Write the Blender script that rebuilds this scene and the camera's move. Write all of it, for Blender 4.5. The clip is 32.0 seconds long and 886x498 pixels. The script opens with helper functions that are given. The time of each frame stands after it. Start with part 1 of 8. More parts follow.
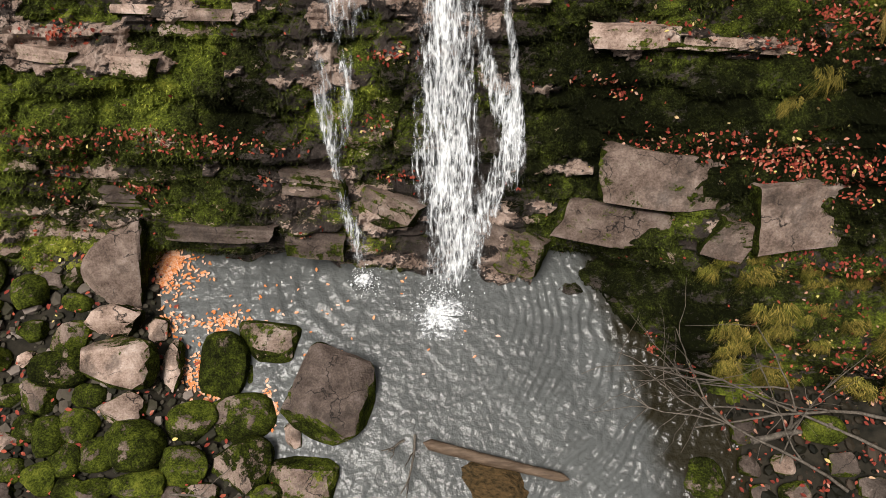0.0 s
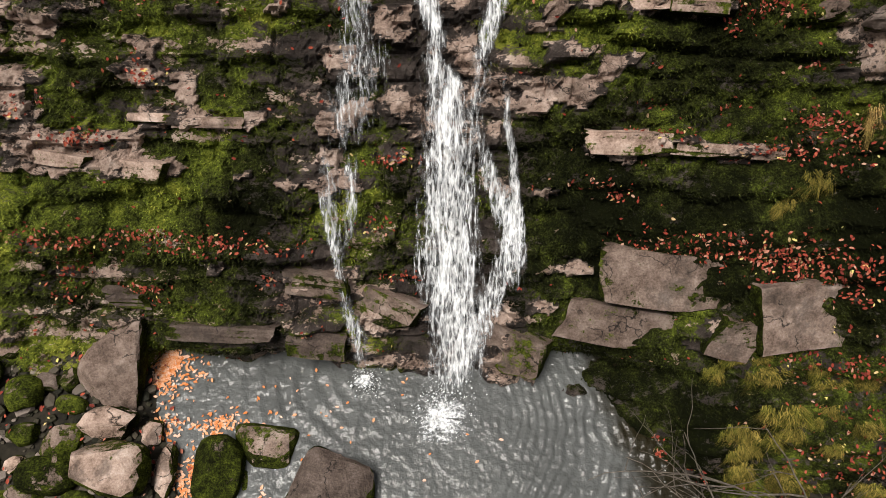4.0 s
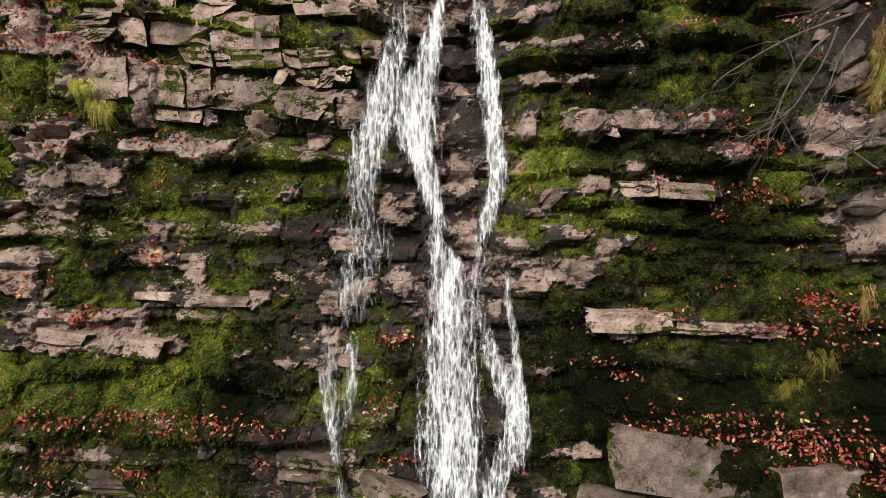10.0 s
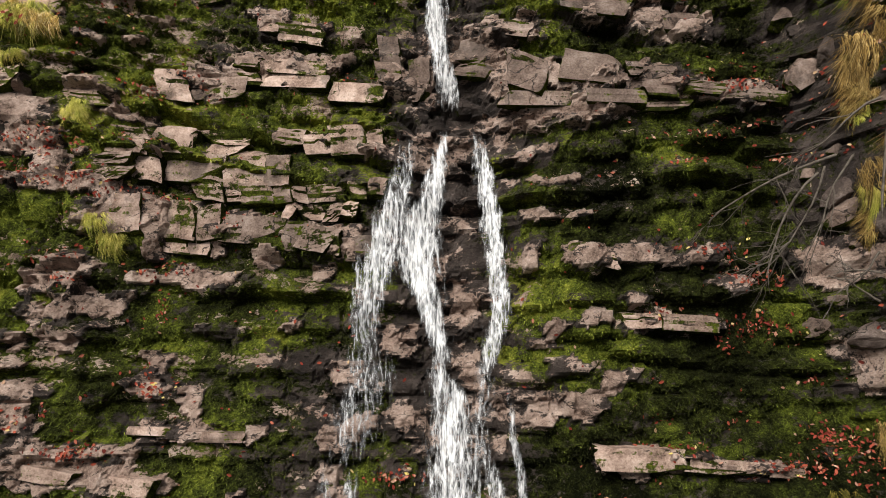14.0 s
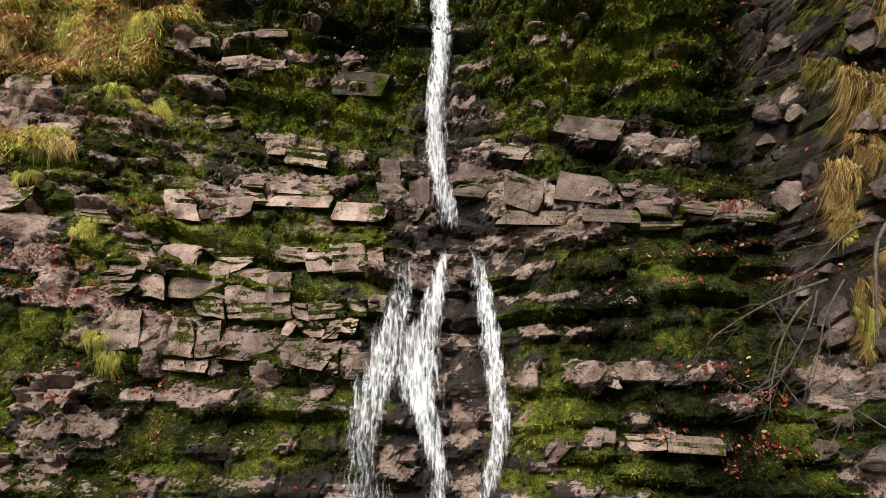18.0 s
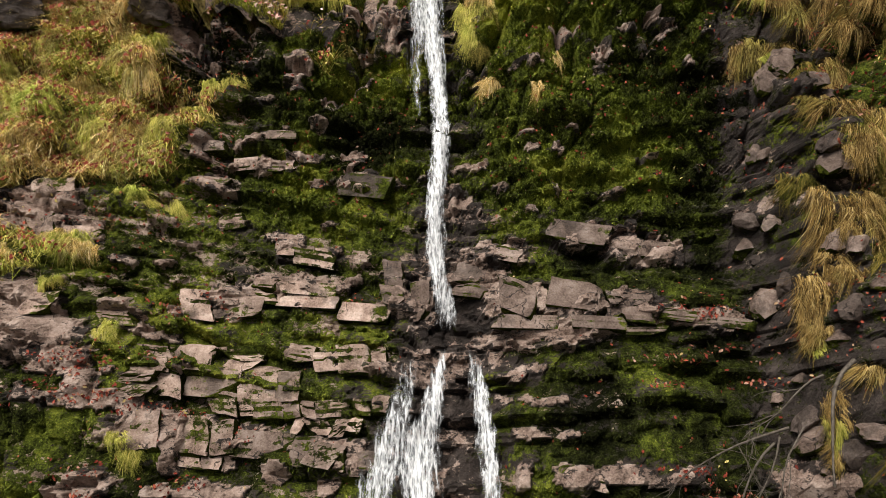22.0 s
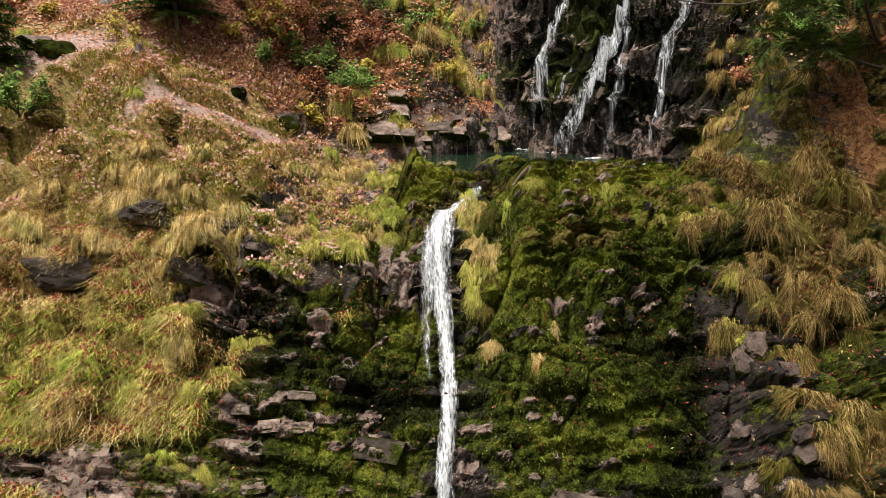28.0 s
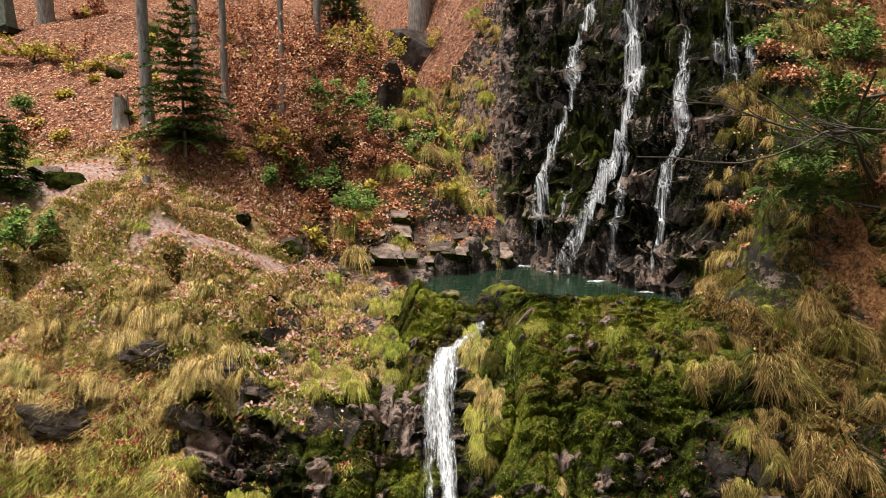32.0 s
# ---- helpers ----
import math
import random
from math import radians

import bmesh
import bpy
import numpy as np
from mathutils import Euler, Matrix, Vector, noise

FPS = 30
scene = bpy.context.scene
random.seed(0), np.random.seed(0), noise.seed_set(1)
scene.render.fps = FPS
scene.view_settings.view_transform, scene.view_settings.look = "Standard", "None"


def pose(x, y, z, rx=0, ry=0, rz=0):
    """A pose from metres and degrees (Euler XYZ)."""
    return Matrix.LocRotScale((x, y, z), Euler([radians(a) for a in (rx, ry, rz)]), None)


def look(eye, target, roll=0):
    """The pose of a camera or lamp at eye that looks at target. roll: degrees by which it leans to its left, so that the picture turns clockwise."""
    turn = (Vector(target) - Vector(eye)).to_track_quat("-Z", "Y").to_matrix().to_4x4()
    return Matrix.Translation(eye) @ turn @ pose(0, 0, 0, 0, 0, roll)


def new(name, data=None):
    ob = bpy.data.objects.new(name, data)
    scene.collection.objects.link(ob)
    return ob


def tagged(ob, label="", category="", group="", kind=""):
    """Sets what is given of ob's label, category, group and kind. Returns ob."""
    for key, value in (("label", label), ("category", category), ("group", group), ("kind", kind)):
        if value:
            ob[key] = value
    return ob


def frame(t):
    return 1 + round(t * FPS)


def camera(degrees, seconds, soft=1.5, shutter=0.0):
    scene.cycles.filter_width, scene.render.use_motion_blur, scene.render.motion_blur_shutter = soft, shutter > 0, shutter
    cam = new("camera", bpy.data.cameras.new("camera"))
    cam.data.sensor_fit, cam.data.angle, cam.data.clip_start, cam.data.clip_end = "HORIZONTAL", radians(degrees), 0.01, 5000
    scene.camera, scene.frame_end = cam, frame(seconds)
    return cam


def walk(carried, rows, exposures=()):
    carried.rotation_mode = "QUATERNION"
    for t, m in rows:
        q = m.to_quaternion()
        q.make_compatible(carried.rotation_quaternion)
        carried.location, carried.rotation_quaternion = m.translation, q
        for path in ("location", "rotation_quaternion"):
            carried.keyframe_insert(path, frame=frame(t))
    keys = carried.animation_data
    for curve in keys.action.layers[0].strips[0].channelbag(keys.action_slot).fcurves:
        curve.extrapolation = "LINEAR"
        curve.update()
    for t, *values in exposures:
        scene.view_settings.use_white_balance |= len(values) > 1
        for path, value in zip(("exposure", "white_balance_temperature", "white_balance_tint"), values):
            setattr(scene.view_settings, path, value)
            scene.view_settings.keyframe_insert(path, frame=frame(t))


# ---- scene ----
cam = camera(68.1, 32.0, soft=0.8)
METRES, EYE, TILT, LEAN, TURN = 6.0, 9.0, -69.0, 0.0, 0.0
ROWS = [
    (0.0, 0.0, 0.0, 0.0, 0.0, 0.0, -0.0),
    (0.5, -0.0008, -0.0003, -0.0001, -0.02, 1.07, 0.01),
    (1.0, -0.0009, -0.0005, -0.0001, -0.02, 2.13, 0.0),
    (1.5, -0.0012, -0.0008, 0.0, -0.0, 3.2, -0.01),
    (2.0, -0.002, -0.0017, 0.0003, -0.01, 4.28, -0.01),
    (2.5, -0.0027, -0.0024, 0.0004, -0.0, 5.36, -0.02),
    (3.0, -0.0035, -0.0034, 0.0007, -0.01, 6.44, -0.02),
    (3.5, -0.0043, -0.0045, 0.0008, -0.03, 7.53, -0.02),
    (5.5, -0.0068, -0.0072, 0.0011, -0.09, 12.07, -0.01),
    (6.0, -0.0069, -0.0072, 0.0015, -0.08, 13.18, -0.02),
    (6.5, -0.0071, -0.0078, 0.002, -0.07, 14.29, -0.03),
    (7.0, -0.0075, -0.0083, 0.0023, -0.06, 15.42, -0.05),
    (7.5, -0.0081, -0.0088, 0.0026, -0.05, 16.58, -0.05),
    (8.0, -0.0082, -0.0092, 0.0035, -0.04, 17.72, -0.06),
    (8.5, -0.0079, -0.0091, 0.0038, -0.05, 19.4, -0.07),
    (9.0, -0.0082, -0.0096, 0.0039, -0.07, 21.08, -0.05),
    (9.5, -0.0088, -0.0093, 0.0034, -0.1, 22.53, -0.04),
    (10.0, -0.0096, -0.0092, 0.0032, -0.11, 23.99, -0.04),
    (10.5, -0.0097, -0.0089, 0.0031, -0.11, 25.38, -0.03),
    (11.0, -0.0112, -0.0083, 0.0024, -0.14, 26.78, -0.02),
    (11.5, -0.0117, -0.0087, 0.004, -0.11, 28.07, -0.04),
    (12.0, -0.0131, -0.0088, 0.0038, -0.11, 29.47, -0.07),
    (12.5, -0.0138, -0.0093, 0.0044, -0.09, 30.9, -0.07),
    (13.0, -0.0141, -0.0101, 0.005, -0.08, 32.35, -0.09),
    (13.5, -0.0149, -0.0104, 0.0047, -0.11, 33.86, -0.09),
    (14.0, -0.015, -0.0109, 0.0056, -0.11, 35.32, -0.1),
    (14.5, -0.0156, -0.0123, 0.0068, -0.12, 36.76, -0.1),
    (16.5, -0.0133, -0.0183, 0.0118, -0.12, 42.33, -0.12),
    (17.0, -0.0138, -0.0214, 0.0125, -0.14, 43.25, -0.12),
    (17.5, -0.0135, -0.0283, 0.0154, -0.14, 43.87, -0.12),
    (18.0, -0.0135, -0.0357, 0.0183, -0.13, 44.5, -0.14),
    (18.5, -0.0137, -0.0465, 0.0212, -0.16, 44.67, -0.13),
    (19.0, -0.0131, -0.0645, 0.0274, -0.15, 44.63, -0.14),
    (19.5, -0.013, -0.0913, 0.0372, -0.16, 44.57, -0.14),
    (20.0, -0.0125, -0.1237, 0.0486, -0.15, 44.56, -0.16),
    (20.5, -0.0111, -0.1599, 0.0619, -0.13, 44.52, -0.16),
    (21.0, -0.0105, -0.1941, 0.0747, -0.13, 44.52, -0.14),
    (21.5, -0.0115, -0.2279, 0.0879, -0.14, 44.52, -0.15),
    (22.0, -0.0125, -0.26, 0.1002, -0.15, 45.45, -0.13),
    (22.5, -0.0136, -0.2928, 0.1136, -0.16, 46.89, -0.13),
    (23.0, -0.0145, -0.3242, 0.1259, -0.17, 48.28, -0.13),
    (23.5, -0.016, -0.3566, 0.1382, -0.19, 49.56, -0.13),
    (24.0, -0.0152, -0.3947, 0.1524, -0.17, 50.81, -0.16),
    (24.5, -0.016, -0.4327, 0.165, -0.19, 52.07, -0.17),
    (25.0, -0.0179, -0.4691, 0.1769, -0.2, 53.28, -0.18),
    (25.5, -0.0219, -0.506, 0.1885, -0.23, 54.47, -0.17),
    (27.5, -0.0378, -0.6659, 0.2363, -0.22, 55.29, -0.19),
    (28.0, -0.0389, -0.6981, 0.2462, -0.22, 55.32, -0.19),
    (28.5, -0.0391, -0.7245, 0.2559, -0.21, 55.35, -0.19),
    (29.0, -0.0401, -0.7497, 0.2672, -0.22, 55.38, -0.2),
    (29.5, -0.041, -0.7737, 0.281, -0.22, 55.38, -0.2),
    (30.0, -0.0413, -0.7963, 0.2967, -0.22, 55.4, -0.21),
    (30.5, -0.0418, -0.8236, 0.3189, -0.19, 56.5, -0.2),
    (31.0, -0.0443, -0.8508, 0.3408, -0.2, 58.33, -0.21),
    (31.5, -0.0468, -0.8753, 0.3624, -0.2, 60.11, -0.22),
    (32.0, -0.0492, -0.8957, 0.3836, -0.2, 61.54, -0.23),
]
walk(cam, [(t, pose(0, 0, EYE, TILT, LEAN, TURN) @ pose(METRES * x, METRES * y, METRES * z, 90 + pitch, roll, yaw)) for t, x, y, z, yaw, pitch, roll in ROWS])

# ---- light ----
world = bpy.data.worlds.new("overcast_sky")
scene.world = world
world.use_nodes = True
wn = world.node_tree
sky = wn.nodes.new("ShaderNodeTexSky")
sky.sky_type, sky.sun_disc = "NISHITA", False
sky.sun_elevation, sky.sun_rotation = radians(70), radians(263)
sky.air_density, sky.dust_density, sky.ozone_density = 1.0, 4.0, 1.0
hsv = wn.nodes.new("ShaderNodeHueSaturation")
hsv.inputs["Saturation"].default_value = 0.22
wn.links.new(sky.outputs[0], hsv.inputs["Color"])
wn.links.new(hsv.outputs[0], wn.nodes["Background"].inputs[0])
wn.nodes["Background"].inputs[1].default_value = 0.105
sun = new("sun", bpy.data.lights.new("sun", "SUN"))
sun.data.energy, sun.data.angle, sun.data.color = 4.7, radians(26), (1.0, 0.95, 0.88)
sun.matrix_world = look((-4, -2.6, 14), (0, 0, 0))
scene.view_settings.exposure = 0.0


# ---- tools for noise and shape ----
TABLE = np.random.RandomState(7).rand(256, 256)


def vnoise(x, y, seed=0):
    """Smooth value noise in 0..1 over arrays."""
    x, y = np.asarray(x, float) + 17.3 * seed, np.asarray(y, float) + 31.7 * seed
    xi, yi = np.floor(x).astype(int), np.floor(y).astype(int)
    fx, fy = x - xi, y - yi
    fx, fy = fx * fx * (3 - 2 * fx), fy * fy * (3 - 2 * fy)
    a, b = TABLE[xi % 256, yi % 256], TABLE[(xi + 1) % 256, yi % 256]
    c, d = TABLE[xi % 256, (yi + 1) % 256], TABLE[(xi + 1) % 256, (yi + 1) % 256]
    return (a * (1 - fx) + b * fx) * (1 - fy) + (c * (1 - fx) + d * fx) * fy


def fbm(x, y, seed=0, octaves=4):
    """Fractal noise, about -0.5..0.5."""
    total, amp, norm = 0, 1.0, 0
    for k in range(octaves):
        total = total + amp * (vnoise(np.asarray(x) * 2 ** k, np.asarray(y) * 2 ** k, seed + 3 * k) - 0.5)
        norm += amp
        amp *= 0.5
    return total / norm


def cells(x, y, seed=0):
    """Jittered cells: a random number of the nearest cell, and the distance to its edge."""
    x, y = np.asarray(x, float), np.asarray(y, float)
    xi, yi = np.floor(x).astype(int), np.floor(y).astype(int)
    best, second, value = np.full(x.shape, 9.0), np.full(x.shape, 9.0), np.zeros(x.shape)
    for i in (-1, 0, 1):
        for j in (-1, 0, 1):
            u, v = xi + i, yi + j
            jx, jy = TABLE[(u + 11 * seed) % 256, v % 256], TABLE[(v + 57) % 256, (u + 29 + seed) % 256]
            d = np.hypot(u + jx - x, v + jy - y)
            near = d < best
            second = np.where(near, best, np.minimum(second, d))
            value = np.where(near, TABLE[(u + 91) % 256, (v + 13 * seed) % 256], value)
            best = np.where(near, d, best)
    return value, second - best


def cell_centre(x, y, seed=0):
    """The middle of the nearest jittered cell."""
    xi, yi = np.floor(x).astype(int), np.floor(y).astype(int)
    best, bx, by = np.full(x.shape, 9.0), x.copy(), y.copy()
    for i in (-1, 0, 1):
        for j in (-1, 0, 1):
            u, v = xi + i, yi + j
            cx, cy = u + TABLE[(u + 11 * seed) % 256, v % 256], v + TABLE[(v + 57) % 256, (u + 29 + seed) % 256]
            d = np.hypot(cx - x, cy - y)
            near = d < best
            best, bx, by = np.where(near, d, best), np.where(near, cx, bx), np.where(near, cy, by)
    return bx, by


def step(a, b, x):
    t = np.clip((np.asarray(x, float) - a) / (b - a), 0, 1)
    return t * t * (3 - 2 * t)


def bump(x, c, w):
    return np.exp(-(((np.asarray(x, float) - c) / w) ** 2))


def mesh_of(name, verts, faces, smooth=True):
    me = bpy.data.meshes.new(name)
    verts, faces = np.asarray(verts, np.float32), np.asarray(faces, np.int32)
    me.vertices.add(len(verts))
    me.vertices.foreach_set("co", verts.ravel())
    k = faces.shape[1]
    me.loops.add(faces.size)
    me.loops.foreach_set("vertex_index", faces.ravel())
    me.polygons.add(len(faces))
    me.polygons.foreach_set("loop_start", np.arange(0, faces.size, k, dtype=np.int32))
    me.polygons.foreach_set("loop_total", np.full(len(faces), k, np.int32))
    me.polygons.foreach_set("use_smooth", np.full(len(faces), smooth))
    me.update(calc_edges=True)
    return me


def grid_faces(rows, cols, cyclic=False):
    i, j = np.meshgrid(np.arange(rows - 1), np.arange(cols if cyclic else cols - 1), indexing="ij")
    a, k = i * cols + j, (j + 1) % cols
    return np.stack([a, i * cols + k, (i + 1) * cols + k, a + cols], -1).reshape(-1, 4)


def paint(me, name, rgb):
    """A colour attribute per vertex: what covers the rock there."""
    data = np.ones((len(me.vertices), 4), np.float32)
    data[:, :3] = np.clip(rgb, 0, 1)
    me.color_attributes.new(name, "FLOAT_COLOR", "POINT").data.foreach_set("color", data.ravel())


def part(name, me, material, parent=None, label="", m=None):
    ob = new(name, me)
    if material and not me.materials:
        me.materials.append(material)
    ob.parent = parent
    if m is not None:
        ob.matrix_basis = m
    return tagged(ob, label)


def empty(name, at, label, category, group="", kind=""):
    ob = new(name)
    ob.matrix_basis = at if isinstance(at, Matrix) else Matrix.Translation(at)
    return tagged(ob, label, category, group, kind)


# ---- shape of the cliff ----
# The lower cliff lies on a slope of 45 degrees: x across, s up the slope, n out of it.
FOOT = 2.87
R2 = math.sqrt(0.5)
rng = np.random.RandomState(3)
BEDS = np.concatenate([[-3.0], -3.0 + np.cumsum(rng.choice([0.22, 0.3, 0.42, 0.55, 0.75], 70))])
BED_OUT = rng.uniform(0.35, 1.0, len(BEDS))


def slope_point(x, s, n):
    return np.stack(np.broadcast_arrays(x, FOOT + R2 * (s - n), R2 * (s + n)), -1)


POOL_Z = 11.56


def left_edge(y):
    return np.interp(y, [14.0, 15.5, 19.0, 20.8, 22, 30], [-1.2, -0.9, -0.8, 1.9, 2.0, 2.6])


def right_edge(y):
    return np.interp(y, [14.0, 15.3, 17, 19, 25], [4.9, 5.4, 6.5, 8.0, 9.6])


def h_upper(x, y):
    """Height of the ground above the brink: meadow, wooded slope, and the gully with the upper pool."""
    x, y = np.asarray(x, float), np.asarray(y, float)
    face = y - FOOT + 0.35 + 1.5 * step(0.5, 2.5, x) + 0.5 * step(5.0, 7.0, x)
    meadow = 14.15 - 0.71 * np.clip(x + 7.7, 0, 4.6) + 9.0 * step(1.5, 5.0, x) + 0.33 * (y - 16.6) + 0.5 * fbm(x * 0.5, y * 0.5, 18, 3)
    base, y0 = np.interp(x, [-8, -3.5], [14.4, 12.1]), np.interp(x, [-8, -3.5], [17.0, 18.6])
    rise = np.interp(x, [-8, -3.5, -1, 3], [0.52, 0.9, 0.95, 2.0])
    wood = np.where(y > y0, base + rise * (y - y0), -9) + fbm(x * 0.25, y * 0.25, 3, 3) * 1.0
    hill = np.minimum(face, np.maximum(meadow, wood))
    steep = np.interp(y, [14, 18.3, 20.3, 22.0], [0.3, 0.35, 0.8, 1.4])
    left = 11.85 + steep * (left_edge(y) - x) + fbm(x * 0.8, y * 0.8, 12, 3) * (0.2 + 0.6 * steep) - 0.9 * step(0.0, -0.5, left_edge(y) - x)
    right = 11.3 + 1.15 * (x - right_edge(y)) + fbm(x * 0.8, y * 0.8, 14, 3) * 0.9
    back = 11.3 + 1.9 * (0.818 * (x - 2.3) + 0.576 * (y - 20.8)) + fbm(x * 0.6, y * 0.6, 15, 3) * 1.2
    right = right + 1.1 * bump(x, 9.0, 1.8) * bump(y, 15.8, 1.8)
    basin = np.full_like(x, 11.0) + 0.1 * fbm(x, y, 16)
    gully = np.maximum(np.maximum(left, right), np.maximum(back, basin))
    k = 0.3
    low, high = np.minimum(hill, gully), np.maximum(hill, gully)
    return low - k * np.exp(-(high - low) / k) * 0.5


def fall_x(s):
    """Where the main stream runs on the cliff."""
    return np.interp(s, [0, 3, 6.5, 8.3, 10, 13, 15.6, 16.6], [0.2, 0.25, -0.1, 0.05, 0.0, -0.05, 0.0, 0.75])


def n_macro(x, s):
    x, s = np.asarray(x, float), np.asarray(s, float)
    right = step(0.3, 1.6, x - fall_x(s))
    n = right * np.interp(s, [0, 3, 6, 8.3, 8.9, 11, 14, 16.2], [0.1, 0.3, 0.6, 0.65, 0.15, 0.65, 1.05, 1.0])
    n += (1 - right) * np.interp(s, [0, 4, 6, 9, 12, 14, 15.8, 17], [0.1, 0.1, 0.1, 0.1, -0.05, -0.1, -0.4, -0.4])
    n += step(4.2, 5.4, x + 0.5 * fbm(x * 0.8, s * 0.8, 19, 3)) * np.interp(s, [0, 2, 5, 9, 12, 16], [0.0, 0.6, 1.2, 1.5, 0.9, 0.2])
    n += step(5.4, 8.5, x) * 0.9
    n += step(-3.2, -6.0, x) * np.interp(s, [0, 3, 9, 12, 16, 20], [0.1, 0.2, 0.25, -0.1, 0.3, 0.7])
    n -= bump(x, fall_x(s), 0.5) * 0.18
    n += step(1.6, 4.4, x) * (1 - step(2.2, 4.2, s)) * 0.7
    # undercut foot along the lower pool, and the mossy bank that runs out beside it
    foot = np.interp(x, [-6, -4.4, -4.0, -2.3, -1.5, 0, 0.8, 1.74, 2.5, 2.9, 3.2, 3.6, 4.3, 6], [0.3, 0.0, -0.62, -0.62, -0.28, -0.1, -0.05, 0.08, 0.26, 0.48, 0.70, 0.92, 1.2, 1.6])
    low = 1 - step(0.15, 0.75, s)
    n = n * (1 - low) + foot * low
    n -= 0.45 * bump(s, 0.32, 0.2) * step(0.9, 1.3, x) * (1 - step(2.9, 3.5, x))
    # brink of the upper pool
    top = step(-1.5, -0.9, x) * (1 - step(5.6, 6.6, x))
    lip = 16.78 + 0.25 * fbm(x * 1.3, x * 0, 5, 2) - 0.26 * bump(x, 0.6, 0.3) - 0.34 * step(-0.9, -0.6, x) * (1 - step(0.35, 0.6, x))
    over = np.clip(s + n - lip, 0, 9)
    n = n - top * (over + 0.8 * np.clip(over - 0.9, 0, 4))
    x, s, n, top = (np.array(v, float) for v in np.broadcast_arrays(x, s, n, top))
    far = s > 12.5
    if far.any():
        xf, sf, nf = x[far], s[far], n[far]
        high = R2 * (sf + nf) - h_upper(xf, FOOT + R2 * (sf - nf))
        n[far] = nf - (1 - top[far]) * np.clip(high, 0, 4) * step(12.5, 13.5, sf) * 1.05
    n += fbm(x * 0.45, s * 0.45, 1, 3) * 0.5
    return n


def strata(x, s):
    """How far the beds step out, and which bed it is."""
    dip = np.where(x < -0.6, 0.2 * (x + 0.6), 0.03 * (x + 0.6)) * step(4.5, 7, s)
    dip = dip - 0.16 * np.clip(x - 1, 0, 5) * (1 - step(2.0, 4.0, s))
    joint, _ = cells(x * 0.8 + 0.3 * fbm(x, s, 3, 2), s * 0.45, 7)
    u = s + dip + 0.4 * fbm(x * 0.4, s * 0.5, 2, 3) + 0.22 * fbm(x * 1.5, s * 1.2, 9, 3) + 0.30 * (joint - 0.5)
    k = np.clip(np.searchsorted(BEDS, u) - 1, 0, len(BEDS) - 2)
    thick = BEDS[k + 1] - BEDS[k]
    f = (u - BEDS[k]) / thick
    tri = np.where(f < 0.24, f / 0.24, (1 - f) / 0.76)
    amp = BED_OUT[k] * (0.25 + 1.5 * vnoise(x * 1.1 + 5 * k, s * 0.3, 4) ** 1.5)
    calm = 1 - 0.1 * step(9.0, 10.5, s) * step(-4.5, -2.5, x)
    return (tri - 0.45) * thick * 0.46 * amp * calm, k, f


BARE = []


def bare(*rows):
    """Slabs of bare stone that stand a little proud: x, s, half width, half height."""
    BARE.extend(rows)


bare((-2.48, 9.3, 0.22, 0.21), (-1.98, 9.09, 0.3, 0.15), (-2.4, 8.56, 0.75, 0.24), (-3.17, 8.39, 0.42, 0.27), (-4.87, 8.14, 0.31, 0.22), (-3.9, 8.23, 0.3, 0.1), (0.35, 8.83, 0.29, 0.33), (-0.82, 8.51, 0.16, 0.36), (-0.39, 8.36, 0.18, 0.4), (0.96, 9.07, 0.25, 0.14), (0.98, 8.39, 0.47, 0.22), (1.78, 8.28, 0.35, 0.24), (2.73, 9.2, 0.43, 0.23), (2.56, 8.19, 0.39, 0.23), (1.96, 9.35, 0.34, 0.18), (1.55, 7.84, 1.14, 0.15), (3.41, 8.02, 0.48, 0.12), (3.81, 7.86, 0.36, 0.1), (-5.71, 9.34, 0.43, 0.23), (-5.76, 8.19, 0.14, 0.18))
bare((-5.68, 7.56, 0.22, 0.34), (-5.25, 7.39, 0.26, 0.27), (-4.93, 6.87, 0.84, 0.13), (-4.24, 6.57, 0.37, 0.24), (-3.64, 6.58, 0.37, 0.14), (-3.69, 6.31, 0.36, 0.11), (-2.66, 6.42, 0.47, 0.1), (-1.74, 6.3, 0.6, 0.1), (-1.29, 6.07, 0.33, 0.15), (-3.18, 6.16, 0.24, 0.17), (-3.89, 6.07, 0.16, 0.14), (-3.51, 5.71, 0.44, 0.13), (-3.94, 5.7, 0.24, 0.09), (-3.35, 5.56, 0.32, 0.06), (-4.75, 5.8, 0.25, 0.14), (-5.15, 5.58, 0.25, 0.2), (-4.54, 5.31, 0.28, 0.19), (-5.07, 5.2, 0.25, 0.12), (-4.22, 5.32, 0.16, 0.14), (-4.27, 5.04, 0.16, 0.07))
bare((-4.85, 4.85, 0.29, 0.17), (-3.01, 4.98, 0.19, 0.05), (-5.45, 4.88, 0.17, 0.1), (-3.71, 4.27, 0.24, 0.26), (-3.26, 4.1, 0.15, 0.25), (-5.22, 4.27, 0.29, 0.15), (-5.19, 3.94, 0.25, 0.2), (-4.7, 3.54, 0.73, 0.09), (-4.92, 3.35, 0.45, 0.24), (-4.14, 3.28, 0.44, 0.18), (-3.67, 3.15, 0.39, 0.11), (-3.62, 3.76, 0.23, 0.08), (-2.93, 3.73, 0.49, 0.08), (-2.32, 3.77, 0.15, 0.12), (-3.78, 3.54, 0.23, 0.06), (-1.25, 4.48, 0.29, 0.15), (-0.53, 3.93, 0.22, 0.26), (0.18, 5.35, 0.26, 0.33), (-0.69, 4.91, 0.29, 0.22), (0.25, 4.49, 0.22, 0.3))
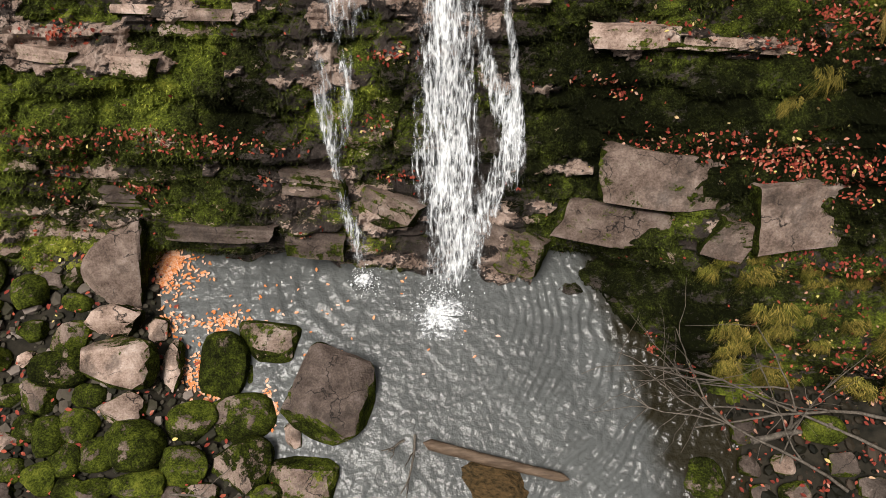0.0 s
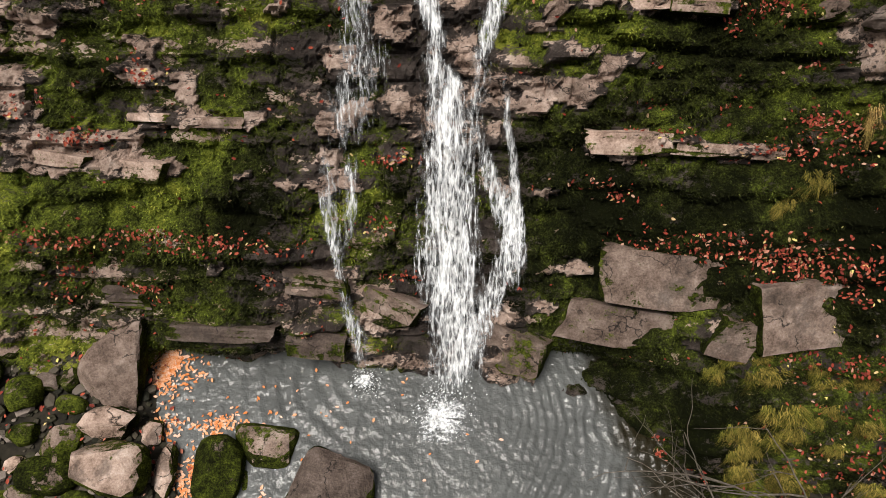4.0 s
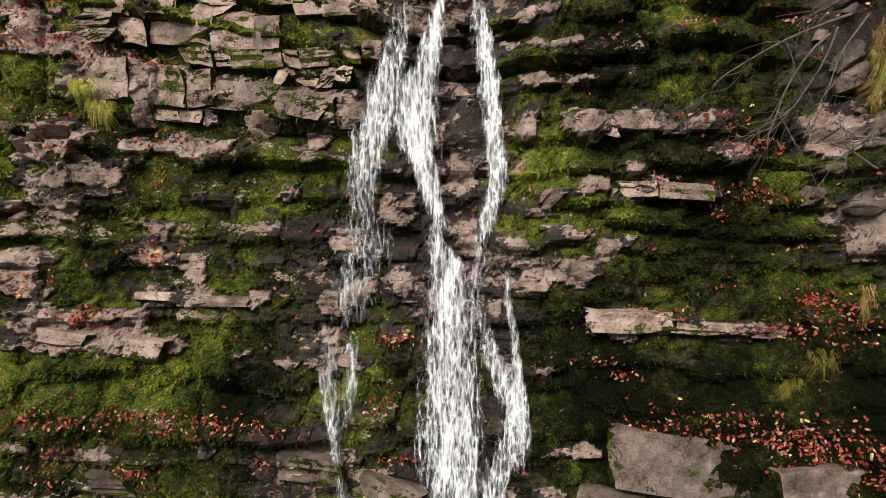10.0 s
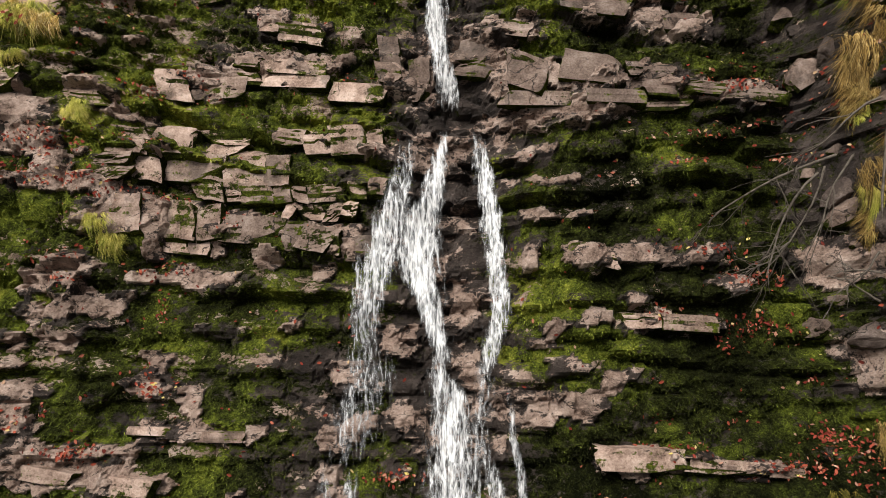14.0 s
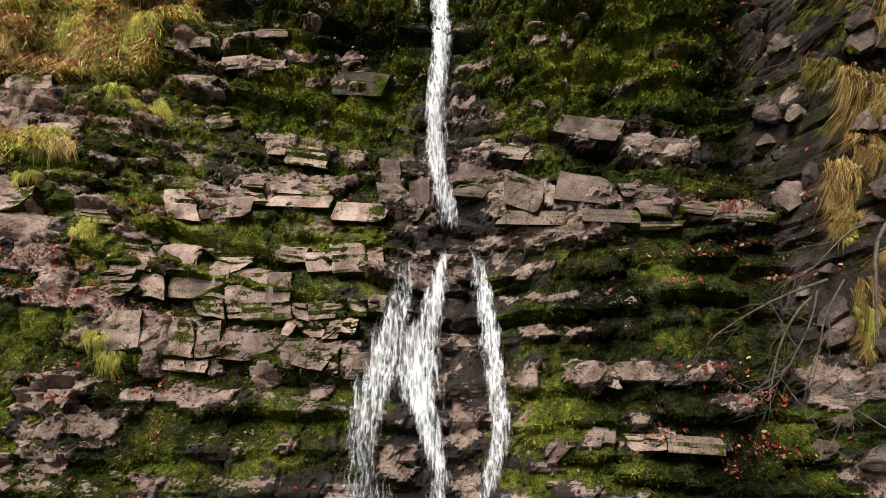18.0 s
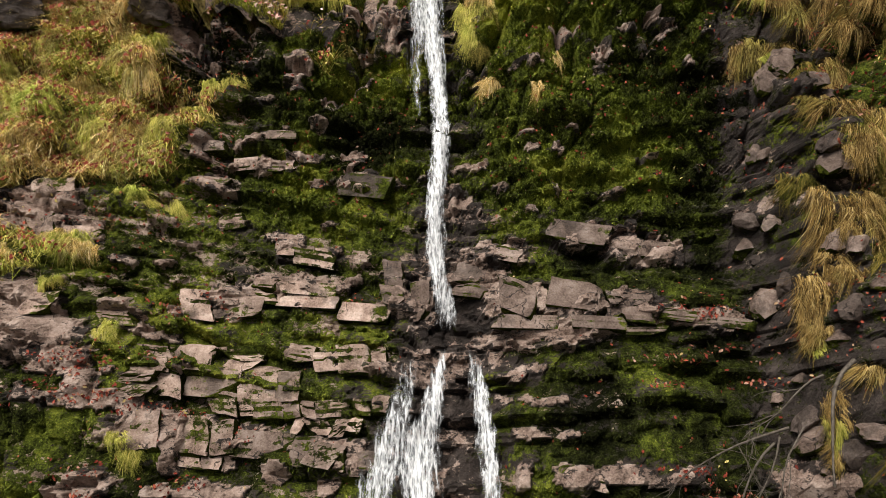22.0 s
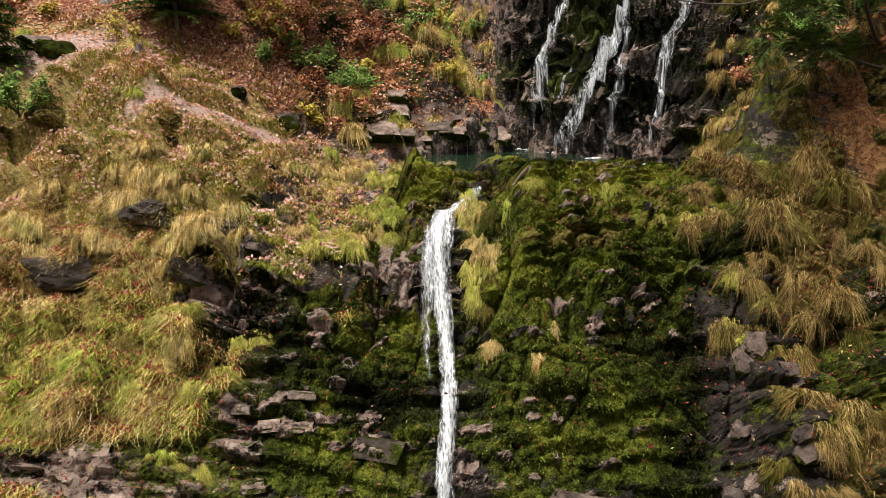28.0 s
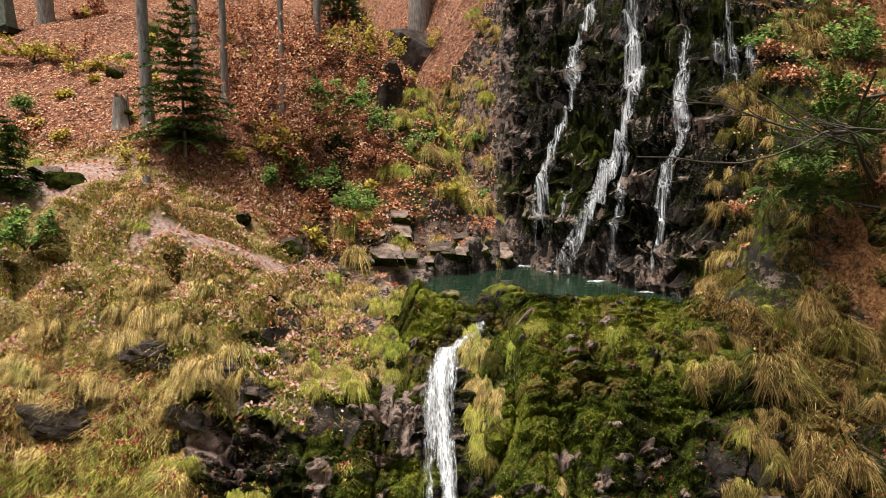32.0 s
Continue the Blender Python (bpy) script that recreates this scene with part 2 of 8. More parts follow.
bare((1.07, 7.73, 0.19, 0.15), (1.62, 7.65, 0.23, 0.12), (0.99, 7.24, 0.23, 0.1), (0.9, 6.88, 0.22, 0.08), (1.45, 6.82, 0.25, 0.06), (1.43, 6.41, 0.29, 0.07), (0.96, 6.4, 0.14, 0.06), (2.03, 6.49, 0.15, 0.07), (0.99, 5.88, 0.13, 0.22), (1.61, 5.84, 0.21, 0.15), (2.08, 5.86, 0.39, 0.13), (2.43, 5.93, 0.25, 0.12), (2.98, 5.84, 0.29, 0.14), (1.48, 5.98, 0.18, 0.05), (2.2, 5.25, 0.14, 0.22), (2.66, 5.18, 0.14, 0.15), (2.59, 5.05, 0.57, 0.11), (1.78, 5.11, 0.28, 0.05), (1.19, 4.96, 0.09, 0.14), (3.37, 5.56, 0.15, 0.1))
bare((1.38, 4.55, 0.17, 0.11), (1.91, 4.48, 0.18, 0.07), (2.31, 4.48, 0.18, 0.07), (1.12, 4.08, 0.18, 0.25), (1.56, 4.09, 0.21, 0.18), (1.87, 4.29, 0.14, 0.07), (2.1, 4.12, 0.11, 0.07), (2.15, 3.48, 0.4, 0.19), (2.66, 3.45, 0.55, 0.12), (3.29, 3.4, 0.56, 0.1), (2.2, 3.25, 0.22, 0.05), (4.46, 5.74, 0.35, 0.27), (4.78, 4.61, 0.23, 0.37), (-1.64, 1.64, 0.42, 0.16), (-0.74, 1.1, 0.39, 0.25), (0.86, 0.42, 0.36, 0.27), (1.22, 0.2, 0.28, 0.18), (-2.99, 1.88, 0.16, 0.06), (-1.41, 2.97, 0.33, 0.15), (-1.39, 3.73, 0.22, 0.19))
bare((-1.97, 2.98, 0.11, 0.1), (1.67, 1.81, 0.23, 0.12), (1.25, 1.28, 0.19, 0.08), (3.51, 1.11, 0.27, 0.27), (-6.42, 9.94, 0.59, 0.4), (-5.65, 9.39, 0.36, 0.24), (-6.62, 9.63, 0.32, 0.2), (-6.25, 8.25, 0.41, 0.37), (-6.2, 7.76, 0.3, 0.36), (-5.69, 7.85, 0.44, 0.23), (-5.0, 13.4, 0.53, 0.38), (-4.02, 11.04, 0.31, 0.12), (-2.89, 11.33, 0.3, 0.12), (-3.02, 10.69, 0.5, 0.12), (-3.83, 10.41, 0.3, 0.14), (-2.35, 10.89, 0.3, 0.08), (-3.38, 9.61, 0.19, 0.12), (-2.44, 9.3, 0.24, 0.15), (-1.96, 9.1, 0.23, 0.15), (-1.45, 10.41, 0.38, 0.16))
bare((-1.49, 14.11, 0.57, 0.29), (-1.02, 13.76, 0.28, 0.62), (-2.66, 12.76, 0.22, 0.46), (1.9, 12.79, 0.25, 0.16), (3.46, 12.76, 0.15, 0.13), (1.3, 10.73, 0.12, 0.05), (2.17, 9.35, 0.46, 0.17), (3.05, 9.11, 0.51, 0.23), (0.85, 9.17, 0.27, 0.19), (0.25, 9.95, 0.19, 0.15), (2.45, 12.28, 0.1, 0.36), (2.81, 9.66, 0.19, 0.05))


flecks = np.random.RandomState(61)
for _ in range(120):
    bare((flecks.uniform(-6, 1.5), flecks.uniform(2.8, 16), flecks.uniform(0.05, 0.24), flecks.uniform(0.035, 0.10)))


for _ in range(90):
    bare((flecks.uniform(-2.2, 4.4), flecks.uniform(10, 16.6), flecks.uniform(0.04, 0.16), flecks.uniform(0.03, 0.09)))


def spot_sheet():
    """1 within the bare patches, falling off at their broken edges, as a fine sheet over x and s."""
    x, s = np.meshgrid(np.arange(-7.0, 6.0, 0.02), np.arange(-1.0, 18.0, 0.02), indexing="ij")
    wx, ws = cell_centre((x + 0.10 * fbm(x * 4, s * 4, 43, 3)) * 4.5, (s + 0.08 * fbm(x * 4, s * 5, 44, 3)) * 8.0, 3)
    wx, ws = wx / 4.5, ws / 8.0
    v = np.zeros(x.shape)
    for cx, cs, w, h in BARE:
        i0, i1 = (max(0, int((cx + q * (w * 1.6 + 0.2) + 7.0) / 0.02)) for q in (-1, 1))
        j0, j1 = (max(0, int((cs + q * (h * 1.6 + 0.2) + 1.0) / 0.02)) for q in (-1, 1))
        d = np.abs((wx[i0:i1, j0:j1] - cx) / w) ** 2 + np.abs((ws[i0:i1, j0:j1] - cs) / h) ** 2.5
        v[i0:i1, j0:j1] = np.maximum(v[i0:i1, j0:j1], 1 - 0.5 * d)
    return np.clip(v, 0, 1)


SPOTS = spot_sheet()


def spots(x, s):
    i = np.clip(((np.asarray(x) + 7.0) / 0.02).astype(int), 0, SPOTS.shape[0] - 1)
    j = np.clip(((np.asarray(s) + 1.0) / 0.02).astype(int), 0, SPOTS.shape[1] - 1)
    return SPOTS[i, j]


def n_full(x, s):
    x, s = np.broadcast_arrays(np.asarray(x, float), np.asarray(s, float))
    st, k, f = strata(x, s)
    wx = x + 0.15 * fbm(x * 2, s * 2, 6, 2)
    block, edge = cells(wx * 1.7 + 0.37 * k, k * 3.1 + f * 0.6, 1)
    small, sedge = cells(wx * 4.2, s * 5.5, 2)
    n = n_macro(x, s) + st * 1.15 + (block - 0.5) * 0.16 - 0.13 * np.exp(-edge * 9) * (block > 0.4)
    hump, hedge = cells(x * 2.3 + 0.5 * fbm(x * 2, s * 2, 3), s * 2.6 + 0.5 * fbm(x * 2, s * 2, 4), 9)
    big, bedge = cells(x * 1.3 + 0.3 * fbm(x, s, 3), s * 0.85 + 0.3 * fbm(x, s, 4), 12)
    n += step(9.0, 10.5, s) * ((big - 0.5) * 0.22 - 0.16 * np.exp(-bedge * 14))
    knoll, kedge = cells(x * 0.85 + 0.5 * fbm(x, s, 55), s * 0.75 + 0.4 * fbm(x, s, 56), 15)
    banks = step(9.8, 11.2, s) * step(-3.0, -4.4, x) + step(4.7, 5.5, x) * step(4.0, 6.0, s)
    n += banks * ((np.sqrt(np.clip(kedge, 0, 1)) - 0.45) * (0.45 + 0.6 * knoll) + 0.35 * fbm(x * 1.6, s * 1.6, 57, 3))
    tuffet, tedge = cells(x * 5.2 + 0.5 * fbm(x * 4, s * 4, 58), s * 4.6 + 0.5 * fbm(x * 4, s * 4, 59), 21)
    n += step(8.8, 10.2, s) * (np.sqrt(np.clip(tedge, 0, 1)) * (0.3 + tuffet) - 0.35) * 0.075
    joint = np.abs(fbm(x * 0.9 + 3.1, s * 0.22, 88, 3))
    n -= step(11.0, 12.5, s) * step(-2.6, -1.8, x) * 0.42 * np.exp(-joint * 34)
    cushion = np.sqrt(np.clip(hedge, 0, 1)) * (hump - 0.25) * 0.11
    n += (small - 0.5) * 0.07 + fbm(x * 3, s * 4, 8, 4) * 0.12 + cushion
    return n + 0.08 * step(0.3, 0.55, spots(x, s))


def on_cliff(x, s, out=0.0):
    """A place on the cliff, as a vector."""
    return Vector(slope_point(float(x), float(s), float(n_full(x, s)) + out))


def h_rocky(x, y):
    """The same with steps of rock, stronger where the ground is steep."""
    x, y = np.asarray(x, float), np.asarray(y, float)
    z = h_upper(x, y)
    steep = np.hypot(h_upper(x + 0.15, y) - z, h_upper(x, y + 0.15) - z) / 0.15
    gain = 0.8 + 1.2 * step(0.7, 1.7, steep)
    rough = z + 0.5 * fbm(x * 0.5, y * 0.5, 21, 3)
    k = np.clip(np.searchsorted(BEDS + 10, rough + 0.16 * x) - 1, 0, len(BEDS) - 2)
    thick = BEDS[k + 1] - BEDS[k]
    f = (rough + 0.16 * x - BEDS[k] - 10) / thick
    terrace = (np.where(f < 0.25, f * 3.0, 0.75 + (f - 0.25) / 3.0) - f - 0.2) * thick * BED_OUT[k] * (0.3 + 1.6 * vnoise(x * 0.9 + 3 * k, y * 0.6, 23))
    block, edge = cells(x * 1.5 + 0.4 * k + 0.9 * fbm(x, y, 26, 3), k * 2.3 + y * 1.1 + 0.9 * fbm(x, y, 27, 3), 5)
    return z + gain * (terrace + (block - 0.5) * 0.34 + fbm(x * 1.1, y * 1.1, 24, 3) * 0.7 + fbm(x * 3, y * 3, 22, 4) * 0.36)


# ---- materials ----
def nodes_of(name):
    mat = bpy.data.materials.new(name)
    mat.use_nodes = True
    nt = mat.node_tree
    return mat, nt, nt.nodes["Principled BSDF"], nt.nodes["Material Output"]


def node(nt, kind, **values):
    nd = nt.nodes.new(kind)
    for key, value in values.items():
        if key in nd.inputs:
            nd.inputs[key].default_value = value
    return nd


def coords(nt, scale=(1, 1, 1), turn=(0, 0, 0)):
    tc, mp = nt.nodes.new("ShaderNodeTexCoord"), nt.nodes.new("ShaderNodeMapping")
    mp.inputs["Scale"].default_value, mp.inputs["Rotation"].default_value = scale, turn
    nt.links.new(tc.outputs["Object"], mp.inputs["Vector"])
    return mp.outputs[0]


def tex(nt, vector, scale, detail=4, rough=0.6):
    nd = node(nt, "ShaderNodeTexNoise", Scale=scale, Detail=detail, Roughness=rough)
    nt.links.new(vector, nd.inputs["Vector"])
    return nd.outputs["Fac"]


def ramp(nt, fac, *stops):
    nd = nt.nodes.new("ShaderNodeValToRGB")
    els = nd.color_ramp.elements
    for i, (p, c) in enumerate(stops):
        e = els[i] if i < 2 else els.new(p)
        e.position, e.color = p, (*c, 1) if len(c) == 3 else c
    nt.links.new(fac, nd.inputs[0])
    return nd.outputs[0]


def math_node(nt, op, a, b=None, clamp=False):
    nd = nt.nodes.new("ShaderNodeMath")
    nd.operation, nd.use_clamp = op, clamp
    for i, v in enumerate((a, b)):
        if v is None:
            continue
        if isinstance(v, (int, float)):
            nd.inputs[i].default_value = v
        else:
            nt.links.new(v, nd.inputs[i])
    return nd.outputs[0]


def blend(nt, fac, a, b):
    nd = nt.nodes.new("ShaderNodeMix")
    nd.data_type = "RGBA"
    for sock, v in ((nd.inputs[0], fac), (nd.inputs[6], a), (nd.inputs[7], b)):
        if isinstance(v, (int, float)):
            sock.default_value = v
        elif isinstance(v, tuple):
            sock.default_value = (*v, 1)
        else:
            nt.links.new(v, sock)
    return nd.outputs[2]


def relief(nt, bsdf, *layers):
    last = None
    for height, strength, distance in layers:
        nd = node(nt, "ShaderNodeBump", Strength=strength, Distance=distance)
        nt.links.new(height, nd.inputs["Height"])
        if last:
            nt.links.new(last, nd.inputs["Normal"])
        last = nd.outputs[0]
    nt.links.new(last, bsdf.inputs["Normal"])


def edge_step(nt, value, low, high):
    nd = node(nt, "ShaderNodeMapRange")
    nd.interpolation_type = "SMOOTHSTEP"
    nd.inputs["From Min"].default_value, nd.inputs["From Max"].default_value = low, high
    nt.links.new(value, nd.inputs["Value"])
    return nd.outputs[0]


def random_of(nt):
    return nt.nodes.new("ShaderNodeObjectInfo").outputs["Random"]


def cracks(nt, co, scale):
    """Thin dark joints through stone."""
    nd = node(nt, "ShaderNodeTexVoronoi", Scale=scale)
    nd.feature = "DISTANCE_TO_EDGE"
    warp = nt.nodes.new("ShaderNodeVectorMath")
    warp.operation = "ADD"
    ns = node(nt, "ShaderNodeTexNoise", Scale=2.2, Detail=5)
    nt.links.new(co, ns.inputs["Vector"])
    sc = nt.nodes.new("ShaderNodeVectorMath")
    sc.operation = "SCALE"
    sc.inputs["Scale"].default_value = 0.9
    nt.links.new(ns.outputs["Color"], sc.inputs[0])
    nt.links.new(co, warp.inputs[0])
    nt.links.new(sc.outputs[0], warp.inputs[1])
    nt.links.new(warp.outputs[0], nd.inputs["Vector"])
    line = edge_step(nt, nd.outputs["Distance"], 0.0, 0.022)
    return math_node(nt, "MAXIMUM", line, edge_step(nt, tex(nt, co, 1.7, 3), 0.46, 0.54))


def moss_colour(nt, co):
    big, mid, fine = tex(nt, co, 0.8, 3), tex(nt, co, 7.0, 5, 0.7), tex(nt, co, 40.0, 4, 0.75)
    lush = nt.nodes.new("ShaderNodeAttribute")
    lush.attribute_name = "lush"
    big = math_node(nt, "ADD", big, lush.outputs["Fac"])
    mixd = math_node(nt, "ADD", math_node(nt, "MULTIPLY", big, 0.46), math_node(nt, "ADD", math_node(nt, "MULTIPLY", mid, 0.46), math_node(nt, "SUBTRACT", math_node(nt, "MULTIPLY", fine, 0.50), 0.165)))
    return ramp(nt, mixd, (0.38, (0.007, 0.008, 0.003)), (0.47, (0.021, 0.024, 0.007)), (0.54, (0.048, 0.058, 0.011)), (0.61, (0.105, 0.13, 0.018)), (0.72, (0.25, 0.26, 0.040))), fine, mid


def rock_colour(nt, co, pale):
    mid, fine = tex(nt, co, 3.5, 5, 0.65), tex(nt, co, 38.0, 4, 0.7)
    v = math_node(nt, "ADD", math_node(nt, "MULTIPLY", mid, 0.65), math_node(nt, "MULTIPLY", fine, 0.35))
    dark = ramp(nt, v, (0.34, (0.012, 0.010, 0.009)), (0.52, (0.046, 0.036, 0.031)), (0.68, (0.125, 0.100, 0.088)))
    light = ramp(nt, v, (0.35, (0.075, 0.048, 0.036)), (0.45, (0.27, 0.19, 0.15)), (0.55, (0.45, 0.335, 0.275)), (0.68, (0.64, 0.52, 0.45)))
    return blend(nt, pale, dark, light), fine, mid


def cover_material(name, litter=False):
    """Rock with moss, bare stone and dry turf laid on it by what covers each place."""
    mat, nt, bsdf, _ = nodes_of(name)
    co = coords(nt)
    at = nt.nodes.new("ShaderNodeAttribute")
    at.attribute_name = "cover"
    sep = nt.nodes.new("ShaderNodeSeparateColor")
    nt.links.new(at.outputs["Color"], sep.inputs[0])
    moss, pale, dry = sep.outputs
    flat = coords(nt, (1.0, 1.6, 1.6))
    rag = math_node(nt, "ADD", math_node(nt, "MULTIPLY", tex(nt, flat, 2.6, 5, 0.7), 0.6), math_node(nt, "MULTIPLY", tex(nt, flat, 13.0, 5, 0.75), 0.4))
    ragged = math_node(nt, "MULTIPLY", math_node(nt, "SUBTRACT", rag, 0.5), 3.2)
    pale_m = edge_step(nt, math_node(nt, "ADD", pale, ragged), 0.42, 0.52)
    rock, rfine, rmid = rock_colour(nt, co, pale_m)
    mosscol, mfine, mmid = moss_colour(nt, co)
    moss_m = edge_step(nt, math_node(nt, "SUBTRACT", math_node(nt, "ADD", moss, ragged), math_node(nt, "MULTIPLY", pale_m, 0.9)), 0.36, 0.50)
    joint = cracks(nt, coords(nt, (1.5, 3.6, 3.6)), 1.1)
    rock = blend(nt, joint, (0.012, 0.010, 0.008), rock)
    col = blend(nt, moss_m, rock, mosscol)
    if litter:
        turf = ramp(nt, tex(nt, co, 13.0, 6, 0.8), (0.36, (0.05, 0.025, 0.012)), (0.46, (0.20, 0.085, 0.035)), (0.55, (0.38, 0.18, 0.075)), (0.66, (0.52, 0.36, 0.15)))
    else:
        turf = ramp(nt, tex(nt, co, 14.0, 5, 0.75), (0.34, (0.03, 0.022, 0.007)), (0.5, (0.13, 0.10, 0.026)), (0.66, (0.32, 0.24, 0.08)))
    dry_m = edge_step(nt, math_node(nt, "ADD", dry, ragged), 0.4, 0.6)
    col = blend(nt, dry_m, col, turf)
    nt.links.new(col, bsdf.inputs["Base Color"])
    nt.links.new(math_node(nt, "SUBTRACT", 0.14, math_node(nt, "MULTIPLY", moss_m, 0.12)), bsdf.inputs["Specular IOR Level"])
    rough = math_node(nt, "ADD", math_node(nt, "MULTIPLY", moss_m, 0.42), math_node(nt, "ADD", math_node(nt, "MULTIPLY", pale_m, 0.14), 0.36), True)
    nt.links.new(rough, bsdf.inputs["Roughness"])
    relief(nt, bsdf, (rmid, 0.7, 0.08), (blend(nt, moss_m, rfine, mfine), 1.0, 0.05))
    return mat


def stone_material(name, pale, moss_amount, low=0.25):
    """A loose stone: bare rock, moss where it faces up and in its noise."""
    mat, nt, bsdf, _ = nodes_of(name)
    co = nt.nodes.new("ShaderNodeNewGeometry").outputs["Position"]
    rnd = random_of(nt)
    mp = nt.nodes.new("ShaderNodeVectorMath")
    mp.operation = "ADD"
    nt.links.new(co, mp.inputs[0])
    cx = nt.nodes.new("ShaderNodeCombineXYZ")
    nt.links.new(math_node(nt, "MULTIPLY", rnd, 50.0), cx.inputs[0])
    nt.links.new(cx.outputs[0], mp.inputs[1])
    co = mp.outputs[0]
    rock, rfine, rmid = rock_colour(nt, co, pale)
    tint = node(nt, "ShaderNodeHueSaturation")
    nt.links.new(math_node(nt, "ADD", math_node(nt, "MULTIPLY", rnd, 0.5), 0.7), tint.inputs["Value"])
    tint.inputs["Saturation"].default_value = 1.05
    rock = blend(nt, math_node(nt, "MULTIPLY", edge_step(nt, tex(nt, co, 1.6, 5, 0.7), 0.5, 0.62), 0.6), rock, (0.045, 0.036, 0.03))
    rock = blend(nt, cracks(nt, co, 1.6), (0.015, 0.012, 0.010), rock)
    nt.links.new(rock, tint.inputs["Color"])
    mosscol, mfine, _ = moss_colour(nt, co)
    old = node(nt, "ShaderNodeHueSaturation", Value=0.55)
    nt.links.new(mosscol, old.inputs["Color"])
    mosscol = old.outputs[0]
    rag = tex(nt, co, 2.6, 5, 0.65)
    geo = nt.nodes.new("ShaderNodeNewGeometry")
    sep = nt.nodes.new("ShaderNodeSeparateXYZ")
    nt.links.new(geo.outputs["Normal"], sep.inputs[0])
    side = math_node(nt, "MULTIPLY", math_node(nt, "SUBTRACT", 0.75, sep.outputs[2]), 0.42)
    rag2 = math_node(nt, "ADD", math_node(nt, "MULTIPLY", rag, 0.65), math_node(nt, "MULTIPLY", tex(nt, co, 14.0, 4, 0.7), 0.35))
    moss_m = edge_step(nt, math_node(nt, "ADD", math_node(nt, "ADD", rag2, side), moss_amount), 0.52, 0.58)
    nt.links.new(blend(nt, moss_m, tint.outputs[0], mosscol), bsdf.inputs["Base Color"])
    nt.links.new(math_node(nt, "ADD", math_node(nt, "MULTIPLY", moss_m, 0.35), 0.55), bsdf.inputs["Roughness"])
    nt.links.new(math_node(nt, "SUBTRACT", 0.14, math_node(nt, "MULTIPLY", moss_m, 0.12)), bsdf.inputs["Specular IOR Level"])
    relief(nt, bsdf, (rmid, 0.5, 0.06), (blend(nt, moss_m, rfine, mfine), 0.8, 0.025))
    return mat


def water_material(name, colour, shallow_reflection=None, wave=14.0, strength=0.25, rough=0.06):
    mat, nt, bsdf, _ = nodes_of(name)
    co = coords(nt)
    bsdf.inputs["Roughness"].default_value = rough
    bsdf.inputs["IOR"].default_value = 1.33
    body = tex(nt, co, 0.8, 4)
    nt.links.new(ramp(nt, body, (0.3, tuple(c * 0.75 for c in colour)), (0.7, tuple(c * 1.15 for c in colour))), bsdf.inputs["Base Color"])
    if shallow_reflection:
        at = nt.nodes.new("ShaderNodeAttribute")
        at.attribute_name = "shallow_reflection"
        link = bsdf.inputs["Base Color"].links[0].from_socket
        m = edge_step(nt, math_node(nt, "ADD", at.outputs["Fac"], math_node(nt, "MULTIPLY", math_node(nt, "SUBTRACT", tex(nt, co, 3.0, 4), 0.5), 0.7)), 0.3, 0.8)
        nt.links.new(blend(nt, m, link, shallow_reflection), bsdf.inputs["Base Color"])
    relief(nt, bsdf, (tex(nt, co, wave, 3, 0.55), strength, 0.05), (tex(nt, co, wave * 0.35, 2, 0.5), strength, 0.12))
    return mat


